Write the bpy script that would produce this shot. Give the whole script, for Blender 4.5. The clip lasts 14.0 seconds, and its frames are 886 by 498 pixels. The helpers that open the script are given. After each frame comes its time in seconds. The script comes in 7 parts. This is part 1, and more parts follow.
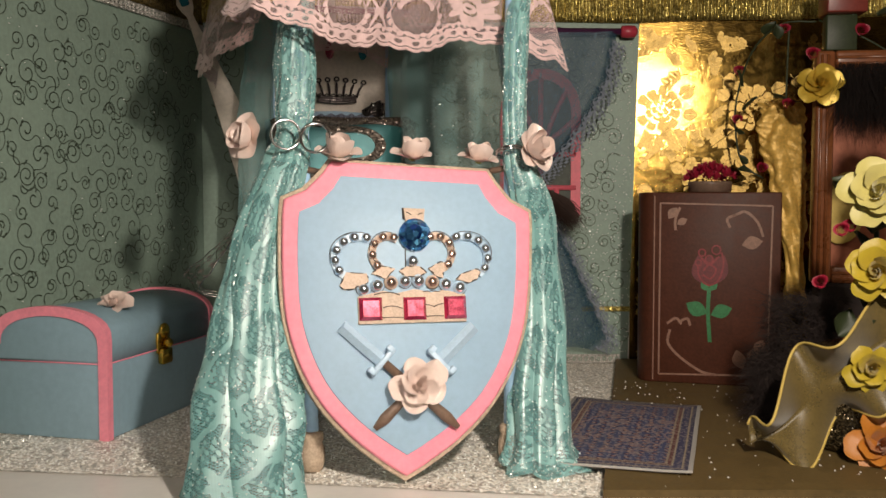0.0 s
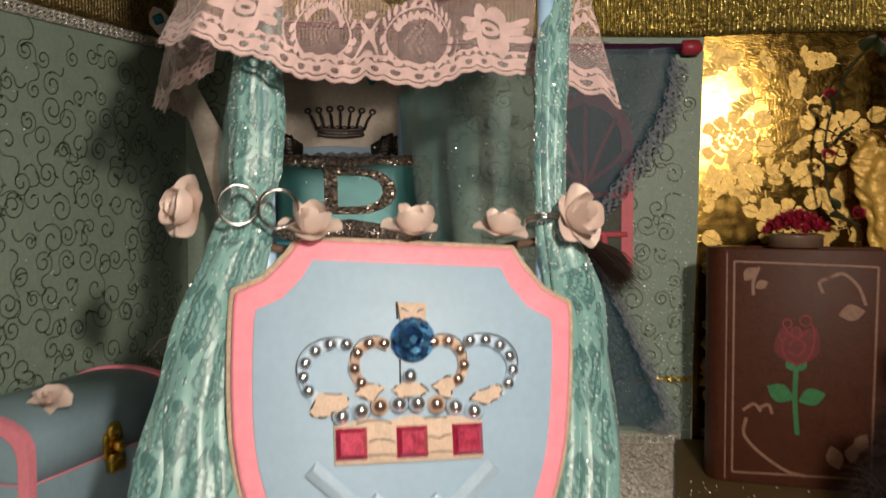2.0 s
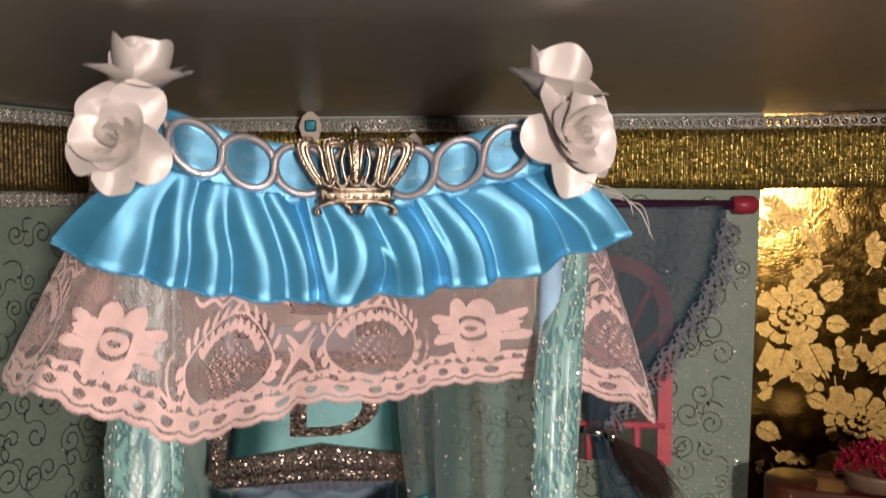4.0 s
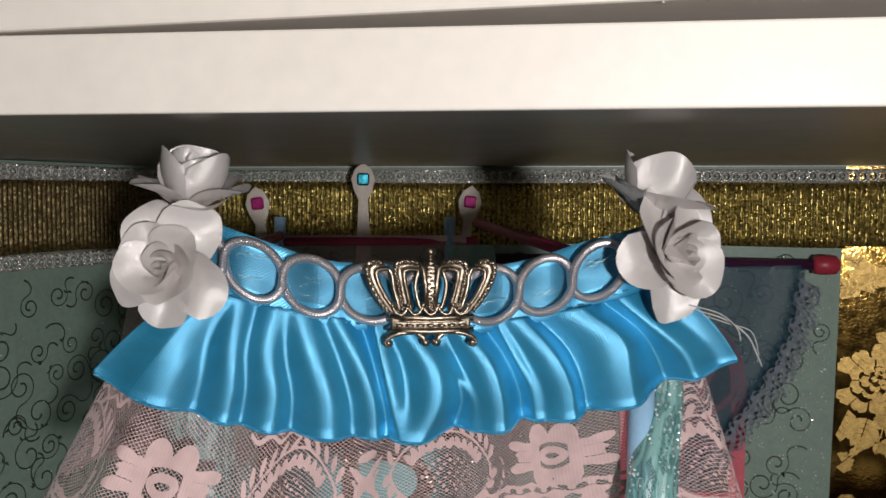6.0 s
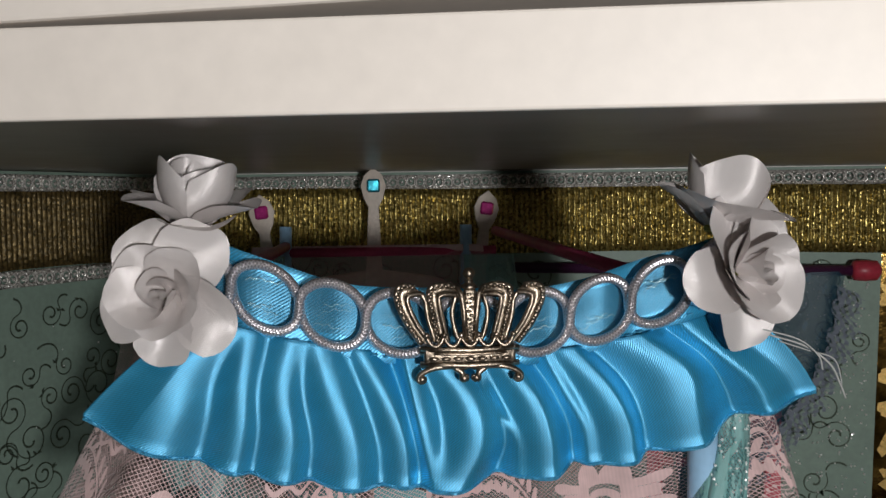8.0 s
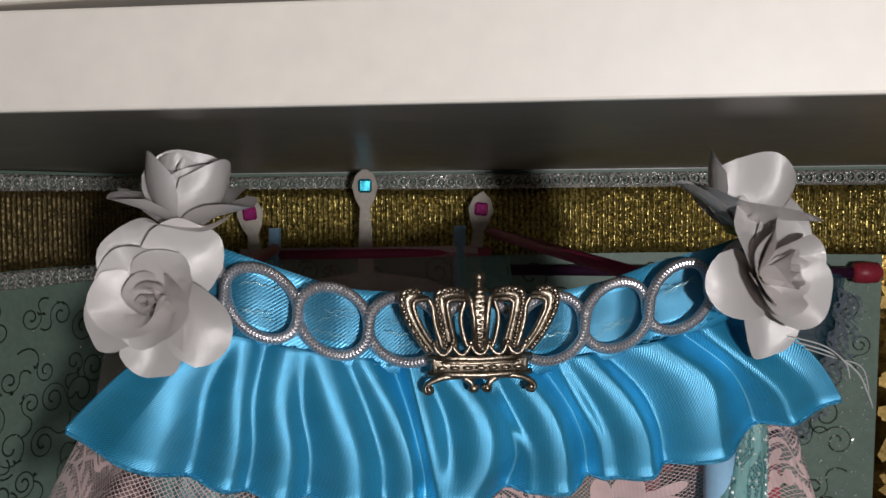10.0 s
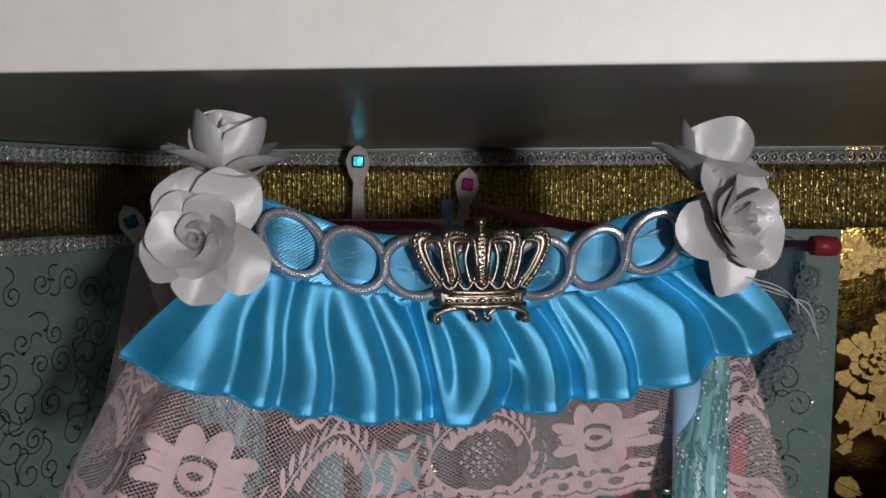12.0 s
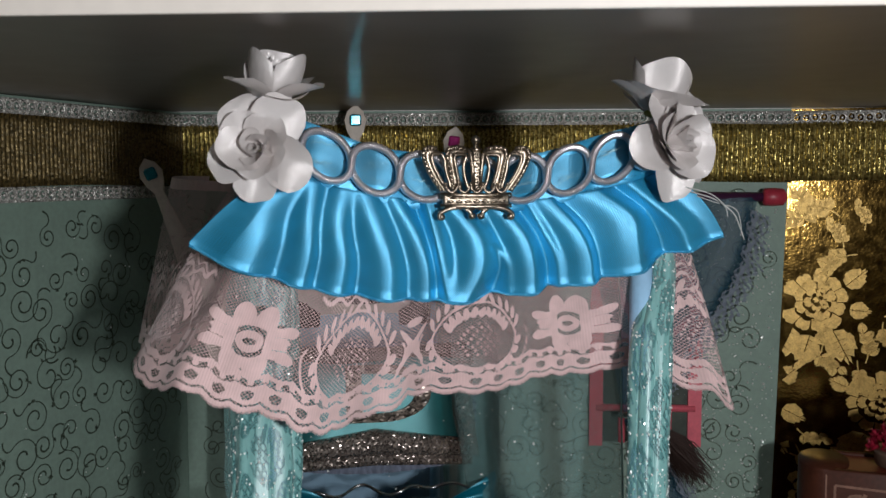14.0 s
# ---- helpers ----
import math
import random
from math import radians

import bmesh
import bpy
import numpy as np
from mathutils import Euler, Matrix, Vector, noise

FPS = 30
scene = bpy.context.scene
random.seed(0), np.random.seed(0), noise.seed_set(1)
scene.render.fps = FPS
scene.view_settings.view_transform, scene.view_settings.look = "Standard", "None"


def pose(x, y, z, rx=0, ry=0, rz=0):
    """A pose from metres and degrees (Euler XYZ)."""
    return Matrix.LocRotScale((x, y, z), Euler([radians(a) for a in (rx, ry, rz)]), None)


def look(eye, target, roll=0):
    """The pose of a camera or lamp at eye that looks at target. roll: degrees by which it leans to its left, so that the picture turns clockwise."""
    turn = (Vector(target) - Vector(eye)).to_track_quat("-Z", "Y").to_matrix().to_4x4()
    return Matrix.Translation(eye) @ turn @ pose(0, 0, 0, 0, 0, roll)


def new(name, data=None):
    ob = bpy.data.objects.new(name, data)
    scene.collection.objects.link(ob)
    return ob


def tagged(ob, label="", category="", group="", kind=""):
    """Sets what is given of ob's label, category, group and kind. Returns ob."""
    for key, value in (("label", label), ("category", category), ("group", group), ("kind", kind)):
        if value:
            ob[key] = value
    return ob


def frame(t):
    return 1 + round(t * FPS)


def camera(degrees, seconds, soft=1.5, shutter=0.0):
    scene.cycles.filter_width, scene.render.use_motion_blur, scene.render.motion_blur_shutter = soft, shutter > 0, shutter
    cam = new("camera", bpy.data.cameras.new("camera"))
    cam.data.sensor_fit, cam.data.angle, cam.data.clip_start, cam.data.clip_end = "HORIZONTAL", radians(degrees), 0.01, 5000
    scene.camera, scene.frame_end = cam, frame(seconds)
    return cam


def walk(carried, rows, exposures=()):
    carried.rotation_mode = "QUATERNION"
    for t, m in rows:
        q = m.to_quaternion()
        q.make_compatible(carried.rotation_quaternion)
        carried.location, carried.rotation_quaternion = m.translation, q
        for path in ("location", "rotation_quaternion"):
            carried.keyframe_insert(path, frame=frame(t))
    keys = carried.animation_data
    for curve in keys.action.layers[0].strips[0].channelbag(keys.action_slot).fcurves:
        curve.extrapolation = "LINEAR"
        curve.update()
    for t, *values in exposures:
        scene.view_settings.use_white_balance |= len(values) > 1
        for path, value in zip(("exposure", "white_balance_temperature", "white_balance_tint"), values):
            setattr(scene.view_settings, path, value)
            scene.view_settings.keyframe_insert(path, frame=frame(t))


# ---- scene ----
cam = camera(51.1, 14.0, soft=1.5, shutter=0.6)
METRES, EYE, TILT, LEAN, TURN = 0.44, 0.14, -3.0, 0.0, 0.0
ROWS = [
    (0.0, 0.0, 0.0, 0.0, 0.0, 0.0, -0.0),
    (0.5, 0.0055, 0.049, 0.0057, 0.21, 0.03, 0.1),
    (1.0, 0.0142, 0.1068, 0.0142, 0.5, 0.1, -0.03),
    (1.5, 0.0169, 0.1755, 0.0368, 1.44, 0.41, -0.2),
    (2.0, 0.0281, 0.262, 0.0838, 2.72, 0.18, 0.06),
    (2.5, 0.0425, 0.346, 0.1477, 3.39, -0.29, 0.1),
    (3.0, 0.0558, 0.4103, 0.2224, 3.49, -0.51, 0.1),
    (3.5, 0.0548, 0.4587, 0.2876, 4.25, -0.6, -0.23),
    (4.0, 0.0642, 0.491, 0.334, 5.07, -0.34, -0.17),
    (6.5, 0.0264, 0.5581, 0.4031, 7.76, -0.3, -0.38),
    (7.0, 0.0197, 0.5749, 0.4056, 7.91, -0.29, -0.12),
    (9.5, 0.0001, 0.624, 0.41, 6.44, -0.05, 0.4),
    (10.0, -0.0027, 0.6257, 0.4086, 6.38, -0.09, 0.21),
    (10.5, -0.0046, 0.6253, 0.406, 6.21, -0.26, 0.08),
    (11.0, -0.0074, 0.6237, 0.4025, 6.0, -0.42, -0.01),
    (11.5, -0.0079, 0.6069, 0.3947, 5.63, -0.58, -0.05),
    (12.0, -0.0112, 0.5667, 0.3892, 4.83, -0.68, -0.12),
    (12.5, -0.0151, 0.5314, 0.379, 4.2, -0.96, -0.11),
    (13.0, -0.0161, 0.5034, 0.3666, 3.84, -1.23, -0.16),
    (13.5, -0.0154, 0.4744, 0.3575, 3.61, -1.39, -0.21),
    (14.0, -0.0171, 0.4511, 0.3467, 3.37, -1.53, -0.07),
]
walk(cam, [(t, pose(0, 0, EYE, TILT, LEAN, TURN) @ pose(METRES * x, METRES * y, METRES * z, 90 + pitch, roll, yaw)) for t, x, y, z, yaw, pitch, roll in ROWS],
     exposures=[(0.0, 0.02, 7000, 11), (2.0, -0.14, 7300, 12), (3.0, -0.02, 7200, 20), (4.2, 0.0, 7000, 20), (6.4, -0.51, 5900, 8), (9.5, -0.69, 5850, 8), (12.0, -0.89, 5580, 8), (14.0, -0.47, 5680, 7)])


# ---- world and light ----
world = bpy.data.worlds.new("dim_room")
scene.world = world
world.use_nodes = True
world.node_tree.nodes["Background"].inputs[0].default_value = (0.55, 0.62, 0.75, 1)
world.node_tree.nodes["Background"].inputs[1].default_value = 0.02


def area_light(name, eye, target, size, watts, colour):
    data = bpy.data.lights.new(name, "AREA")
    data.shape, data.size, data.energy, data.color = "DISK", size, watts, colour
    ob = new(name, data)
    ob.matrix_world = look(eye, target)
    return ob


area_light("work_lamp", (0.118, 0.070, 0.286), (0.0, 0.5, 0.19), 0.022, 2.1, (1.0, 0.92, 0.84))
# added low fill for the floor and shield; no second lamp stands here
low = area_light("low_fill_light", (0.015, -0.12, 0.152), (-0.03, 0.5, 0.03), 0.03, 0.080, (1.0, 0.92, 0.84))
low.data.spread = math.radians(52)
# unseen overhead fill, added to lift the shadows
area_light("room_fill_light", (0.1, -0.6, 1.12), (0.0, 0.4, 0.2), 0.3, 2.3, (1.0, 0.86, 0.72))


# ---- builders ----
def thing(name, m=None, label="", category="", group="", kind=""):
    ob = new(name)
    ob.empty_display_size = 0.01
    if m is not None:
        ob.matrix_basis = m
    return tagged(ob, label, category, group, kind)


def mesh_of(name, bm, material, smooth=True):
    me = bpy.data.meshes.new(name)
    bm.normal_update()
    bm.to_mesh(me)
    bm.free()
    if smooth:
        me.polygons.foreach_set("use_smooth", [True] * len(me.polygons))
    me.materials.append(material)
    return me


def grains(name, spots, material, label, category="glitter"):
    """Many small eight-sided flakes as one mesh; spots are (place, radius)."""
    shape = np.array([(1, 0, 0), (-1, 0, 0), (0, 1, 0), (0, -1, 0), (0, 0, 1), (0, 0, -1)], dtype=float)
    tri = np.array([(0, 2, 4), (2, 1, 4), (1, 3, 4), (3, 0, 4), (2, 0, 5), (1, 2, 5), (3, 1, 5), (0, 3, 5)])
    rs = np.random.RandomState(5)
    co, faces = [], []
    for k, (at, radius) in enumerate(spots):
        q, _ = np.linalg.qr(rs.normal(size=(3, 3)))
        co.append(shape @ q * radius + np.array(at))
        faces.append(tri + 6 * k)
    me = bpy.data.meshes.new(name)
    me.from_pydata(np.concatenate(co).tolist(), [], np.concatenate(faces).tolist())
    me.materials.append(material)
    return tagged(new(name, me), label, category, kind="stuff")


def part(name, bm, material, parent, label="", smooth=True, m=None):
    me = bm if isinstance(bm, bpy.types.Mesh) else mesh_of(name, bm, material, smooth)
    ob = new(name, me)
    ob.parent = parent
    if m is not None:
        ob.matrix_basis = m
    return tagged(ob, label)


def solid(name, bm, material, m=None, label="", category="", group="", kind="", smooth=True):
    ob = new(name, bm if isinstance(bm, bpy.types.Mesh) else mesh_of(name, bm, material, smooth))
    if m is not None:
        ob.matrix_basis = m
    return tagged(ob, label, category, group, kind)


def box(bm, x0, x1, y0, y1, z0, z1, bevel=0.0, m=None, seg=2):
    mm = pose((x0 + x1) / 2, (y0 + y1) / 2, (z0 + z1) / 2) @ Matrix.Diagonal((x1 - x0, y1 - y0, z1 - z0, 1))
    if m is not None:
        mm = m @ mm
    g = bmesh.ops.create_cube(bm, size=1.0, matrix=mm)
    if bevel:
        edges = list({e for v in g["verts"] for e in v.link_edges})
        bmesh.ops.bevel(bm, geom=edges, offset=bevel, segments=seg, affect="EDGES", profile=0.5)
    return bm


def ball(bm, c, r, sub=2, squash=(1, 1, 1), m=None):
    mm = Matrix.Translation(c) @ Matrix.Diagonal((*squash, 1))
    bmesh.ops.create_icosphere(bm, subdivisions=sub, radius=r, matrix=mm if m is None else m @ mm)
    return bm


def tube(bm, pts, r, n=8, cyclic=False, caps=True):
    """A round bar along points; r a radius or one per point. Its UV runs along (metres) and round (0 to 1)."""
    pts = [Vector(p) for p in pts]
    k = len(pts)
    rs = r if isinstance(r, (list, tuple)) else [r] * k
    uv = bm.loops.layers.uv.verify()
    tan = []
    for i in range(k):
        a, b = (pts[i - 1], pts[(i + 1) % k]) if cyclic else (pts[max(i - 1, 0)], pts[min(i + 1, k - 1)])
        d = b - a
        tan.append(d.normalized() if d.length > 1e-9 else Vector((0, 0, 1)))
    up = Vector((0, 0, 1)) if abs(tan[0].z) < 0.9 else Vector((1, 0, 0))
    side = tan[0].cross(up).normalized()
    rings, run, runs = [], 0.0, []
    for i in range(k):
        side = (side - tan[i] * side.dot(tan[i])).normalized()
        other = tan[i].cross(side)
        rings.append([bm.verts.new(pts[i] + rs[i] * (math.cos(a) * side + math.sin(a) * other)) for a in [2 * math.pi * j / n for j in range(n)]])
        runs.append(run)
        run += (pts[(i + 1) % k] - pts[i]).length
    runs.append(run)
    for i in range(k if cyclic else k - 1):
        a, b = rings[i], rings[(i + 1) % k]
        for j in range(n):
            f = bm.faces.new((a[j], a[(j + 1) % n], b[(j + 1) % n], b[j]))
            for l, c in zip(f.loops, ((runs[i], j / n), (runs[i], (j + 1) / n), (runs[i + 1], (j + 1) / n), (runs[i + 1], j / n))):
                l[uv].uv = c
    if caps and not cyclic:
        bm.faces.new(rings[0][::-1])
        bm.faces.new(rings[-1])
    return bm


def lathe(bm, profile, n=24, m=None):
    rings = []
    for r, z in profile:
        rings.append([bm.verts.new((m @ Vector((r * math.cos(a), r * math.sin(a), z))) if m is not None else (r * math.cos(a), r * math.sin(a), z)) for a in [2 * math.pi * j / n for j in range(n)]])
    for a, b in zip(rings, rings[1:]):
        for j in range(n):
            bm.faces.new((a[j], a[(j + 1) % n], b[(j + 1) % n], b[j]))
    bm.faces.new(rings[0][::-1])
    bm.faces.new(rings[-1])
    return bm


def sheet(fn, nu, nv, size=(1, 1), cyclic=False):
    """A cloth of nu by nv cells; fn(u, v) gives its place; UV in metres by size."""
    bm = bmesh.new()
    uv = bm.loops.layers.uv.verify()
    vs = [[bm.verts.new(fn(i / nu, j / nv)) for j in range(nv + 1)] for i in range(nu + (0 if cyclic else 1))]
    k = len(vs)
    for i in range(nu):
        for j in range(nv):
            f = bm.faces.new((vs[i][j], vs[(i + 1) % k][j], vs[(i + 1) % k][j + 1], vs[i][j + 1]))
            for l, (a, b) in zip(f.loops, ((i, j), (i + 1, j), (i + 1, j + 1), (i, j + 1))):
                l[uv].uv = (a / nu * size[0], b / nv * size[1])
    return bm


def plate(bm, outline, y0, y1, bevel=0.0):
    """A board with the outline (x, z), between the depths y0 (front) and y1."""
    front = [bm.verts.new((x, y0, z)) for x, z in outline]
    back = [bm.verts.new((x, y1, z)) for x, z in outline]
    f = bm.faces.new(front)
    bm.faces.new(back[::-1])
    n = len(outline)
    for i in range(n):
        bm.faces.new((front[(i + 1) % n], front[i], back[i], back[(i + 1) % n]))
    bmesh.ops.recalc_face_normals(bm, faces=bm.faces[:])
    if bevel:
        bmesh.ops.bevel(bm, geom=[e for e in f.edges], offset=bevel, segments=2, affect="EDGES", profile=0.5)
    return bm


def thick(ob, d, offset=0.0):
    mod = ob.modifiers.new("cloth", "SOLIDIFY")
    mod.thickness, mod.offset = d, offset
    return ob


def spline(pts, n):
    """Catmull-Rom through points of any size, n samples a span."""
    P = [np.array(p, float) for p in pts]
    P = [2 * P[0] - P[1]] + P + [2 * P[-1] - P[-2]]
    out = []
    for i in range(1, len(P) - 2):
        for k in range(n):
            t = k / n
            out.append(0.5 * (2 * P[i] + (P[i + 1] - P[i - 1]) * t + (2 * P[i - 1] - 5 * P[i] + 4 * P[i + 1] - P[i + 2]) * t * t + (3 * P[i] - P[i - 1] - 3 * P[i + 1] + P[i + 2]) * t ** 3))
    out.append(P[-2])
    return out


def along(pts, u):
    """The place at share u of a list of points, linear between them."""
    f = min(max(u, 0), 1) * (len(pts) - 1)
    i = min(int(f), len(pts) - 2)
    return pts[i] + (pts[i + 1] - pts[i]) * (f - i)


# ---- materials ----
def nodes_of(name):
    m = bpy.data.materials.new(name)
    m.use_nodes = True
    nt = m.node_tree
    bsdf = nt.nodes["Principled BSDF"]
    return m, nt, bsdf


def link(nt, a, b):
    nt.links.new(a, b)


def mat(name, c, rough=0.5, metal=0.0, var=0.18, scale=150.0, bump=0.15, sheen=0.0, coat=0.0, fine=4.0, spec=0.5, depth=0.0003):
    """A surface with a base colour, stains at one scale and grain at a finer one, and a fine relief."""
    m, nt, b = nodes_of(name)
    tc = nt.nodes.new("ShaderNodeTexCoord")
    n1 = nt.nodes.new("ShaderNodeTexNoise")
    n1.inputs["Scale"].default_value, n1.inputs["Detail"].default_value = scale, 4
    n2 = nt.nodes.new("ShaderNodeTexNoise")
    n2.inputs["Scale"].default_value, n2.inputs["Detail"].default_value = scale * fine, 3
    for n in (n1, n2):
        link(nt, tc.outputs["Object"], n.inputs["Vector"])
    add = nt.nodes.new("ShaderNodeMath")
    add.operation = "ADD"
    link(nt, n1.outputs["Fac"], add.inputs[0])
    link(nt, n2.outputs["Fac"], add.inputs[1])
    ramp = nt.nodes.new("ShaderNodeMapRange")
    ramp.inputs["From Min"].default_value, ramp.inputs["From Max"].default_value = 0.6, 1.4
    ramp.inputs["To Min"].default_value, ramp.inputs["To Max"].default_value = 1 - var, 1 + var
    link(nt, add.outputs[0], ramp.inputs["Value"])
    mix = nt.nodes.new("ShaderNodeVectorMath")
    mix.operation = "SCALE"
    mix.inputs[0].default_value = c
    link(nt, ramp.outputs[0], mix.inputs["Scale"])
    link(nt, mix.outputs[0], b.inputs["Base Color"])
    rr = nt.nodes.new("ShaderNodeMapRange")
    rr.inputs["To Min"].default_value, rr.inputs["To Max"].default_value = max(rough - 0.1, 0.03), min(rough + 0.1, 1)
    link(nt, n1.outputs["Fac"], rr.inputs["Value"])
    link(nt, rr.outputs[0], b.inputs["Roughness"])
    b.inputs["Metallic"].default_value = metal
    b.inputs["Sheen Weight"].default_value = sheen
    b.inputs["Coat Weight"].default_value = coat
    b.inputs["Specular IOR Level"].default_value = spec
    if bump:
        bp = nt.nodes.new("ShaderNodeBump")
        bp.inputs["Strength"].default_value, bp.inputs["Distance"].default_value = bump, depth
        link(nt, add.outputs[0], bp.inputs["Height"])
        link(nt, bp.outputs[0], b.inputs["Normal"])
    return m


def glitter(name, dark, light, cell=1300.0, spread=1.3, rough=0.25, metal=0.85):
    """Flakes in all directions, each a little mirror of its own shade."""
    m, nt, b = nodes_of(name)
    tc = nt.nodes.new("ShaderNodeTexCoord")
    v = nt.nodes.new("ShaderNodeTexVoronoi")
    v.inputs["Scale"].default_value = cell
    link(nt, tc.outputs["Object"], v.inputs["Vector"])
    geo = nt.nodes.new("ShaderNodeNewGeometry")
    s = nt.nodes.new("ShaderNodeVectorMath")
    s.operation = "SUBTRACT"
    s.inputs[1].default_value = (0.5, 0.5, 0.5)
    link(nt, v.outputs["Color"], s.inputs[0])
    k = nt.nodes.new("ShaderNodeVectorMath")
    k.operation = "SCALE"
    k.inputs["Scale"].default_value = spread
    link(nt, s.outputs[0], k.inputs[0])
    a = nt.nodes.new("ShaderNodeVectorMath")
    link(nt, geo.outputs["Normal"], a.inputs[0])
    link(nt, k.outputs[0], a.inputs[1])
    n = nt.nodes.new("ShaderNodeVectorMath")
    n.operation = "NORMALIZE"
    link(nt, a.outputs[0], n.inputs[0])
    link(nt, n.outputs[0], b.inputs["Normal"])
    sep = nt.nodes.new("ShaderNodeSeparateColor")
    link(nt, v.outputs["Color"], sep.inputs[0])
    mix = nt.nodes.new("ShaderNodeMix")
    mix.data_type = "RGBA"
    mix.inputs["A"].default_value, mix.inputs["B"].default_value = (*dark, 1), (*light, 1)
    link(nt, sep.outputs[0], mix.inputs["Factor"])
    link(nt, mix.outputs["Result"], b.inputs["Base Color"])
    b.inputs["Roughness"].default_value, b.inputs["Metallic"].default_value = rough, metal
    return m


def satin(name, c, rough=0.45):
    """Woven satin: fine diagonal twill in UV metres, and a soft directional gloss."""
    m, nt, b = nodes_of(name)
    uv = nt.nodes.new("ShaderNodeUVMap")
    w = nt.nodes.new("ShaderNodeTexWave")
    w.bands_direction = "DIAGONAL"
    w.inputs["Scale"].default_value, w.inputs["Distortion"].default_value = 760.0, 0.2
    link(nt, uv.outputs[0], w.inputs["Vector"])
    w2 = nt.nodes.new("ShaderNodeTexWave")
    w2.bands_direction = "X"
    w2.inputs["Scale"].default_value, w2.inputs["Distortion"].default_value = 300.0, 3.0
    link(nt, uv.outputs[0], w2.inputs["Vector"])
    mx = nt.nodes.new("ShaderNodeMath")
    mx.operation = "MULTIPLY_ADD"
    half = nt.nodes.new("ShaderNodeMath")
    half.operation = "MULTIPLY"
    half.inputs[1].default_value = 0.8
    link(nt, w.outputs["Fac"], half.inputs[0])
    link(nt, w2.outputs["Fac"], mx.inputs[0])
    mx.inputs[1].default_value = 0.2
    link(nt, half.outputs[0], mx.inputs[2])
    bp = nt.nodes.new("ShaderNodeBump")
    bp.inputs["Strength"].default_value, bp.inputs["Distance"].default_value = 1.0, 0.00004
    link(nt, mx.outputs[0], bp.inputs["Height"])
    link(nt, bp.outputs[0], b.inputs["Normal"])
    no = nt.nodes.new("ShaderNodeTexNoise")
    no.inputs["Scale"].default_value = 90
    link(nt, uv.outputs[0], no.inputs["Vector"])
    mr = nt.nodes.new("ShaderNodeMapRange")
    mr.inputs["To Min"].default_value, mr.inputs["To Max"].default_value = 0.5, 1.6
    tw = nt.nodes.new("ShaderNodeMath")
    tw.operation = "MULTIPLY_ADD"
    tw.inputs[1].default_value = 0.5
    hn = nt.nodes.new("ShaderNodeMath")
    hn.operation = "MULTIPLY"
    hn.inputs[1].default_value = 0.5
    link(nt, no.outputs["Fac"], hn.inputs[0])
    link(nt, mx.outputs[0], tw.inputs[0])
    link(nt, hn.outputs[0], tw.inputs[2])
    link(nt, tw.outputs[0], mr.inputs["Value"])
    sc = nt.nodes.new("ShaderNodeVectorMath")
    sc.operation = "SCALE"
    sc.inputs[0].default_value = c
    link(nt, mr.outputs[0], sc.inputs["Scale"])
    link(nt, sc.outputs[0], b.inputs["Base Color"])
    b.inputs["Roughness"].default_value = rough
    b.inputs["Specular IOR Level"].default_value = 1.0
    b.inputs["Specular Tint"].default_value = (0.84, 0.95, 1.0, 1)
    b.inputs["Metallic"].default_value = 0.52
    b.inputs["IOR"].default_value = 2.0
    # the floats run along the ribbon, so the gloss spreads across it
    b.inputs["Anisotropic"].default_value, b.inputs["Anisotropic Rotation"].default_value = 0.8, 0.25
    tg = nt.nodes.new("ShaderNodeTangent")
    tg.direction_type = "UV_MAP"
    link(nt, tg.outputs[0], b.inputs["Tangent"])
    return m


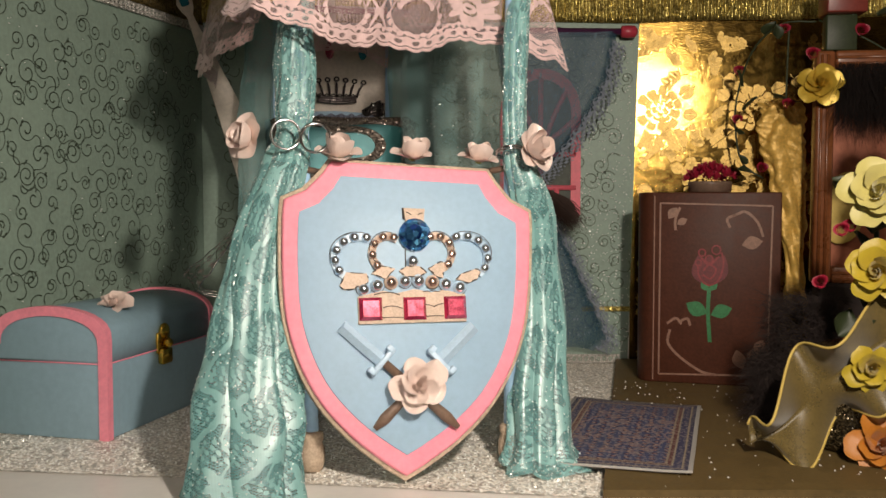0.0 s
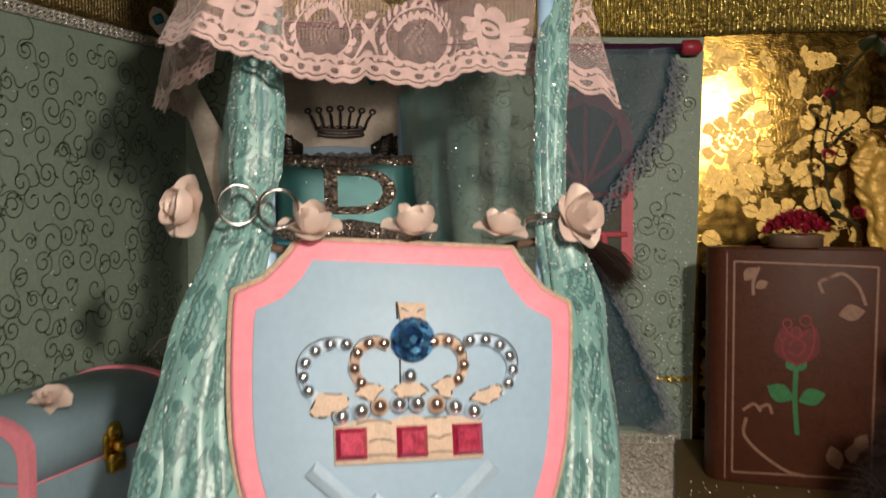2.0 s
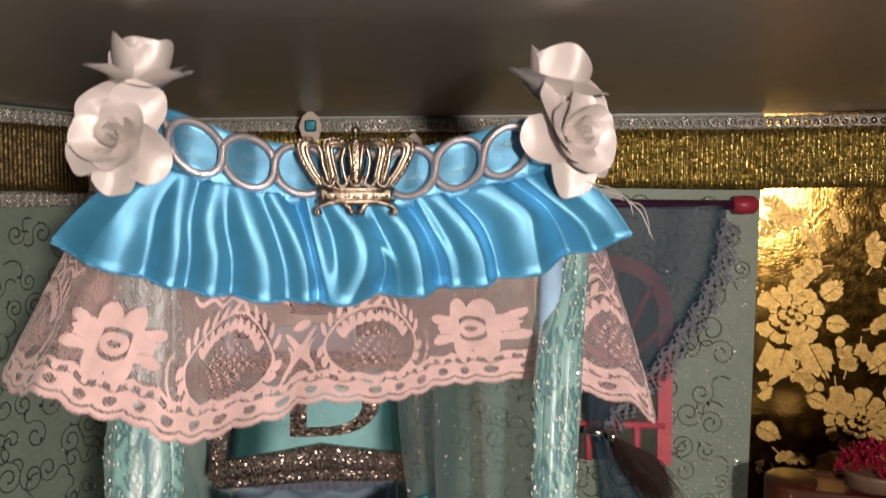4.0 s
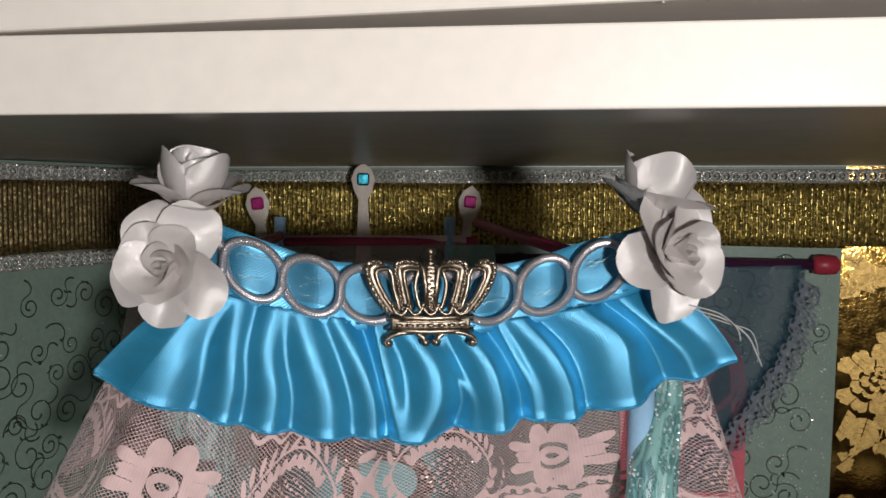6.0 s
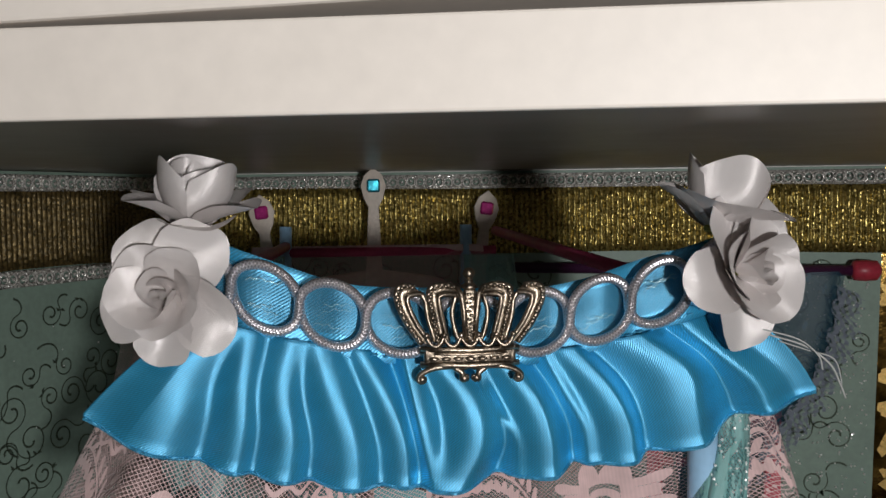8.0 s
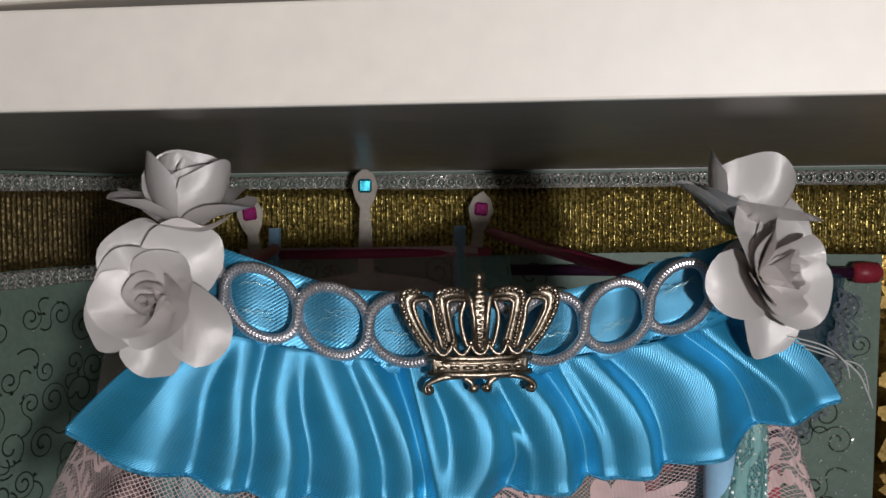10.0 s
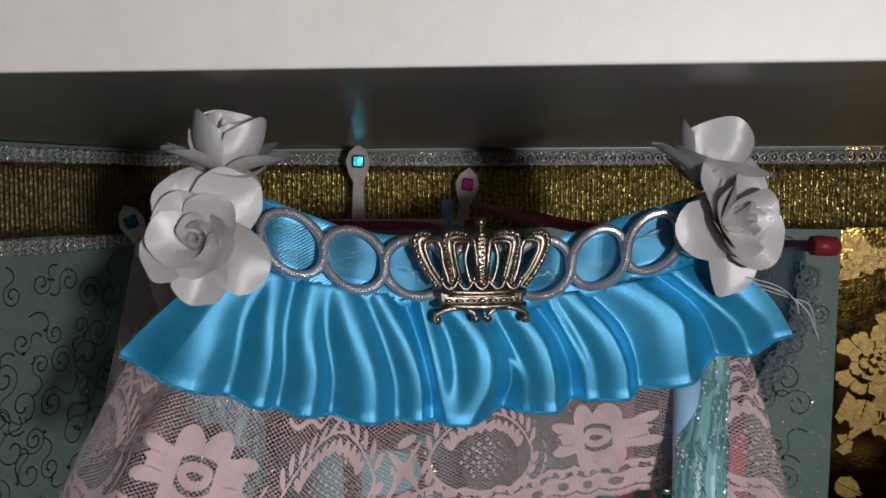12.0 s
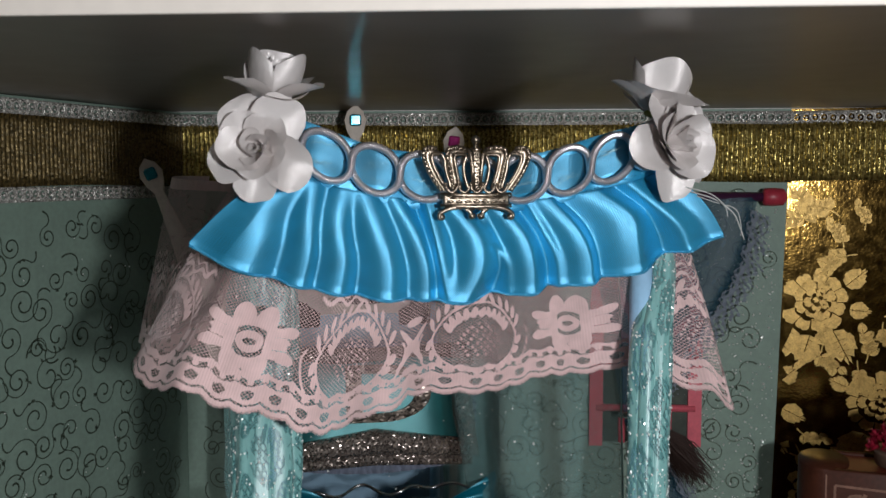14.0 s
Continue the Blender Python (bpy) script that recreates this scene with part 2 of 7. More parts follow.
def lace(name, c, cell, wire=0.16, net=True, shine=0.0, wire_c=None, fill=0.0, sheen=0.3):
    """Net of fine threads with solid motifs where the attribute 'motif' is above zero; the rest is open."""
    m, nt, b = nodes_of(name)
    uv = nt.nodes.new("ShaderNodeUVMap")
    at = nt.nodes.new("ShaderNodeAttribute")
    at.attribute_name = "motif"
    strands = []
    for dx, dy in ((0.62, 1.0), (-0.62, 1.0)):
        dot = nt.nodes.new("ShaderNodeVectorMath")
        dot.operation = "DOT_PRODUCT"
        dot.inputs[1].default_value = (dx * cell, dy * cell, 0)
        link(nt, uv.outputs[0], dot.inputs[0])
        pp = nt.nodes.new("ShaderNodeMath")
        pp.operation = "PINGPONG"
        pp.inputs[1].default_value = 0.5
        link(nt, dot.outputs["Value"], pp.inputs[0])
        strands.append(pp.outputs[0])
    mn = nt.nodes.new("ShaderNodeMath")
    mn.operation = "MINIMUM"
    link(nt, strands[0], mn.inputs[0])
    link(nt, strands[1], mn.inputs[1])
    lt = nt.nodes.new("ShaderNodeMath")
    lt.operation = "LESS_THAN"
    lt.inputs[1].default_value = wire
    link(nt, mn.outputs[0], lt.inputs[0])
    gt = nt.nodes.new("ShaderNodeMath")
    gt.operation = "GREATER_THAN"
    gt.inputs[1].default_value = 0.0
    link(nt, at.outputs["Fac"], gt.inputs[0])
    mx = nt.nodes.new("ShaderNodeMath")
    mx.operation = "MAXIMUM"
    link(nt, gt.outputs[0], mx.inputs[0])
    if net:
        link(nt, lt.outputs[0], mx.inputs[1])
    else:
        mx.inputs[1].default_value = 0
    keep = nt.nodes.new("ShaderNodeMath")
    keep.operation = "GREATER_THAN"
    keep.inputs[1].default_value = -0.5
    link(nt, at.outputs["Fac"], keep.inputs[0])
    al = nt.nodes.new("ShaderNodeMath")
    al.operation = "MULTIPLY"
    link(nt, keep.outputs[0], al.inputs[0])
    full = nt.nodes.new("ShaderNodeMath")
    full.operation = "MAXIMUM"
    full.inputs[1].default_value = fill
    link(nt, mx.outputs[0], full.inputs[0])
    link(nt, full.outputs[0], al.inputs[1])
    link(nt, al.outputs[0], b.inputs["Alpha"])
    w = nt.nodes.new("ShaderNodeTexWave")
    w.bands_direction = "X"
    w.inputs["Scale"].default_value, w.inputs["Distortion"].default_value, w.inputs["Detail"].default_value = 420, 1.5, 1
    link(nt, uv.outputs[0], w.inputs["Vector"])
    no = nt.nodes.new("ShaderNodeTexNoise")
    no.inputs["Scale"].default_value = 260
    link(nt, uv.outputs[0], no.inputs["Vector"])
    mu = nt.nodes.new("ShaderNodeMath")
    mu.operation = "MULTIPLY_ADD"
    mu.inputs[1].default_value = 0.18
    link(nt, w.outputs["Fac"], mu.inputs[0])
    link(nt, no.outputs["Fac"], mu.inputs[2])
    mr = nt.nodes.new("ShaderNodeMapRange")
    mr.inputs["From Min"].default_value, mr.inputs["From Max"].default_value = 0.3, 1.1
    mr.inputs["To Min"].default_value, mr.inputs["To Max"].default_value = 0.82, 1.12
    link(nt, mu.outputs[0], mr.inputs["Value"])
    sc = nt.nodes.new("ShaderNodeVectorMath")
    sc.operation = "SCALE"
    pick = nt.nodes.new("ShaderNodeMix")
    pick.data_type = "RGBA"
    pick.inputs["A"].default_value, pick.inputs["B"].default_value = (*(wire_c or c), 1), (*c, 1)
    link(nt, gt.outputs[0], pick.inputs["Factor"])
    link(nt, pick.outputs["Result"], sc.inputs[0])
    link(nt, mr.outputs[0], sc.inputs["Scale"])
    link(nt, sc.outputs[0], b.inputs["Base Color"])
    bp = nt.nodes.new("ShaderNodeBump")
    bp.inputs["Strength"].default_value, bp.inputs["Distance"].default_value = 0.5, 0.0002
    link(nt, mu.outputs[0], bp.inputs["Height"])
    link(nt, bp.outputs[0], b.inputs["Normal"])
    b.inputs["Roughness"].default_value = 0.75 - 0.4 * shine
    b.inputs["Sheen Weight"].default_value = sheen
    b.inputs["Specular IOR Level"].default_value = 0.5 + 0.5 * shine
    return m


white_paint = mat("white_paint", (0.80, 0.77, 0.72), 0.33, var=0.04, scale=60, bump=0.05)
cream_board = mat("cream_board", (0.86, 0.79, 0.71), 0.48, var=0.04, scale=60, bump=0.03, spec=0.7)
# white board seen from below: the shade there is put into the base colour
ceiling_shaded = mat("ceiling_shaded", (0.27, 0.235, 0.20), 0.36, var=0.05, scale=60, bump=0.0, spec=1.0)
room_paint = mat("room_paint", (0.30, 0.27, 0.24), 0.8, var=0.1, scale=3)
green_paper = mat("green_paper", (0.245, 0.33, 0.27), 0.5, var=0.12, scale=90, bump=0.1)
swirl_ink = glitter("swirl_ink", (0.068, 0.093, 0.066), (0.13, 0.16, 0.12), 1800, 0.9, 0.32, 0.5)
gold_foil = mat("gold_foil", (0.27, 0.165, 0.040), 0.12, metal=1.0, var=0.35, scale=170, bump=0.09, depth=0.0010)
gold_print = mat("gold_print", (0.50, 0.325, 0.095), 0.38, metal=0.65, var=0.4, scale=350, bump=0.5)
silver_glitter = glitter("silver_glitter", (0.70, 0.62, 0.52), (1.0, 0.98, 0.92), 800, 0.9, 0.25, 0.0)
olive_mat = mat("olive_mat", (0.115, 0.075, 0.025), 0.55, var=0.25, scale=120, bump=0.3)
blue_paint = mat("blue_paint", (0.288, 0.430, 0.555), 0.5, var=0.06, scale=80, bump=0.08)
post_paint = mat("post_paint", (0.36, 0.58, 0.80), 0.35, var=0.08, scale=100, bump=0.08)
pink_paint = mat("pink_paint", (0.86, 0.28, 0.36), 0.5, var=0.1, scale=120, bump=0.1)
raw_wood = mat("raw_wood", (0.44, 0.34, 0.25), 0.7, var=0.3, scale=200, bump=0.3)
chest_paint = mat("chest_paint", (0.235, 0.36, 0.43), 0.5, var=0.08, scale=60, bump=0.1)
blue_satin = satin("blue_satin", (0.052, 0.37, 0.63))
brown_leather = mat("brown_leather", (0.066, 0.020, 0.010), 0.5, var=0.25, scale=120, bump=0.3, spec=0.22)
pink_lace = lace("pink_lace", (0.67, 0.475, 0.46), 1250, 0.088)
teal_sheer = lace("teal_sheer", (0.27, 0.48, 0.46), 1200, 0.08, shine=0.3, wire_c=(0.25, 0.46, 0.445), fill=0.22)
teal_lace = lace("teal_lace", (0.205, 0.415, 0.40), 900, 0.16, shine=0.9, wire_c=(0.115, 0.295, 0.295), fill=0.24, sheen=0.1)
paper_white = mat("paper_white", (0.76, 0.71, 0.69), 0.33, metal=0.30, var=0.10, scale=170, bump=0.35, depth=0.0006, spec=1.0)
paper_blush = mat("paper_blush", (0.82, 0.66, 0.59), 0.30, metal=0.2, var=0.12, scale=220, bump=0.4, depth=0.0005, sheen=0.2, spec=0.6)
thread_grey = mat("thread_grey", (0.42, 0.42, 0.40), 0.7)
calyx_green = mat("calyx_green", (0.35, 0.38, 0.10), 0.6, var=0.2, scale=300)
silver = mat("silver", (0.72, 0.70, 0.70), 0.18, metal=1.0, var=0.15, scale=300, bump=0.1)
bead_silver = mat("bead_silver", (0.74, 0.80, 0.86), 0.18, metal=0.95, var=0.05, scale=300, bump=0)
bead_copper = mat("bead_copper", (0.90, 0.64, 0.54), 0.12, metal=0.95, var=0.05, scale=300, bump=0)
old_gold = mat("old_gold", (0.31, 0.255, 0.195), 0.33, metal=1.0, var=0.5, scale=500, bump=0.25)
brass = mat("brass", (0.62, 0.40, 0.07), 0.2, metal=1.0, var=0.2, scale=300)
blue_gem = glitter("blue_gem", (0.008, 0.035, 0.20), (0.14, 0.50, 0.85), 420, 0.7, 0.10, 0.8)
red_gem = mat("red_gem", (0.42, 0.022, 0.07), 0.22, metal=0.35, var=0.5, scale=300, bump=0, spec=0.8, coat=1.0)
teal_gem = mat("teal_gem", (0.012, 0.24, 0.32), 0.08, metal=0.5, var=0.4, scale=250, bump=0, coat=1.0)
pink_gem = mat("pink_gem", (0.62, 0.05, 0.30), 0.08, metal=0.4, var=0.4, scale=250, bump=0, coat=1.0)
sword_blue = mat("sword_blue", (0.42, 0.57, 0.70), 0.35, var=0.08, scale=200, bump=0.1)
grip_brown = mat("grip_brown", (0.16, 0.10, 0.07), 0.45, var=0.25, scale=200)
pale_wood = mat("pale_wood", (0.62, 0.54, 0.46), 0.55, var=0.15, scale=90, bump=0.25)
magenta_paint = mat("magenta_paint", (0.36, 0.035, 0.10), 0.45, var=0.15, scale=150)


def rope_metal(name, c):
    """Twisted metallic cord: strands run round the bar."""
    m, nt, b = nodes_of(name)
    uv = nt.nodes.new("ShaderNodeUVMap")
    mp = nt.nodes.new("ShaderNodeMapping")
    mp.inputs["Scale"].default_value = (1500.0, 5.0, 1)
    link(nt, uv.outputs[0], mp.inputs["Vector"])
    sep = nt.nodes.new("ShaderNodeSeparateXYZ")
    link(nt, mp.outputs[0], sep.inputs[0])
    plaits = []
    for op in ("ADD", "SUBTRACT"):
        add = nt.nodes.new("ShaderNodeMath")
        add.operation = op
        link(nt, sep.outputs["X"], add.inputs[0])
        link(nt, sep.outputs["Y"], add.inputs[1])
        pg = nt.nodes.new("ShaderNodeMath")
        pg.operation = "PINGPONG"
        pg.inputs[1].default_value = 0.5
        link(nt, add.outputs[0], pg.inputs[0])
        plaits.append(pg.outputs[0])
    fr = nt.nodes.new("ShaderNodeMath")
    fr.operation = "MAXIMUM"
    link(nt, plaits[0], fr.inputs[0])
    link(nt, plaits[1], fr.inputs[1])
    bp = nt.nodes.new("ShaderNodeBump")
    bp.inputs["Strength"].default_value, bp.inputs["Distance"].default_value = 0.6, 0.0004
    link(nt, fr.outputs[0], bp.inputs["Height"])
    link(nt, bp.outputs[0], b.inputs["Normal"])
    # groove shade put into the colour: darker between the plaits, full on their ridges
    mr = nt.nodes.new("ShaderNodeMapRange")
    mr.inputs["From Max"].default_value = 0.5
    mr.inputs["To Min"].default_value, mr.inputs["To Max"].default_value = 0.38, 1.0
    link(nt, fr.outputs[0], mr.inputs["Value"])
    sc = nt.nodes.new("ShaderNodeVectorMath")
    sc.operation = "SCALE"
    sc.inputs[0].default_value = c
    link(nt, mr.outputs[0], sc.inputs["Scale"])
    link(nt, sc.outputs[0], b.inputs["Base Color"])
    b.inputs["Metallic"].default_value, b.inputs["Roughness"].default_value = 0.86, 0.29
    return m


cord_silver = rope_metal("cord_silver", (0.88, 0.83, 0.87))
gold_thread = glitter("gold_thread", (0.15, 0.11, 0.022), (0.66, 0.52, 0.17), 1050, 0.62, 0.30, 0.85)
# darker copy of gold_thread: the bed's shadow on the side wall ribbon as colour
shaded_gold_thread = glitter("shaded_gold_thread", (0.05, 0.036, 0.012), (0.20, 0.14, 0.05), 1050, 0.5, 0.42, 0.6)
trim_silver = glitter("trim_silver", (0.40, 0.38, 0.34), (0.95, 0.92, 0.86), 1500, 0.9, 0.25, 0.4)
spark = mat("spark", (0.95, 0.95, 0.92), 0.3, metal=0.35, var=0.05, scale=300, bump=0)
teal_satin = satin("teal_satin", (0.035, 0.21, 0.215))
navy_sheer = lace("navy_sheer", (0.010, 0.075, 0.120), 1500, 0.13, shine=0.5, wire_c=(0.006, 0.060, 0.105), fill=0.34, sheen=0.0)
grey_fringe = mat("grey_fringe", (0.20, 0.23, 0.27), 0.8, var=0.3, scale=300)
window_pink = mat("window_pink", (0.70, 0.13, 0.17), 0.5, var=0.12, scale=150)
dusk = mat("dusk", (0.05, 0.06, 0.045), 0.6, var=0.5, scale=60)
fur_brown = mat("fur_brown", (0.045, 0.025, 0.020), 0.6, var=0.4, scale=400)
fur_grey = mat("fur_grey", (0.16, 0.18, 0.24), 0.8, var=0.3, scale=300)
mix_glitter = glitter("mix_glitter", (0.13, 0.10, 0.09), (0.64, 0.54, 0.47), 1300, 1.2, 0.25, 0.7)
dark_glitter = glitter("dark_glitter", (0.012, 0.010, 0.008), (0.16, 0.12, 0.06), 1500, 1.2, 0.25, 0.7)
yellow_petal = mat("yellow_petal", (0.50, 0.37, 0.03), 0.4, var=0.15, scale=150, sheen=0.3)
pale_yellow = mat("pale_yellow", (0.58, 0.51, 0.17), 0.45, var=0.15, scale=150, sheen=0.3)
orange_petal = mat("orange_petal", (0.50, 0.18, 0.02), 0.4, var=0.2, scale=150, sheen=0.3)
gold_petal = mat("gold_petal", (0.62, 0.42, 0.06), 0.3, metal=0.3, var=0.2, scale=150)
red_petal = mat("red_petal", (0.30, 0.008, 0.030), 0.5, var=0.3, scale=200)
leaf_dark = mat("leaf_dark", (0.025, 0.035, 0.012), 0.5, var=0.3, scale=200)
gold_cloth = mat("gold_cloth", (0.72, 0.44, 0.10), 0.40, metal=0.2, var=0.3, scale=120, bump=0.5, depth=0.001)
frame_wood = mat("frame_wood", (0.20, 0.065, 0.022), 0.3, var=0.3, scale=90, bump=0.1, coat=0.4)
picture_red = mat("picture_red", (0.40, 0.13, 0.07), 0.45, var=0.2, scale=70)
red_wood = mat("red_wood", (0.18, 0.03, 0.02), 0.4, var=0.2, scale=80)
organza = mat("organza", (0.17, 0.12, 0.035), 0.4, var=0.2, scale=150, sheen=0.5)
cream_paper = mat("cream_paper", (0.62, 0.45, 0.12), 0.6, var=0.1, scale=90)
book_line = mat("book_line", (0.22, 0.11, 0.07), 0.5, var=0.3, scale=200)
rose_dark = mat("rose_dark", (0.12, 0.010, 0.012), 0.35, var=0.3, scale=200)
rose_paint = mat("rose_paint", (0.21, 0.014, 0.018), 0.35, var=0.3, scale=200)
green_paint = mat("green_paint", (0.02, 0.16, 0.05), 0.35, var=0.3, scale=200)
dark_feather = mat("dark_feather", (0.018, 0.010, 0.008), 0.85, var=0.4, scale=300)


def rug_material():
    """Woven navy and cream pattern with a medallion field and several borders, in UV metres from the rug's middle."""
    m, nt, b = nodes_of("rug_weave")
    uv = nt.nodes.new("ShaderNodeUVMap")
    sep = nt.nodes.new("ShaderNodeSeparateXYZ")
    link(nt, uv.outputs[0], sep.inputs[0])

    def math_node(op, a, c=None):
        n = nt.nodes.new("ShaderNodeMath")
        n.operation = op
        for k, v in enumerate((a, c)):
            if v is None:
                continue
            if isinstance(v, (int, float)):
                n.inputs[k].default_value = v
            else:
                link(nt, v, n.inputs[k])
        return n.outputs[0]

    dx = math_node("SUBTRACT", 0.0415, math_node("ABSOLUTE", sep.outputs["X"]))
    dy = math_node("SUBTRACT", 0.0805, math_node("ABSOLUTE", sep.outputs["Y"]))
    edge = math_node("MINIMUM", dx, dy)
    v = nt.nodes.new("ShaderNodeTexVoronoi")
    v.voronoi_dimensions = "2D"
    v.inputs["Scale"].default_value, v.inputs["Randomness"].default_value = 150, 0.15
    link(nt, uv.outputs[0], v.inputs["Vector"])
    v2 = nt.nodes.new("ShaderNodeTexVoronoi")
    v2.voronoi_dimensions = "2D"
    v.normalize = v2.normalize = True
    v2.inputs["Scale"].default_value, v2.inputs["Randomness"].default_value = 330, 0.8
    link(nt, uv.outputs[0], v2.inputs["Vector"])
    field = nt.nodes.new("ShaderNodeValToRGB")
    els = field.color_ramp.elements
    els[0].position, els[0].color = 0.0, (0.46, 0.38, 0.30, 1)
    els[1].position, els[1].color = 0.30, (0.035, 0.035, 0.085, 1)
    e = els.new(0.16)
    e.color = (0.16, 0.045, 0.045, 1)
    e = els.new(0.5)
    e.color = (0.06, 0.07, 0.14, 1)
    link(nt, v.outputs["Distance"], field.inputs["Fac"])
    bord = nt.nodes.new("ShaderNodeValToRGB")
    bord.color_ramp.interpolation = "CONSTANT"
    els = bord.color_ramp.elements
    els[0].position, els[0].color = 0.0, (0.34, 0.33, 0.31, 1)
    els[1].position, els[1].color = 0.14, (0.04, 0.04, 0.08, 1)
    for pos, col in ((0.28, (0.27, 0.22, 0.16, 1)), (0.34, (0.05, 0.05, 0.10, 1)), (0.60, (0.27, 0.22, 0.16, 1)), (0.66, (0.12, 0.05, 0.05, 1)), (0.78, (0.25, 0.20, 0.15, 1))):
        e = els.new(pos)
        e.color = col
    link(nt, math_node("DIVIDE", edge, 0.0165), bord.inputs["Fac"])
    isb = math_node("LESS_THAN", edge, 0.0140)
    mix = nt.nodes.new("ShaderNodeMix")
    mix.data_type = "RGBA"
    link(nt, isb, mix.inputs["Factor"])
    link(nt, field.outputs[0], mix.inputs["A"])
    link(nt, bord.outputs[0], mix.inputs["B"])
    mix2 = nt.nodes.new("ShaderNodeMix")
    mix2.data_type = "RGBA"
    mix2.inputs["B"].default_value = (0.42, 0.36, 0.29, 1)
    # medallion: pale rings round the middle
    px, py = math_node("DIVIDE", sep.outputs["X"], 0.026), math_node("DIVIDE", sep.outputs["Y"], 0.050)
    rr = math_node("ADD", math_node("SQRT", math_node("ADD", math_node("MULTIPLY", px, px), math_node("MULTIPLY", py, py))), math_node("MULTIPLY", math_node("MULTIPLY", math_node("SINE", math_node("MULTIPLY", px, 11.0)), math_node("SINE", math_node("MULTIPLY", py, 17.0))), 0.12))
    ring = math_node("MULTIPLY", math_node("GREATER_THAN", math_node("SINE", math_node("MULTIPLY", rr, 21.0)), 0.45), math_node("LESS_THAN", rr, 1.05))
    med = nt.nodes.new("ShaderNodeMix")
    med.data_type = "RGBA"
    med.inputs["B"].default_value = (0.30, 0.20, 0.17, 1)
    link(nt, math_node("MULTIPLY", ring, 0.5), med.inputs["Factor"])
    link(nt, mix.outputs["Result"], med.inputs["A"])
    link(nt, med.outputs["Result"], mix2.inputs["A"])
    link(nt, math_node("MULTIPLY", math_node("LESS_THAN", v2.outputs["Distance"], 0.24), 0.35), mix2.inputs["Factor"])
    link(nt, mix2.outputs["Result"], b.inputs["Base Color"])
    b.inputs["Roughness"].default_value = 0.6
    bp = nt.nodes.new("ShaderNodeBump")
    bp.inputs["Strength"].default_value, bp.inputs["Distance"].default_value = 0.3, 0.0002
    link(nt, v2.outputs["Distance"], bp.inputs["Height"])
    link(nt, bp.outputs[0], b.inputs["Normal"])
    return m


rug_weave = rug_material()
organza.node_tree.nodes["Principled BSDF"].inputs["Alpha"].default_value = 0.68

# ---- the shelf compartment ----
BACK = 0.735
CEIL = 0.319
FLOOR = 0.0100

bm = bmesh.new()
box(bm, -0.55, 0.5, 0.394, 0.76, FLOOR - 0.02, FLOOR, 0.002)
solid("floor", bm, white_paint, label="white painted shelf board that carries the miniature room", category="shelf", kind="structure", smooth=False)
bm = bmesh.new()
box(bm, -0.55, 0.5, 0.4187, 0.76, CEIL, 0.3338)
solid("ceiling", bm, ceiling_shaded, label="shelf board with a grey underside over the miniature room", category="shelf", kind="structure", smooth=False)
# front of the same board, split off to stay white
bm = bmesh.new()
box(bm, -0.55, 0.5, 0.4165, 0.4186, CEIL - 0.0002, 0.3340, 0.0005)
solid("shelf_front_edge", bm, cream_board, label="white edge band along the front of the shelf board", category="shelf edge", kind="structure", smooth=False)
bm = bmesh.new()
box(bm, -0.55, 0.5, 0.4162, 0.76, 0.0, 0.060, 0.0008)
solid("shelf_unit_above", bm, cream_board, pose(0, 0, 0.3368, 0, -1.34, 0), label="white board of the unit stacked on the shelf", category="shelf", kind="structure", smooth=False)
bm = bmesh.new()
box(bm, -0.55, 0.5, BACK, 0.76, FLOOR, CEIL)
solid("wall_back", bm, white_paint, label="white back panel of the shelf", category="wall", kind="structure", smooth=False)
for name, x0, x1 in (("wall_left", -0.57, -0.55), ("wall_right", 0.5, 0.52)):
    bm = bmesh.new()
    box(bm, x0, x1, 0.4165, 0.76, FLOOR - 0.02, CEIL + 0.06)
    solid(name, bm, white_paint, label="white side panel of the shelf", category="wall", kind="structure", smooth=False)
# the dim room that the shelf stands in
bm = bmesh.new()
box(bm, -1.1, 1.1, -1.2, 0.80, -0.5, 1.2)
bmesh.ops.reverse_faces(bm, faces=bm.faces[:])
solid("room", bm, room_paint, label="dim beige room round the shelf", category="room", kind="structure", smooth=False)


side_m = Matrix.Translation((-0.190, BACK, 0)) @ Matrix((( -0.2953, 0.2953 * 0 + 0.9554, 0, 0), (-0.9554, -0.2953, 0, 0), (0, 0, 1, 0), (0, 0, 0, 1)))
# in side_m: x runs from the back corner to the front, y points into the room

bm = bmesh.new()
box(bm, 0.0, 0.30, -0.006, 0.0, FLOOR, 0.3185)
solid("wall_left_panel", bm, green_paper, side_m, "green wallpapered card panel with dark scroll print", "wall panel", kind="structure", smooth=False)
bm = bmesh.new()
plate(bm, [(-0.1895, FLOOR + 0.0003), (0.1468, FLOOR + 0.0003), (0.1545, 0.3185), (-0.1895, 0.3185)], BACK - 0.0022, BACK - 0.0003)
solid("wall_back_panel", bm, green_paper, None, "green wallpapered back panel with dark scroll print", "wall panel", kind="structure", smooth=False)
GOLD = pose(0.1525, BACK - 0.0006, 0, 0, 0, -8)
bm = bmesh.new()
box(bm, -0.004, 0.30, 0.0, 0.0012, FLOOR, 0.3185)
solid("wall_gold_panel", bm, gold_foil, GOLD, "gold foil wallpaper with a floral print", "wall panel", kind="structure", smooth=False)


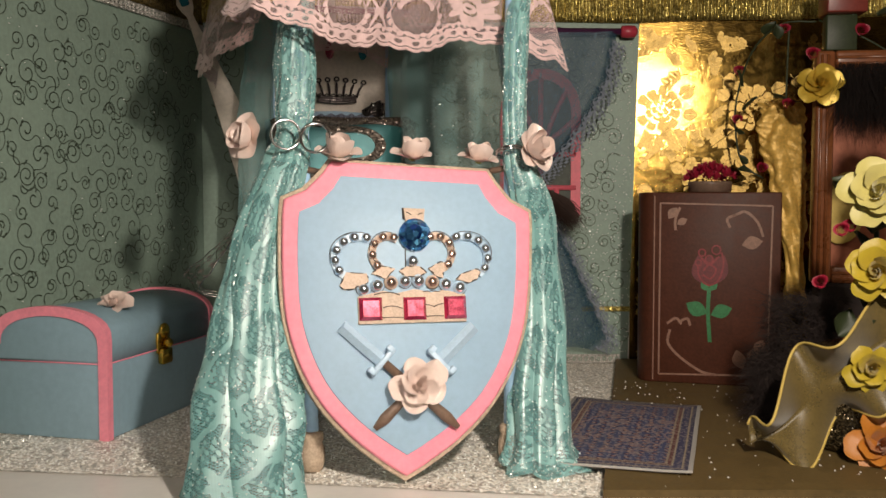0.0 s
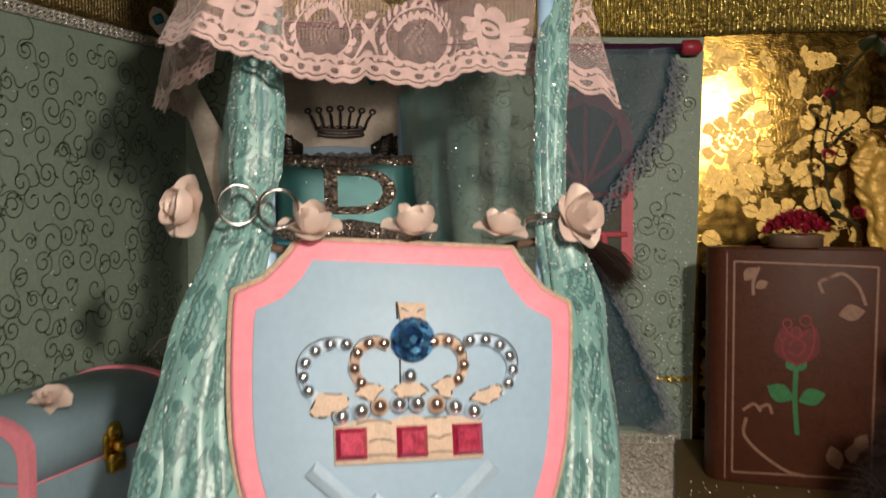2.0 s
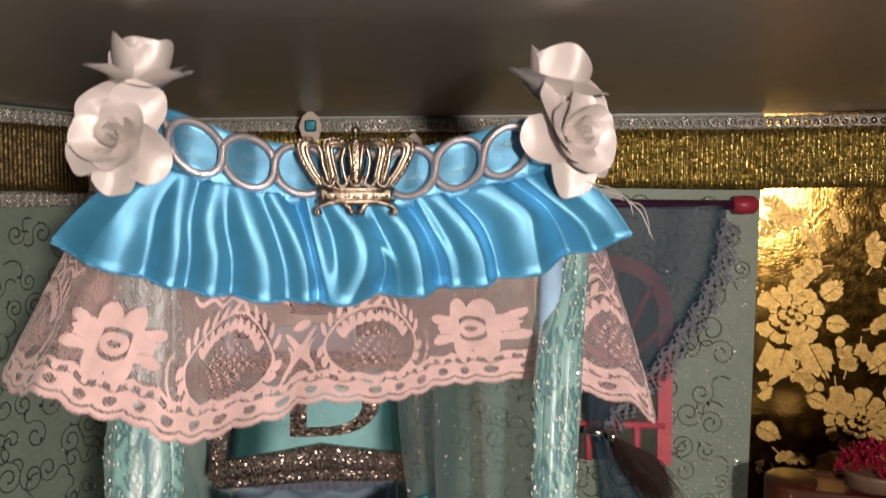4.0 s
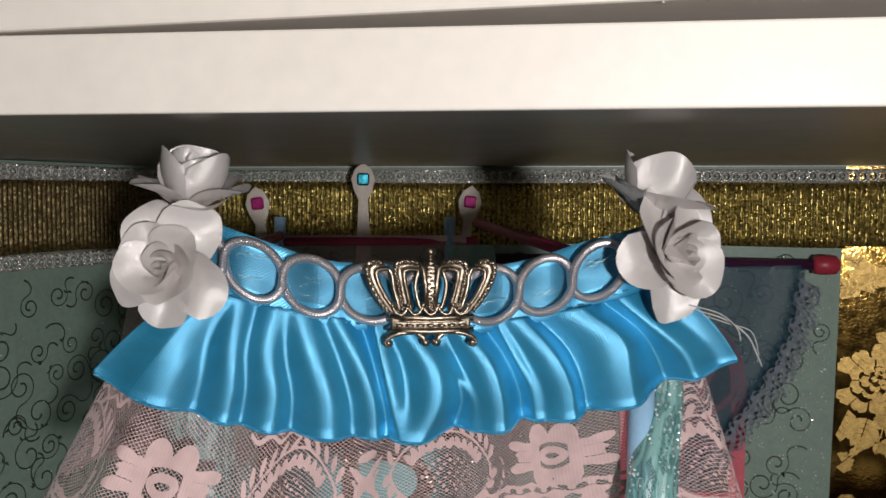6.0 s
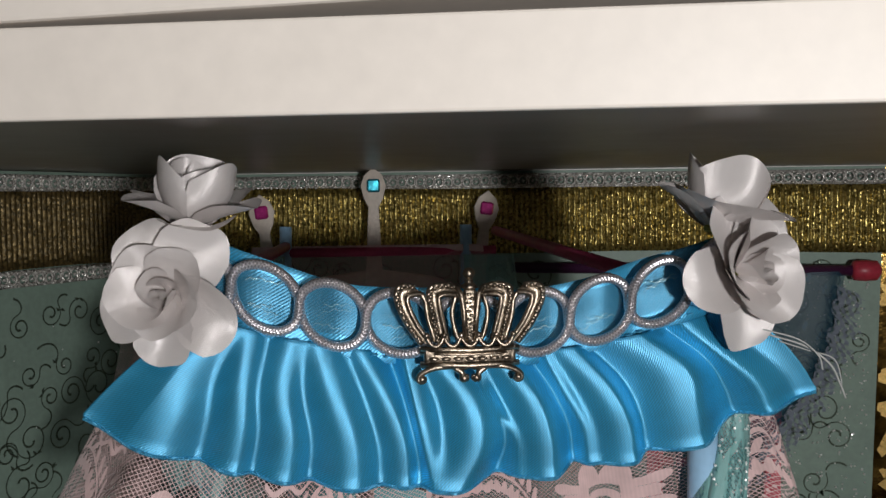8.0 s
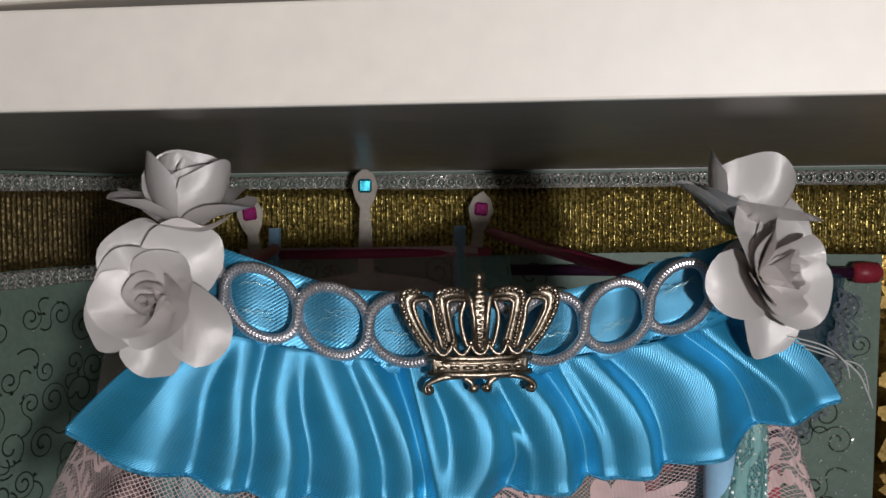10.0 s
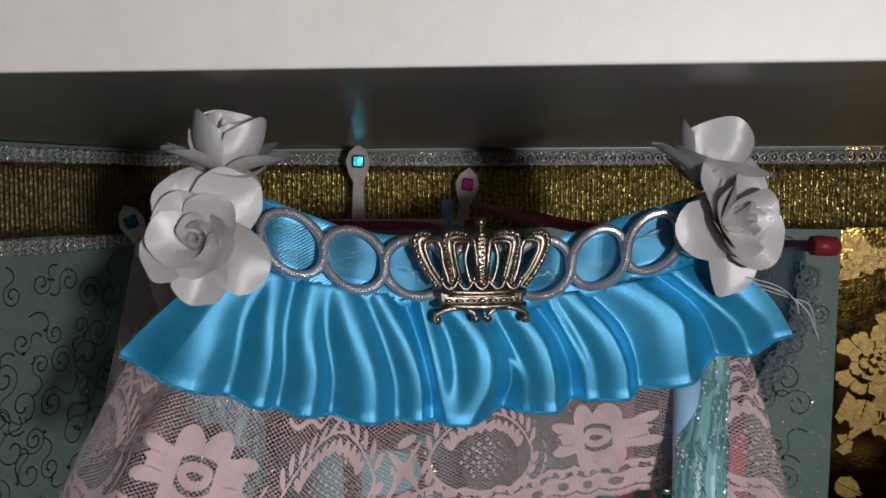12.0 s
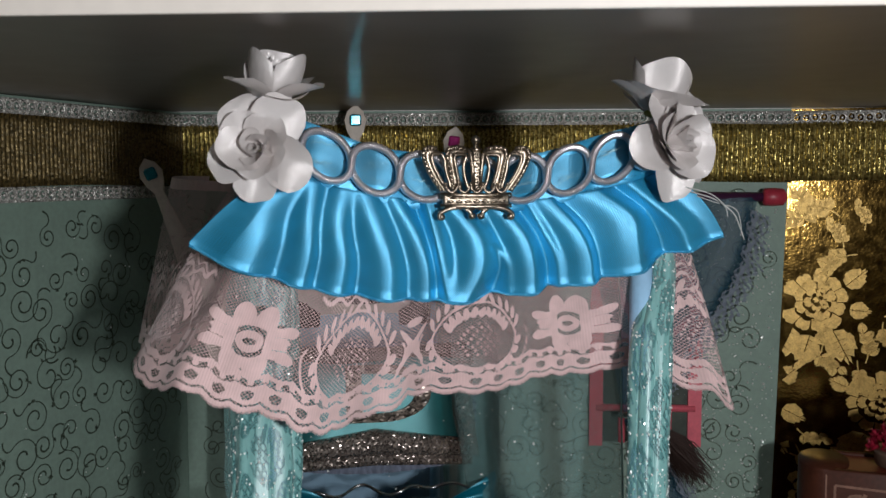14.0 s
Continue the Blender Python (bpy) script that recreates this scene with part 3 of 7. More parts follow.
def ribbon_strip(bm, pts, widths, y=0.0):
    """A flat printed line in the x, z plane facing -y."""
    prev = None
    k = len(pts)
    for i in range(k):
        a, b = pts[max(i - 1, 0)], pts[min(i + 1, k - 1)]
        dx, dz = b[0] - a[0], b[1] - a[1]
        l = math.hypot(dx, dz) or 1
        w = widths[i]
        p = (bm.verts.new((pts[i][0] - dz / l * w, y, pts[i][1] + dx / l * w)), bm.verts.new((pts[i][0] + dz / l * w, y, pts[i][1] - dx / l * w)))
        if prev:
            bm.faces.new((prev[0], prev[1], p[1], p[0]))
        prev = p


def scrolls(x0, x1, z0, z1, y, seed, step=0.0165):
    """Curling tendrils as printed on the paper."""
    rnd = random.Random(seed)
    bm = bmesh.new()
    nx, nz = int((x1 - x0) / step), int((z1 - z0) / step)
    for i in range(nx):
        for j in range(nz):
            cx = x0 + (i + 0.5 + rnd.uniform(-0.3, 0.3) + 0.5 * (j % 2)) * step
            cz = z0 + (j + 0.5 + rnd.uniform(-0.3, 0.3)) * step
            big = rnd.uniform(0.0048, 0.0092)
            turn, hand = rnd.uniform(0, 6.28), rnd.choice((-1, 1))
            turns = rnd.uniform(1.1, 1.7)
            pts, wid = [], []
            n = 30
            for k in range(n):
                s = k / (n - 1)
                r = big * (0.16 + 0.84 * s ** 0.8)
                a = turn + hand * turns * 6.283 * s
                pts.append((cx + r * math.cos(a), cz + r * math.sin(a)))
                wid.append(0.00050 - 0.00025 * s if k else 0.0007)
            a = turn + hand * turns * 6.283
            ex, ez = pts[-1]
            tx, tz = -hand * math.sin(a), hand * math.cos(a)
            ln = rnd.uniform(0.006, 0.013)
            for k in range(1, 12):
                s = k / 11
                b = -hand * 1.3 * s * s
                ux, uz = tx * math.cos(b) - tz * math.sin(b), tx * math.sin(b) + tz * math.cos(b)
                pts.append((ex + ux * ln * s, ez + uz * ln * s))
                wid.append(0.00026 + 0.0002 * s)
            if all(x0 + 0.001 < p[0] < x1 - 0.001 and z0 + 0.001 < p[1] < z1 - 0.001 for p in pts):
                ribbon_strip(bm, pts, wid, y)
                if rnd.random() < 0.6:
                    # a pair of small leaves on the tendril
                    k = rnd.randrange(18, 30)
                    px, pz = pts[k]
                    for sgn in (-1, 1):
                        q = rnd.uniform(0, 6.28)
                        ribbon_strip(bm, [(px, pz), (px + 0.0012 * math.cos(q), pz + 0.0012 * math.sin(q)), (px + 0.0026 * math.cos(q + 0.4), pz + 0.0026 * math.sin(q + 0.4))], [0.0002, 0.0007, 0.0001], y - 0.00002)
    return bm


solid("scroll_print", scrolls(-0.188, 0.150, 0.014, 0.278, BACK - 0.00245, 3), swirl_ink, None, "dark green curling scroll print", "print", kind="stuff")
bm = scrolls(0.003, 0.298, 0.013, 0.272, 0.0, 5)
bmesh.ops.transform(bm, matrix=side_m @ pose(0, 0.00025, 0), verts=bm.verts[:])
bmesh.ops.reverse_faces(bm, faces=bm.faces[:])
solid("scroll_print", bm, swirl_ink, None, "dark green curling scroll print", "print", kind="stuff")

# glitter sheet, olive mat and printed rug on the floor
bm = bmesh.new()
bm.faces.new([bm.verts.new((x, y, FLOOR + 0.0006)) for x, y in ((-0.306, 0.452), (-0.122, 0.4265), (0.0696, 0.3975), (0.1485, BACK - 0.003), (-0.189, BACK - 0.003))])
solid("glitter_sheet", bm, silver_glitter, None, "silver glitter sheet lying on the shelf board", "floor covering", kind="structure", smooth=False)
bm = bmesh.new()
f = bm.faces.new([bm.verts.new(p) for p in ((0.0696, 0.3965, FLOOR + 0.0008), (0.45, 0.3965, FLOOR + 0.0008), (0.45, BACK - 0.044, FLOOR + 0.0008), (0.1375, BACK - 0.003, FLOOR + 0.0008))])
r = bmesh.ops.extrude_face_region(bm, geom=[f])
bmesh.ops.translate(bm, verts=[v for v in r["geom"] if isinstance(v, bmesh.types.BMVert)], vec=(0, 0, 0.0036))
bmesh.ops.recalc_face_normals(bm, faces=bm.faces[:])
solid("olive_mat", bm, olive_mat, None, "olive brown glittered mat on the shelf board", "floor covering", kind="structure", smooth=False)

# printed flowers and leaves on the gold paper
def print_fan(bm, pts, y):
    bm.faces.new([bm.verts.new((x, y, z)) for x, z in pts])


def printed_leaf(bm, x, z, a, size, y, rnd):
    """A broad serrated leaf in two halves, each cut by thin veins."""
    ca, sa = math.cos(a), math.sin(a)
    for side in (-1, 1):
        for k in range(6):
            s0, s1 = 0.04 + 0.155 * k, 0.04 + 0.155 * k + 0.140
            w0, w1 = 0.40 * math.sin(math.pi * min(s0 + 0.14, 1)) ** 0.7, 0.40 * math.sin(math.pi * min(s1 + 0.10, 0.985)) ** 0.7
            q = [(s0, 0.012), (s1, 0.012), (s1 + 0.09, w1 * 0.88), (s1 + 0.12, w1 * rnd.uniform(0.95, 1.15)), (s0 + 0.07, w0)]
            print_fan(bm, [(x + size * (u * ca - side * w * sa), z + size * (u * sa + side * w * ca)) for u, w in q], y)


def printed_bloom(bm, x, z, size, y, rnd):
    """A full peony: rings of ragged, notched petals round an off-centre heart."""
    for ring, (n, r0, r1) in enumerate(((4, 0.05, 0.20), (6, 0.23, 0.42), (8, 0.45, 0.68), (11, 0.70, 1.06))):
        off = rnd.uniform(0, 6.28)
        cx, cz = x + size * 0.06 * (3 - ring), z + size * 0.05 * (3 - ring)
        for k in range(n):
            a0, a1 = off + 6.283 * k / n, off + 6.283 * (k + rnd.uniform(0.84, 0.95)) / n
            far = r1 + rnd.uniform(-0.08, 0.09) * (1 + ring) / 3
            q = []
            for t in range(9):
                a = a0 + (a1 - a0) * t / 8
                r = far - 0.05 + 0.11 * math.sin(math.pi * t / 8) - (0.06 if t == 4 else 0.0) + rnd.uniform(-0.02, 0.02)
                q.append((cx + size * r * math.cos(a), cz + size * 0.95 * r * math.sin(a)))
            for t in range(6):
                a = a1 + (a0 - a1) * t / 5
                r = r0 + 0.05 * math.sin(math.pi * t / 5)
                q.append((cx + size * r * math.cos(a), cz + size * 0.95 * r * math.sin(a)))
            print_fan(bm, q, y)


def printed_sprig(bm, x, z, a, size, y, rnd):
    """A thin stem with pairs of small leaves and a tip."""
    pts = [(x + size * t * math.cos(a + 0.5 * t), z + size * t * math.sin(a + 0.5 * t)) for t in [k / 6 for k in range(7)]]
    ribbon_strip(bm, pts, [0.00035] * 7, y)
    for k in (2, 3, 4, 5):
        for s in (-1, 1):
            printed_leaf(bm, pts[k][0], pts[k][1], a + 0.5 * k / 6 + s * 0.9, size * rnd.uniform(0.22, 0.40), y, rnd)
    printed_leaf(bm, pts[6][0], pts[6][1], a + 0.5, size * 0.36, y, rnd)


rnd = random.Random(8)
bm = bmesh.new()
blooms = []
for i in range(-1, 5):
    for j in range(5):
        x, z = 0.0175 + 0.070 * i + 0.035 * (j % 2), 0.2110 + 0.056 - 0.056 * j
        x -= 0.035
        if -0.02 < x < 0.28 and z < 0.262:
            size = rnd.uniform(0.0155, 0.0180)
            blooms.append((x, z, size))
            printed_bloom(bm, x, z, size, -0.00025, rnd)
            for k, a in enumerate((-2.1, -1.55, -0.95, -0.2, 0.7, 2.7)):
                a += rnd.uniform(-0.2, 0.2)
                d = size * 1.12
                printed_leaf(bm, x + d * math.cos(a), z + d * math.sin(a), a + rnd.uniform(-0.3, 0.3), rnd.uniform(0.015, 0.024) if k < 3 else rnd.uniform(0.010, 0.015), -0.0002 - 0.00001 * k, rnd)
for k in range(150):
    x, z, a = rnd.uniform(0.004, 0.28), rnd.uniform(0.012, 0.268), rnd.uniform(0, 6.28)
    if all(math.hypot(x - b[0], z - b[1]) > b[2] * 1.45 for b in blooms):
        printed_sprig(bm, x, z, a, rnd.uniform(0.012, 0.020), -0.00015 + 0.000002 * (k % 9), rnd)
bmesh.ops.delete(bm, geom=[v for v in bm.verts if v.co.x < 0.0 or v.co.z > 0.276], context="VERTS")
solid("floral_print", bm, gold_print, GOLD, "matt gold flowers and leaves printed on foil", "print", kind="stuff", smooth=False)


# gold ribbon and silver lace edging along the tops of the walls
def wall_ribbon(m, x0, x1, z0, z1, drop=0.0, material=gold_thread):
    def place(u, v):
        x = x0 + (x1 - x0) * u
        return (x, -0.0022 - 0.0005 * math.sin((x1 - x0) * u / 0.0026 * 6.283) - 0.0008 * math.sin(8 * u), z0 + (z1 - z0) * v - drop * u + 0.0006 * math.sin(11 * u))
    n = int((x1 - x0) / 0.0026 * 6)
    ob = solid("wall_ribbon", sheet(place, n, 6, (x1 - x0, z1 - z0)), material, m, "ribbed gold metallic ribbon along the wall top" if material is gold_thread else "dull bronze brown ribbon along the wall top", "ribbon", kind="structure")
    thick(ob, 0.0008)


def lace_edging(m, x0, x1, z, drop=0.0, seed=1):
    rnd = random.Random(seed)
    bm = bmesh.new()
    n = int((x1 - x0) / 0.0046)
    for k in range(n):
        x, zz = x0 + (k + 0.5) * (x1 - x0) / n, z - drop * k / n + rnd.uniform(-0.0004, 0.0004)
        ring = [(x + 0.0021 * math.cos(a), -0.0030, zz + 0.0023 * math.sin(a)) for a in [6.283 * j / 10 for j in range(10)]]
        tube(bm, ring, 0.0006, 5, cyclic=True)
        ball(bm, (x, -0.0034, zz), 0.0009, 1)
        ball(bm, (x + 0.0023, -0.0030, zz + 0.0024), 0.0009, 1)
        ball(bm, (x + 0.0023, -0.0030, zz - 0.0024), 0.0009, 1)
    box(bm, x0, x1, -0.0026, -0.0016, z - 0.0034 - drop / 2, z - 0.0018)
    box(bm, x0, x1, -0.0026, -0.0016, z + 0.0022 - drop / 2, z + 0.0036)
    solid("lace_edging", bm, trim_silver, m, "silver beaded lace edging along the wall top", "trim", kind="structure")


FACE = pose(0, BACK - 0.0022, 0)
SIDE_FACE = side_m @ pose(0.30, 0, 0, 0, 0, 180)
wall_ribbon(FACE, -0.188, 0.154, 0.2785, 0.3105)
lace_edging(FACE, -0.188, 0.154, 0.3135, seed=2)
wall_ribbon(GOLD, -0.002, 0.30, 0.2785, 0.3105)
lace_edging(GOLD, -0.002, 0.30, 0.3135, seed=3)
wall_ribbon(SIDE_FACE, 0.002, 0.298, 0.2770, 0.3105, material=shaded_gold_thread)
lace_edging(SIDE_FACE, 0.002, 0.298, 0.3135, seed=4)
lace_edging(SIDE_FACE, 0.002, 0.298, 0.2735, seed=5)
lace_edging(FACE, 0.03, 0.14, FLOOR + 0.0045, seed=6)
bm = bmesh.new()
box(bm, 0.11, 0.148, -0.0012, 0.0, 0.052, 0.056, 0.0004)
solid("gold_strip", bm, gold_thread, FACE, "narrow gold strip on the wall paper", "trim", kind="structure")

# loose glitter grains on the wall papers
rnd = random.Random(12)
spots = []
for k in range(1150):
    x, z = 0.148 - abs(rnd.gauss(0, 0.055)), rnd.uniform(0.02, 0.27)
    if x > -0.18:
        spots.append(((x, BACK - 0.0028, z), rnd.uniform(0.0003, 0.0008)))
for k in range(160):
    spots.append((side_m @ Vector((rnd.uniform(0.01, 0.28), 0.0005, rnd.uniform(0.03, 0.26))), rnd.uniform(0.00025, 0.0006)))
for k in range(220):
    spots.append(((rnd.uniform(0.09, 0.27), rnd.uniform(0.40, 0.64), FLOOR + 0.0046), rnd.uniform(0.00025, 0.0007)))
for k in range(4200):
    spots.append(((rnd.uniform(-0.25, 0.10), rnd.uniform(0.40, 0.69), FLOOR + 0.0009), rnd.uniform(0.0003, 0.00075)))
spots = [q for q in spots if q[0][2] > FLOOR + 0.002 or q[0][1] > 0.452 - 0.142 * (q[0][0] + 0.306) + 0.003]
grains("glitter_grains", spots, spark, "loose silver glitter grains")

# ---- paper roses ----
def petal_mesh(name, material, length, width, open0, open1, bend, curl=0.0, seed=0, r0=0.04, nu=14, nv=12):
    """One paper petal that rises from the rose's axis: open0 and open1 are its angles from the axis at root and rim,
    bend the radius to which it is rolled, curl the turn of its rim."""
    rnd = random.Random(seed)
    ph, skew, corner = rnd.uniform(0, 6.28), rnd.uniform(-0.08, 0.08), rnd.uniform(2.2, 3.6)

    def place(u, v):
        t = 2 * u - 1
        s = v * (1 - 0.30 * abs(t + skew) ** corner + 0.018 * math.sin(5 * t + ph))
        r, z, a = r0, 0.0, 0.0
        n = 12
        for k in range(n):
            q = s * (k + 0.5) / n
            a = math.radians(open0 + (open1 - open0) * q ** 0.7 + curl * max(0.0, q - 0.62) / 0.38 * (0.45 + 0.55 * abs(t)))
            r += math.sin(a) * length * s / n
            z += math.cos(a) * length * s / n
        w = width * (0.34 + 0.66 * math.sin(min(1.0, 1.35 * v) * math.pi / 2))
        phi = 0.5 * t * w / bend
        into = (1 - math.cos(phi)) * bend + 0.016 * length * s * math.sin(4.2 * t + 3 * s + ph)
        return (r - math.cos(a) * into, bend * math.sin(phi), z + math.sin(a) * into)

    return mesh_of(name, sheet(place, nu, nv, (width * 2, length)), material)


def rolled_heart(name, material, height, turns=1.7, r0=0.035, r1=0.17):
    """The rolled strip of paper at the middle of a rose."""
    def place(u, v):
        a = u * turns * 2 * math.pi
        r = (r0 + (r1 - r0) * u) * (0.82 + 0.34 * v)
        return (r * math.cos(a), r * math.sin(a), v * height * (1 - 0.26 * u + 0.05 * math.sin(2.3 * a)))

    return mesh_of(name, sheet(place, 40, 6, (2.0, height)), material)


def rose_meshes(material, seed, style):
    if style == "cup":
        return {
            "outer": [petal_mesh("petal", material, 0.94, 1.06, 60, 80, 1.0, -8 + 6 * k, seed + k) for k in range(3)],
            "middle": [petal_mesh("petal", material, 1.08, 1.22, 84, -10, 0.62, 14, seed + 5 + k) for k in range(3)],
            "inner": [petal_mesh("petal", material, 0.80, 0.86, 34, -4, 0.34, 12, seed + 9 + k) for k in range(2)],
            "heart": [rolled_heart("petal", material, 0.64)],
        }
    return {
        "outer": [petal_mesh("petal", material, 1.06, 0.98, 62, 92, 1.5 - 0.3 * k, 22, seed + k) for k in range(3)],
        "middle": [petal_mesh("petal", material, 0.80, 0.94, 52, 44, 0.60, 34, seed + 5 + k) for k in range(3)],
        "inner": [petal_mesh("petal", material, 0.55, 0.66, 34, 8, 0.30, 24, seed + 9 + k) for k in range(2)],
        "heart": [rolled_heart("petal", material, 0.46)],
    }


ROSES = {}


def rose(name, m, radius, material, label, group="", seed=1, rings=(("outer", 5), ("middle", 5), ("inner", 3), ("heart", 1)), parent=None, category="flower", style=""):
    """A folded paper rose that faces its own +z; every petal is a part."""
    key = material.name + style
    if key not in ROSES:
        ROSES[key] = rose_meshes(material, len(ROSES) * 31 + 3, style)
    rnd = random.Random(seed)
    ob = thing(name, m, label, "" if parent else category, group)
    if parent:
        ob.parent = parent
    lift = {"outer": 0.0, "middle": 0.06, "inner": 0.12, "heart": 0.16}
    for ring, n in rings:
        start = rnd.uniform(0, 360)
        for k in range(n):
            ring_meshes = ROSES[key][ring]
            me = ring_meshes[(k + seed) % len(ring_meshes)]
            q = rnd.uniform(0.92, 1.08) * radius
            part("petal", me, material, ob, m=pose(0, 0, lift[ring] * radius, (0 if style or ring == "heart" else 9) + rnd.uniform(-5, 5), rnd.uniform(-9, 9), start + k * 360 / n + rnd.uniform(-9, 9)) @ Matrix.Diagonal((q, q, q, 1)))
    bm = bmesh.new()
    ball(bm, (0, 0, -0.02 * radius), 0.15 * radius, 2, (1, 1, 0.5))
    part("calyx", bm, calyx_green, ob, "yellow-green base")
    return ob


def facing(at, way, spin=0.0):
    """A pose at a place with +z along way."""
    q = Vector(way).normalized().to_track_quat("Z", "Y").to_matrix().to_4x4()
    return Matrix.Translation(at) @ q @ pose(0, 0, 0, 0, 0, spin)


# ---- the canopy bed ----
BED = pose(-0.021, 0.478, 0, 0, 0, 13)

bed = thing("canopy_bed", BED, "light blue four-poster doll bed with a fan headboard", "bed")
for x0, x1, y0, y in ((-0.0497, -0.0535, -0.030, 0.0), (0.0476, 0.0585, -0.036, 0.0), (-0.058, -0.051, 0.225, 0.225), (0.030, 0.032, 0.225, 0.225)):
    bm = bmesh.new()
    tube(bm, [(x0, y0, FLOOR + 0.018), (x0 * 0.6 + x1 * 0.4, y0 * 0.55 + y * 0.45, 0.13), (x1, y, 0.293)], 0.0034 if y < 0.1 else 0.0028, 14)
    post = part("post", bm, post_paint, bed)
    bm = bmesh.new()
    lathe(bm, [(0.003, 0.0), (0.0052, 0.001), (0.0062, 0.005), (0.0062, 0.011), (0.0048, 0.014), (0.0056, 0.0155), (0.0056, 0.0185), (0.0036, 0.0195)], 18, pose(x0, y0, FLOOR + 0.0006))
    part("foot", bm, grip_brown if y > 0.1 else raw_wood, post, "turned wooden foot")
bm = bmesh.new()
box(bm, -0.048, 0.049, -0.004, 0.004, 0.050, 0.150, 0.001)
part("footboard", bm, blue_paint, bed)
for x0 in (-0.054, 0.041):
    bm = bmesh.new()
    box(bm, x0, x0 + 0.006, 0.004, 0.226, 0.055, 0.085, 0.001)
    part("side_rail", bm, blue_paint, bed)
# magenta rods that join the post tops
for a, b in (((-0.0535, 0.0, 0.286), (-0.051, 0.225, 0.284)), ((0.0585, 0.0, 0.283), (0.046, 0.225, 0.290)), ((-0.051, 0.225, 0.281), (0.046, 0.225, 0.281))):
    bm = bmesh.new()
    tube(bm, [a, b], 0.0022, 10)
    part("canopy_rod", bm, magenta_paint, bed, "dark magenta rod")

# fan headboard
bm = bmesh.new()
plate(bm, [(-0.060, 0.05), (0.042, 0.05), (0.050, 0.19), (0.046, 0.255), (0.018, 0.268), (-0.010, 0.272), (-0.038, 0.268), (-0.066, 0.255), (-0.068, 0.19)], 0.236, 0.240, 0.0006)
headboard = part("headboard", bm, pale_wood, bed, "pale headboard panel")
bm = bmesh.new()
plate(bm, [(-0.058, 0.10), (0.040, 0.10), (0.044, 0.200), (0.012, 0.2065), (-0.008, 0.2075), (-0.030, 0.2065), (-0.060, 0.200)], 0.2335, 0.236, 0.0004)
part("lower_panel", bm, blue_paint, headboard, "pale blue lower panel")
for cx, cz, lean, gem, base in ((-0.0106, 0.3116, 0, teal_gem, 0.25), (0.043, 0.3004, 7, pink_gem, 0.235), (-0.0625, 0.2995, -7, pink_gem, 0.235), (-0.1167, 0.2832, -22, teal_gem, 0.12)):
    L = (cz - base) / math.cos(math.radians(lean))
    m = pose(cx, 0.2335, cz, 0, lean, 0)
    w = 0.006 if abs(lean) < 20 else 0.019
    bm = bmesh.new()
    plate(bm, [(0, 0.0085), (0.0042, 0.005), (0.0060, 0.0), (0.0045, -0.006), (0.0024, -0.010), (0.0028, -0.017), (w * 0.6, -L * 0.6), (w, -L), (-w, -L), (-w * 0.6, -L * 0.6), (-0.0028, -0.017), (-0.0024, -0.010), (-0.0045, -0.006), (-0.0060, 0.0), (-0.0042, 0.005)], -0.0012, 0.0012, 0.0003)
    spire = part("spire", bm, pale_wood, headboard, "pale pointed fan blade", m=m)
    bm = bmesh.new()
    box(bm, -0.0031, 0.0031, -0.0030, -0.0010, -0.0031, 0.0031, 0.0009, seg=1)
    part("gem", bm, gem, spire, "square cut stone", smooth=False)


# crown-shaped metal ornament, used on the headboard
def crown_applique(parent, m, material):
    bm = bmesh.new()
    pts = [(-0.0125 + 0.025 * k / 12, -0.0015 * math.sin(math.pi * k / 12) * 0 - 0.001, 0.0012 * abs(k / 6 - 1) ** 2) for k in range(13)]
    for dz in (0.0, 0.0035):
        tube(bm, [(x * (1 + dz * 20), y, z + dz) for x, y, z in pts], 0.0011, 8)
    box(bm, -0.0122, 0.0122, -0.0010, 0.0004, 0.0003, 0.0038, 0.0003)
    for k in range(7):
        a = (k - 3) / 3
        x, h = a * 0.0125, 0.0125 - 0.0022 * abs(a)
        tube(bm, [(x, -0.0004, 0.004), (x * 1.18, -0.0008, 0.004 + h * 0.6), (x * 1.32, -0.0004, 0.004 + h * 0.85)], [0.0007, 0.0009, 0.0005], 6)
        ring = [(x * 1.38 + 0.0014 * math.cos(q), -0.0006, 0.0055 + h * 0.9 + 0.0014 * math.sin(q)) for q in [6.283 * j / 12 for j in range(12)]]
        tube(bm, ring, 0.0006, 6, cyclic=True)
        tube(bm, [(x, -0.0006, 0.0045), (x + 0.0021, -0.0008, 0.0062), (x + 0.0042 * (1 if k < 6 else 0), -0.0006, 0.0045)], 0.0005, 6)
    for k in range(5):
        ball(bm, ((k - 2) * 0.0042, -0.0012, 0.0019), 0.0008, 1)
    return part("crown_ornament", bm, material, parent, "dark metal crown ornament", m=m)


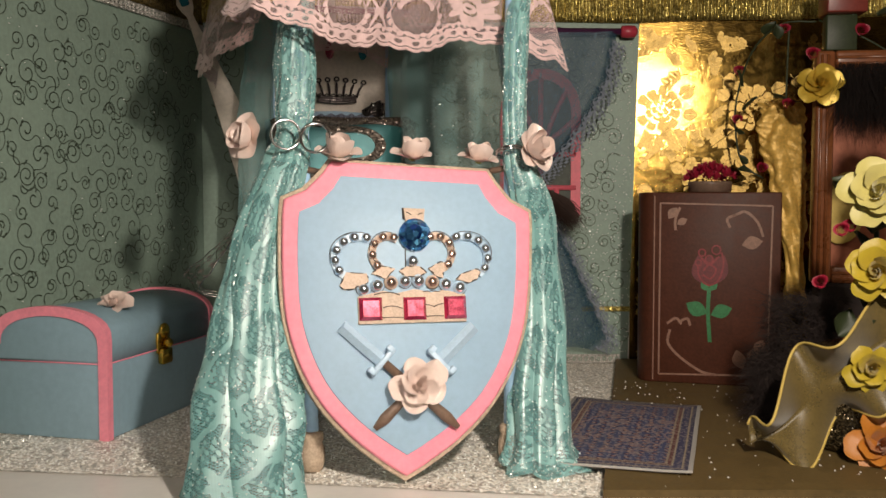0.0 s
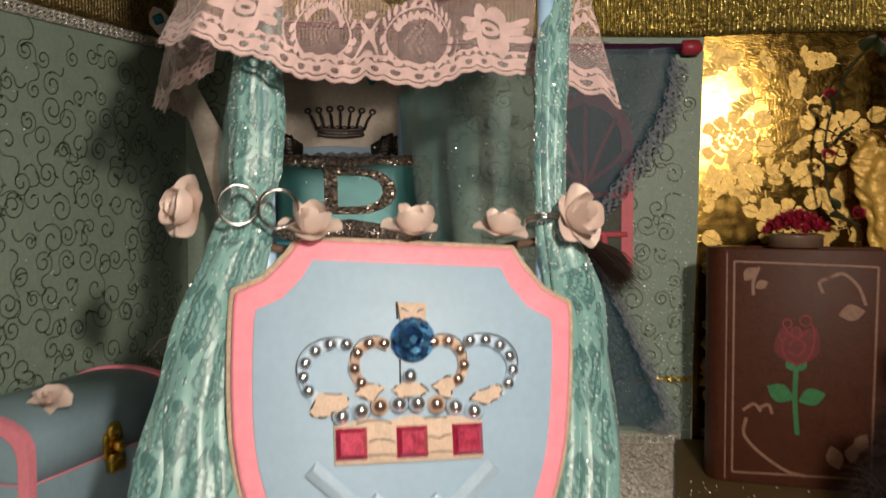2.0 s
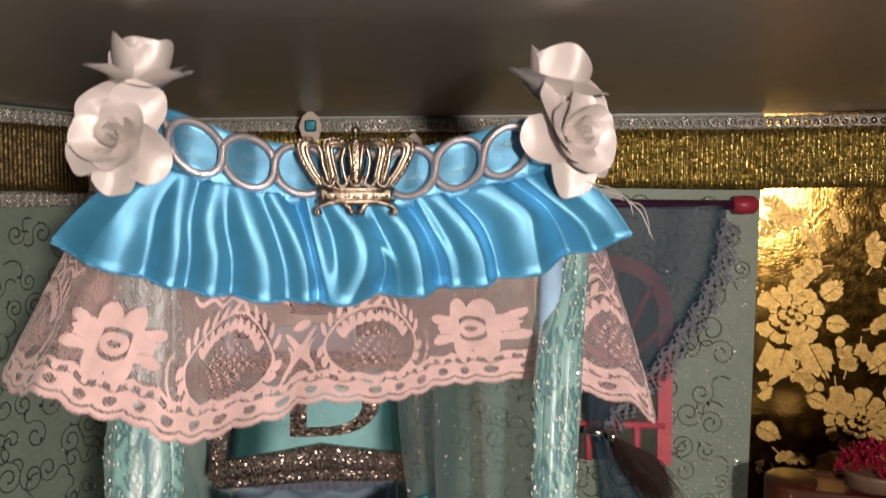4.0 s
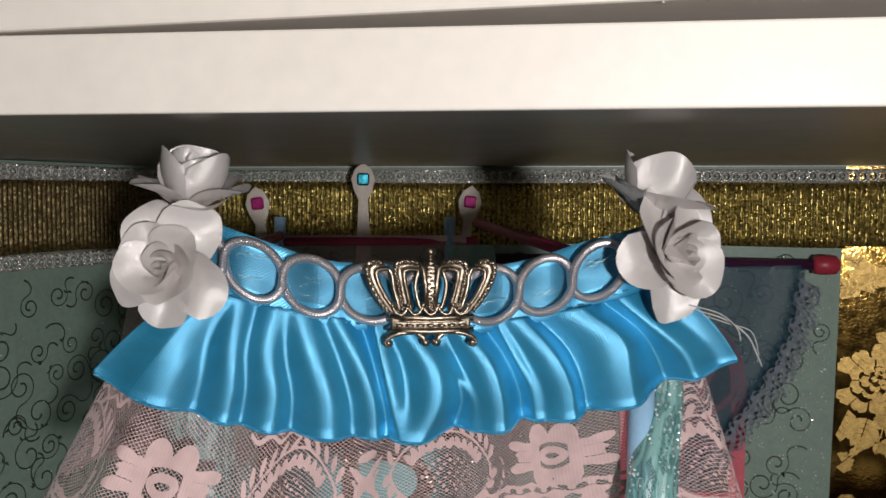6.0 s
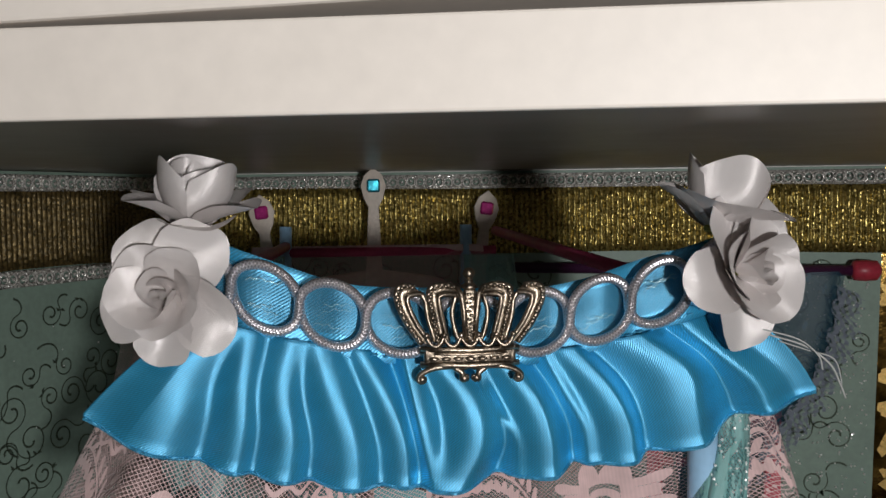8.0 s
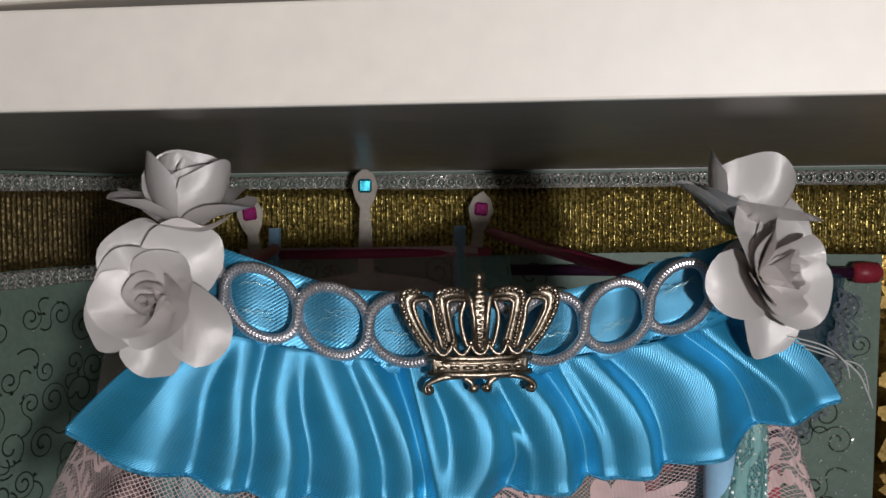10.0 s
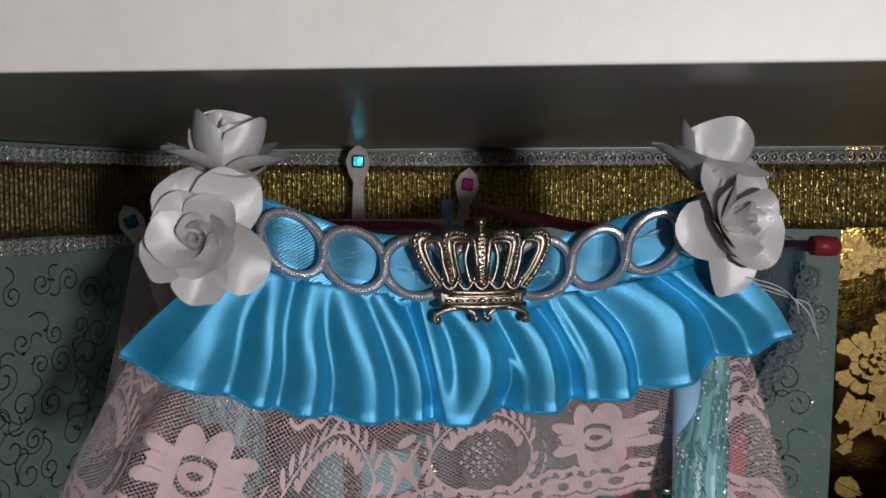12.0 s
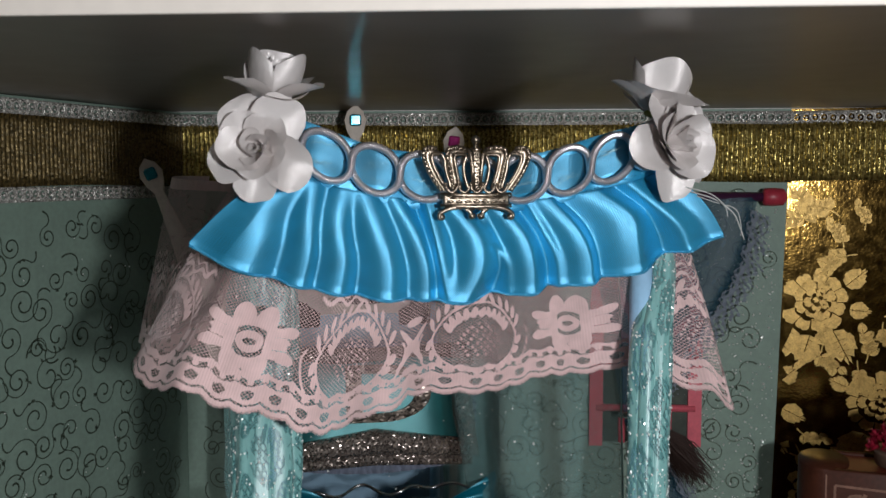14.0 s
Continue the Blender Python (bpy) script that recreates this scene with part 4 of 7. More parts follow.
dark_metal = mat("dark_metal", (0.055, 0.045, 0.042), 0.3, metal=0.8, var=0.3, scale=300)
crown_applique(headboard, pose(-0.007, 0.2325, 0.2135) @ Matrix.Diagonal((1.18, 1.0, 1.05, 1)), dark_metal)
for x, s in ((0.0215, 1), (-0.0400, -1)):
    m = pose(x, 0.2325, 0.207) @ Matrix.Diagonal((1.5, 1, 1.35, 1))
    for k in range(5):
        bm = bmesh.new()
        tube(bm, [(s * -0.006, 0, -0.004 + 0.001 * k), (s * (0.0 + 0.0006 * k), -0.001, -0.003 + 0.0019 * k), (s * (0.0065 - 0.0009 * k), 0, -0.004 + 0.0026 * k)], [0.0010, 0.0020, 0.0006], 7)
        part("wing_feather", bm, dark_metal, headboard, "dark metal feather of a wing ornament", m=m)
    for k in range(7):
        bm = bmesh.new()
        tube(bm, [(s * (-0.004 + 0.0018 * k), -0.0012, -0.004), (s * (-0.003 + 0.0018 * k), -0.0016, 0.001 + 0.0006 * k), (s * (-0.001 + 0.0013 * k), -0.0012, 0.005)], 0.0007, 6)
        part("wing_rib", bm, dark_metal, headboard, "dark metal rib of a wing ornament", m=m)
for x, gem in ((-0.012, red_gem), (0.013, teal_gem)):
    bm = bmesh.new()
    ball(bm, (0, 0, 0), 0.0045, 2, (0.8, 0.5, 1.5))
    part("drop_gem", bm, gem, headboard, "drop-shaped stone", smooth=False, m=pose(x, 0.2325, 0.2525))

# shield
def shield_outline(k=1.0):
    """x, z from the middle of the shield, clockwise from the cut top corner."""
    right = [(0.0385 * k, 0.068 - (1 - k) * 0.06), (0.0425 * k, 0.062 * k), (0.0500 * k, 0.0535 * k), (0.0600 * k, 0.0485 * k)]
    right += [(0.0605 * k, 0.040 * k), (0.0597 * k, 0.015 * k), (0.0570 * k, -0.008 * k), (0.0505 * k, -0.028 * k), (0.040 * k, -0.046 * k), (0.025 * k, -0.0615 * k), (0.010 * k, -0.0725 * k)]
    fine = [tuple(p) for p in spline(right[3:] + [(0.0, -0.0785 * k)], 4)]
    right = right[:3] + fine[:-1]
    return right + [(0.0, -0.0785 * k)] + [(-x, z) for x, z in right[::-1]]


SHIELD = BED @ pose(-0.0015, -0.046, 0.0905, -12.5, 0, 0)
shield = thing("shield_plaque", SHIELD, "wooden shield with pink rim, jewelled crown and crossed swords", "shield")
TURNED = pose(-0.0045, 0, 0, 0, 3.2, 0)
bm = bmesh.new()
plate(bm, shield_outline(0.985), -0.003, 0.004, 0.0014)
part("rim", bm, pink_paint, shield, "pink painted rim", m=TURNED)
bm = bmesh.new()
plate(bm, shield_outline(1.015), -0.0005, 0.006, 0.0006)
part("backing", bm, raw_wood, shield, "raw wooden edge", m=TURNED)
bm = bmesh.new()
plate(bm, shield_outline(0.865), -0.0036, 0.001, 0.0003)
part("field", bm, blue_paint, shield, "pale blue painted field", m=TURNED)

FRONT = -0.0036
emblem_wood = mat("emblem_wood", (0.54, 0.41, 0.315), 0.6, var=0.2, scale=250, bump=0.2)
ink = mat("ink", (0.05, 0.04, 0.035), 0.6, var=0.2, scale=300)
emblem = part("crown_emblem", plate(bmesh.new(), [(-0.0285, -0.0082), (0.0222, -0.0082), (0.0222, 0.0045), (0.012, 0.0068), (0.006, 0.0058), (-0.002, 0.0075), (-0.010, 0.0058), (-0.017, 0.0070), (-0.0285, 0.0045)], FRONT - 0.0016, FRONT, 0.0002), emblem_wood, shield, "pale wooden crown with inked lines")
bm = bmesh.new()
plate(bm, [(-0.0055, 0.046), (0.0047, 0.0455), (0.0040, 0.0400), (0.0046, 0.030), (-0.0058, 0.030), (-0.0048, 0.0400)], FRONT - 0.0016, FRONT, 0.0002)
part("cross", bm, emblem_wood, emblem)


def arc(cx, cz, rx, rz, a0, a1, n):
    return [(cx + rx * math.cos(math.radians(a0 + (a1 - a0) * k / (n - 1))), cz + rz * math.sin(math.radians(a0 + (a1 - a0) * k / (n - 1)))) for k in range(n)]


MID = -0.0022
hoops = []
for s in (-1, 1):
    hoops.append((arc(MID + s * 0.0245, 0.0222, -s * 0.0118, 0.0102, 70, 232, 24), arc(MID + s * 0.0245, 0.0222, -s * 0.0118, 0.0102, 75, 212, 6), bead_silver))
    hoops.append((arc(MID + s * 0.0115, 0.0245, -s * 0.0075, 0.0080, 55, 250, 20), arc(MID + s * 0.0115, 0.0245, -s * 0.0075, 0.0080, 68, 225, 5), bead_copper))
bead = bmesh.new()
ball(bead, (0, 0, 0), 0.0022, 2, (1, 0.8, 1))
bead_me = {bead_silver: mesh_of("bead", bead, bead_silver)}
bead = bmesh.new()
ball(bead, (0, 0, 0), 0.0021, 2, (1, 0.8, 1))
bead_me[bead_copper] = mesh_of("bead", bead, bead_copper)
for line, beads, material in hoops:
    bm = bmesh.new()
    for a, b in zip(line, line[1:]):
        d = math.hypot(b[0] - a[0], b[1] - a[1])
        box(bm, -0.0004, d + 0.0004, FRONT - 0.0014, FRONT, -0.0018, 0.0018, m=pose(a[0], 0, a[1], 0, -math.degrees(math.atan2(b[1] - a[1], b[0] - a[0])), 0))
    part("hoop", bm, emblem_wood if material is bead_copper else sword_blue, emblem, smooth=False)
    bm = bmesh.new()
    tube(bm, [(x * 1.0 + (x - MID) * 0.06, FRONT - 0.0014, z + 0.0022) for x, z in line], 0.0002, 5)
    part("inked_line", bm, ink, emblem)
    for x, z in beads:
        part("bead", bead_me[material], material, emblem, m=pose(x, FRONT - 0.0022, z))
for k in range(8):
    x, z = -0.0258 + 0.0455 * k / 7, 0.0113 - 0.0035 * ((k - 3.5) / 3.5) ** 2
    bm = bmesh.new()
    lathe(bm, [(0.0, 0.0), (0.0031, 0.0), (0.0032, 0.0004), (0.0032, 0.0012), (0.0, 0.0013)], 14)
    part("setting", bm, emblem_wood if k in (2, 5) else sword_blue, emblem, m=pose(x, FRONT - 0.0001 - 0.00006 * k, z, 90, 0, 0))
    bm = bmesh.new()
    tube(bm, [(x + 0.0033 * math.cos(a), FRONT - 0.0010, z + 0.0033 * math.sin(a)) for a in [2.6 + 2.2 * j / 8 + 1.2 * (k % 2) for j in range(9)]], 0.0002, 5)
    part("inked_line", bm, ink, emblem)
    part("bead", bead_me[bead_copper if k in (2, 5) else bead_silver], bead_silver, emblem, m=pose(x, FRONT - 0.0022, z) @ Matrix.Diagonal((1.15, 1.15, 1.15, 1)))
part("bead", bead_me[bead_silver], bead_silver, emblem, m=pose(MID, FRONT - 0.0022, 0.0205) @ Matrix.Diagonal((1.2, 1.2, 1.2, 1)))
# pieces of bare wood between the beads, each with an uneven inked edge
rnd = random.Random(12)
for shape in (((-0.0348, 0.0080), (-0.0366, 0.0098), (-0.0335, 0.0159), (-0.0240, 0.0151), (-0.0231, 0.0116), (-0.0262, 0.0098), (-0.0305, 0.0080)),
              ((0.0182, 0.0116), (0.0208, 0.0142), (0.0278, 0.0164), (0.0304, 0.0151), (0.0286, 0.0116), (0.0243, 0.0098)),
              ((-0.0218, 0.0151), (-0.0179, 0.0190), (-0.0140, 0.0181), (-0.0105, 0.0172), (-0.0150, 0.0124)),
              ((0.0052, 0.0172), (0.0095, 0.0194), (0.0147, 0.0203), (0.0121, 0.0159), (0.0121, 0.0124), (0.0086, 0.0133)),
              ((-0.0088, 0.0164), (-0.0053, 0.0182), (0.0008, 0.0182), (0.0043, 0.0151), (0.0008, 0.0134), (-0.0062, 0.0134))):
    bm = bmesh.new()
    plate(bm, shape, FRONT - 0.0015, FRONT)
    part("point", bm, emblem_wood, emblem, "bare wood piece", smooth=False)
    for a, b in zip(shape, shape[1:] + shape[:1]):
        f0, f1 = rnd.uniform(0.0, 0.35), rnd.uniform(0.5, 1.0)
        p, q = [(a[0] + (b[0] - a[0]) * f, a[1] + (b[1] - a[1]) * f) for f in (f0, f1)]
        bm = bmesh.new()
        tube(bm, [(p[0], FRONT - 0.0015, p[1]), ((p[0] + q[0]) / 2 + rnd.uniform(-0.0004, 0.0004), FRONT - 0.0016, (p[1] + q[1]) / 2 + rnd.uniform(-0.0005, 0.0005)), (q[0], FRONT - 0.0015, q[1])], rnd.uniform(0.00018, 0.00034), 5)
        part("inked_line", bm, ink, emblem)
bm = bmesh.new()
tube(bm, [(-0.0053, FRONT - 0.0002, 0.0264), (-0.0054, FRONT - 0.0002, 0.0182)], 0.0003, 5)
part("inked_line", bm, ink, emblem)
bm = bmesh.new()
tube(bm, [(-0.0058, FRONT - 0.0004, 0.0462), (-0.0056, FRONT - 0.0004, 0.0405)], 0.0004, 5)
part("inked_line", bm, ink, emblem)
for x0, z0, x1, z1 in ((-0.0175, -0.0055, -0.0075, -0.0058), (0.003, -0.0055, 0.0115, -0.0055), (-0.017, -0.001, -0.013, -0.0002), (-0.013, -0.0002, -0.008, -0.0014), (0.003, 0.000, 0.007, -0.001), (0.007, -0.001, 0.0115, 0.0004), (-0.021, 0.0052, -0.014, 0.0062), (-0.014, 0.0062, -0.009, 0.0048), (0.002, 0.0062, 0.010, 0.0060), (-0.0045, 0.044, -0.002, 0.0425), (0.0035, 0.0435, 0.001, 0.0425)):
    bm = bmesh.new()
    tube(bm, [(x0, FRONT - 0.0017, z0), ((x0 + x1) / 2, FRONT - 0.0017, (z0 + z1) / 2 + 0.0003), (x1, FRONT - 0.0017, z1)], 0.00022, 5)
    part("inked_line", bm, ink, emblem)
for x, z in ((-0.0228, -0.0014), (-0.0022, -0.0016), (0.0170, -0.0016)):
    bm = bmesh.new()
    h = 0.0053
    rows = [(h, -0.0012), (h, -0.0019), (h * 0.70, -0.0037)]
    rings = [[bm.verts.new((x + sx * q, FRONT + y, z + sz * q)) for sx, sz in ((-1, -1), (1, -1), (1, 1), (-1, 1))] for q, y in rows]
    for a, b in zip(rings, rings[1:]):
        for j in range(4):
            bm.faces.new((a[j], a[(j + 1) % 4], b[(j + 1) % 4], b[j]))
    bm.faces.new(rings[-1])
    bmesh.ops.recalc_face_normals(bm, faces=bm.faces[:])
    part("ruby", bm, red_gem, emblem, "square red stone", smooth=False)
bm = bmesh.new()
rings = []
for r, y, n, off in ((0.0077, -0.001, 16, 0), (0.0077, -0.0024, 16, 0), (0.0058, -0.0044, 16, 0.5), (0.0020, -0.0070, 8, 0)):
    rings.append([bm.verts.new((-0.0007 + r * math.cos(6.283 * (j * 16 / n / 16 + off / 16)), FRONT + y, 0.0331 + r * math.sin(6.283 * (j / n + off / 16)))) for j in range(n)])
for a, b in zip(rings[:2], rings[1:3]):
    for j in range(16):
        bm.faces.new((a[j], a[(j + 1) % 16], b[j]))
        bm.faces.new((a[(j + 1) % 16], b[(j + 1) % 16], b[j]))
a, b = rings[2], rings[3]
for j in range(8):
    bm.faces.new((a[2 * j], a[2 * j + 1], b[j]))
    bm.faces.new((a[2 * j + 1], a[(2 * j + 2) % 16], b[(j + 1) % 8]))
    bm.faces.new((a[2 * j + 1], b[(j + 1) % 8], b[j]))
bm.faces.new(rings[3])
bmesh.ops.recalc_face_normals(bm, faces=bm.faces[:])
part("sapphire", bm, blue_gem, emblem, "large round faceted blue stone", smooth=False)


def sword(parent, tip, hilt, end):
    m = pose(tip[0], 0, tip[1], 0, -math.degrees(math.atan2(hilt[1] - tip[1], hilt[0] - tip[0])), 0)
    L = math.hypot(hilt[0] - tip[0], hilt[1] - tip[1])
    G = math.hypot(end[0] - hilt[0], end[1] - hilt[1])
    bm = bmesh.new()
    vs = [bm.verts.new(p) for p in ((0, FRONT - 0.0016, 0.0030), (0, FRONT - 0.0016, -0.0030), (L, FRONT - 0.0016, -0.0030), (L, FRONT - 0.0016, 0.0030), (0.001, FRONT - 0.0042, 0), (L, FRONT - 0.0042, 0))]
    for q in ((0, 4, 5, 3), (1, 2, 5, 4), (0, 1, 4), (2, 3, 5), (0, 3, 2, 1)):
        bm.faces.new([vs[k] for k in q])
    bmesh.ops.recalc_face_normals(bm, faces=bm.faces[:])
    blade = part("sword", bm, sword_blue, parent, "small toy sword with blue blade", smooth=False, m=m)
    bm = bmesh.new()
    box(bm, L - 0.0008, L + 0.0016, FRONT - 0.0046, FRONT - 0.001, -0.0075, 0.0075, 0.0005)
    for z in (-0.0066, 0.0066):
        box(bm, L - 0.0026, L + 0.0010, FRONT - 0.0050, FRONT - 0.001, z - 0.0014, z + 0.0014, 0.0005)
    part("guard", bm, sword_blue, blade, "blue cross guard")
    bm = bmesh.new()
    tube(bm, [(L + 0.001, FRONT - 0.0024, 0), (L + G * 0.6, FRONT - 0.0024, 0), (L + G * 0.85, FRONT - 0.0022, 0), (L + G, FRONT - 0.0018, 0)], [0.0020, 0.0021, 0.0027, 0.0012], 10)
    part("grip", bm, grip_brown, blade, "brown grip")


sword(shield, (-0.0366, -0.0087), (-0.0185, -0.0253), (0.0165, -0.0555))
sword(shield, (0.0258, -0.0106), (0.0087, -0.0263), (-0.0250, -0.0530))
rose("shield_rose", SHIELD @ facing((-0.0027, FRONT - 0.0045, -0.037), (0.05, -1, 0.05), 30), 0.0130, paper_blush, "blush paper rose glued on the shield", "paper roses", 4)

# ---- canopy trimmings ----
# each fold of the ruffle: the run of its crest in mm from heading to hem, its spread to either side, its height
FOLDS = [(-47.0, -54.9, -58.0, -61.1, 5.0, 4.0, 1.0), (-40.5, -42.1, -43.0, -45.0, 2.8, 2.0, 0.75), (-32.5, -34.6, -33.9, -35.2, 3.0, 2.3, 0.80), (-27.5, -24.5, -22.1, -21.9, 3.4, 2.8, 0.95),
         (-19.5, -14.5, -11.7, -11.1, 2.8, 1.5, 0.70), (-11.3, -9.4, -7.5, -5.6, 0.9, 2.6, 0.80), (-5.0, 1.5, 2.4, -1.6, 3.4, 2.6, 1.15), (3.2, 5.4, 10.6, 11.7, 1.2, 1.4, 0.45), (7.3, 13.9, 16.8, 18.0, 3.2, 1.7, 1.0),
         (16.5, 20.5, 24.6, 26.4, 1.2, 1.6, 0.45), (21.8, 28.5, 32.6, 34.5, 3.4, 1.4, 1.0), (35.2, 44.1, 46.3, 48.5, 4.2, 2.0, 1.0), (45.4, 53.1, 60.3, 64.6, 1.4, 2.4, 0.45)]
CRESTS = [np.array(spline(f[:4], 10)) for f in FOLDS]


def folds(x, v):
    """Height of the gathered cloth at x mm: full round ridges with narrow creases between, that wander from heading to hem."""
    h = 0.0
    for crest, f in zip(CRESTS, FOLDS):
        d = x - along(crest, v)
        w = 1.75 * (f[4] if d < 0 else f[5]) * (0.92 + 0.30 * v)
        h += (f[6] ** 0.5 * math.exp(-0.5 * (d / w) ** 2)) ** 7
    return h ** (1 / 7)


def ruffle_place(u, v):
    c = 2 * u - 1
    xt, xb = 0.003 + 0.0525 * c, 0.0008 + 0.0735 * c
    x = xt + (xb - xt) * min(1.0, v * 1.05) ** 0.75
    h = folds(x * 1000, v)
    zt = 0.2832 - 0.0085 * (1 - c * c)
    zb = 0.2642 - 0.0155 * (1 - abs(c) ** 2.6) + 0.0022 * max(0.0, math.sin(math.pi * min(1.0, u * 1.9 - 0.95))) * (u > 0.5)
    fade = min(1.0, (1 - abs(c)) * 8 + 0.1)
    amp = 0.0070 * (0.70 + 0.50 * v ** 0.8) * fade
    lean = folds(x * 1000 + 0.8, v) - folds(x * 1000 - 0.8, v)
    return (x + 0.0009 * lean * fade * v, -0.0240 - amp * (h - 0.70) - 0.0030 * math.sin(math.pi * min(v * 1.1, 1)) + 0.005 * max(0, abs(c) - 0.8) * v,
            zt + (zb - zt) * v - 0.0024 * v ** 3 * (min(h, 1.2) - 0.75) * fade)


ruffle = solid("satin_ruffle", sheet(ruffle_place, 420, 40, (0.21, 0.036)), blue_satin, BED, "bright blue satin ribbon gathered into a ruffle", "ruffle")
thick(ruffle, 0.0003)
bm = bmesh.new()
tube(bm, [ruffle_place(k / 260, 1.0) for k in range(261)], 0.00045, 6)
part("hem", bm, blue_satin, ruffle, "stitched blue hem")
for pts, r in (([(0.062, -0.0270, 0.2775), (0.0690, -0.0280, 0.2752), (0.0740, -0.0285, 0.2715), (0.0765, -0.0280, 0.2672), (0.0785, -0.0265, 0.2640)], 0.00020),
               ([(0.060, -0.0275, 0.2788), (0.0670, -0.0290, 0.2768), (0.0710, -0.0295, 0.2735), (0.0722, -0.0290, 0.2705)], 0.00016),
               ([(0.064, -0.0270, 0.2762), (0.0700, -0.0275, 0.2742), (0.0750, -0.0280, 0.2725), (0.0772, -0.0270, 0.2680), (0.0774, -0.0265, 0.2650)], 0.00014)):
    bm = bmesh.new()
    tube(bm, spline(pts, 6), r, 5)
    part("loose_thread", bm, thread_grey, ruffle, "pale loose thread")


def band_z(x):
    return 0.2807 + 4.1 * min(0.0028, (x - 0.002) ** 2)


def band_place(u, v):
    x = -0.052 + 0.107 * u
    return (x, -0.0235 + 0.0006 * math.sin(40 * u) - 0.0004 * math.sin(9 * v), band_z(x) + 0.0066 - 0.0150 * v + 0.0006 * math.sin(17 * u))


band = solid("ribbon_heading", sheet(band_place, 120, 12, (0.12, 0.018)), blue_satin, BED, "flat blue satin heading of the canopy ruffle", "ribbon")
thick(band, 0.0004)
# clear iridescent film rings behind the cord
film, nt, b = nodes_of("iridescent_film")
b.inputs["Base Color"].default_value, b.inputs["Roughness"].default_value, b.inputs["Alpha"].default_value = (0.45, 0.86, 0.98, 1), 0.10, 0.30
b.inputs["Specular IOR Level"].default_value = 1.0
nz = nt.nodes.new("ShaderNodeTexNoise")
nz.inputs["Scale"].default_value, nz.inputs["Detail"].default_value = 420, 4
bp = nt.nodes.new("ShaderNodeBump")
bp.inputs["Strength"].default_value, bp.inputs["Distance"].default_value = 1.0, 0.0030
link(nt, nz.outputs["Fac"], bp.inputs["Height"])
link(nt, bp.outputs[0], b.inputs["Normal"])
film_strip = part("film_ribbon", sheet(lambda u, v: (-0.05 + 0.103 * u, -0.0250 - 0.0006 * math.sin(60 * u) * math.sin(3 * v), band_z(-0.05 + 0.103 * u) + 0.0045 - 0.009 * v + 0.0004 * math.sin(31 * u)), 160, 10, (0.1, 0.01)), film, band, "clear iridescent film strip behind the silver loops")
for k in range(42):
    x = -0.050 + 0.104 * k / 41
    bm = bmesh.new()
    tube(bm, [(x - 0.0007, -0.0246, band_z(x) - 0.0071), (x + 0.0007, -0.0246, band_z(x) - 0.0069)], 0.00022, 5)
    part("stitch", bm, blue_satin, band)

LOOPS = [-0.0500, -0.0374, -0.0248, -0.0124, 0.0013, 0.0149, 0.0272, 0.0393, 0.0512]
# thin pale bars laid on the film in place of glints along its creases
film_glint = mat("film_glint", (0.62, 0.90, 0.97), 0.15, metal=0.5, var=0.3, scale=900, bump=0.3, spec=1.0)
rnd = random.Random(77)
for mid in LOOPS:
    for k in range(3):
        x0, x1, q, ph = rnd.uniform(-0.0042, -0.0015), rnd.uniform(0.0010, 0.0042), rnd.uniform(-0.0032, 0.0032), rnd.uniform(0, 6.28)
        tilt = rnd.uniform(-0.25, 0.35)
        pts = [(mid + x, -0.0257, band_z(mid + x) + q + tilt * x + 0.00022 * math.sin(3100 * x + ph) + 0.0003 * math.sin(900 * x + 2 * ph)) for x in np.linspace(x0, x1, 16)]
        bm = bmesh.new()
        tube(bm, pts, rnd.uniform(0.00004, 0.00009), 5)
        part("film_glint", bm, film_glint, film_strip, "glinting crease in the film")
cords = thing("silver_loop_braid", BED, "twisted silver cord braid of round loops", "braid")
for s in (-1, 1):
    pts = []
    for k, mid in enumerate(LOOPS):
        x0 = (mid + LOOPS[k - 1]) / 2 if k else mid - 0.0063
        x1 = (mid + LOOPS[k + 1]) / 2 if k + 1 < len(LOOPS) else mid + 0.0063
        sgn = s * (1 if k % 2 == 0 else -1)
        for j in range(18):
            f = j / 18
            # the cords close in on each other where the loops meet
            x = (x0 + x1) / 2 - (x1 - x0) / 2 * math.cos(math.pi * f)
            w = math.sin(math.pi * f) ** 0.93 * (1 + 0.03 * math.sin(5 * k + 2 * s))
            pts.append((x, -0.0272 - 0.0009 * s * math.cos(math.pi * (k + f)), band_z(x) + sgn * 0.0060 * w))
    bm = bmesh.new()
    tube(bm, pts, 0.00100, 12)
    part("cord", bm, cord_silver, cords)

# antique gold crown charm
charm = thing("crown_charm", BED @ pose(0.0010, -0.0300, 0.2720), "antique gold metal crown charm on the ruffle", "charm")


def metal(name, build, label=""):
    bm = bmesh.new()
    build(bm)
    return part(name, bm, old_gold, charm, label)


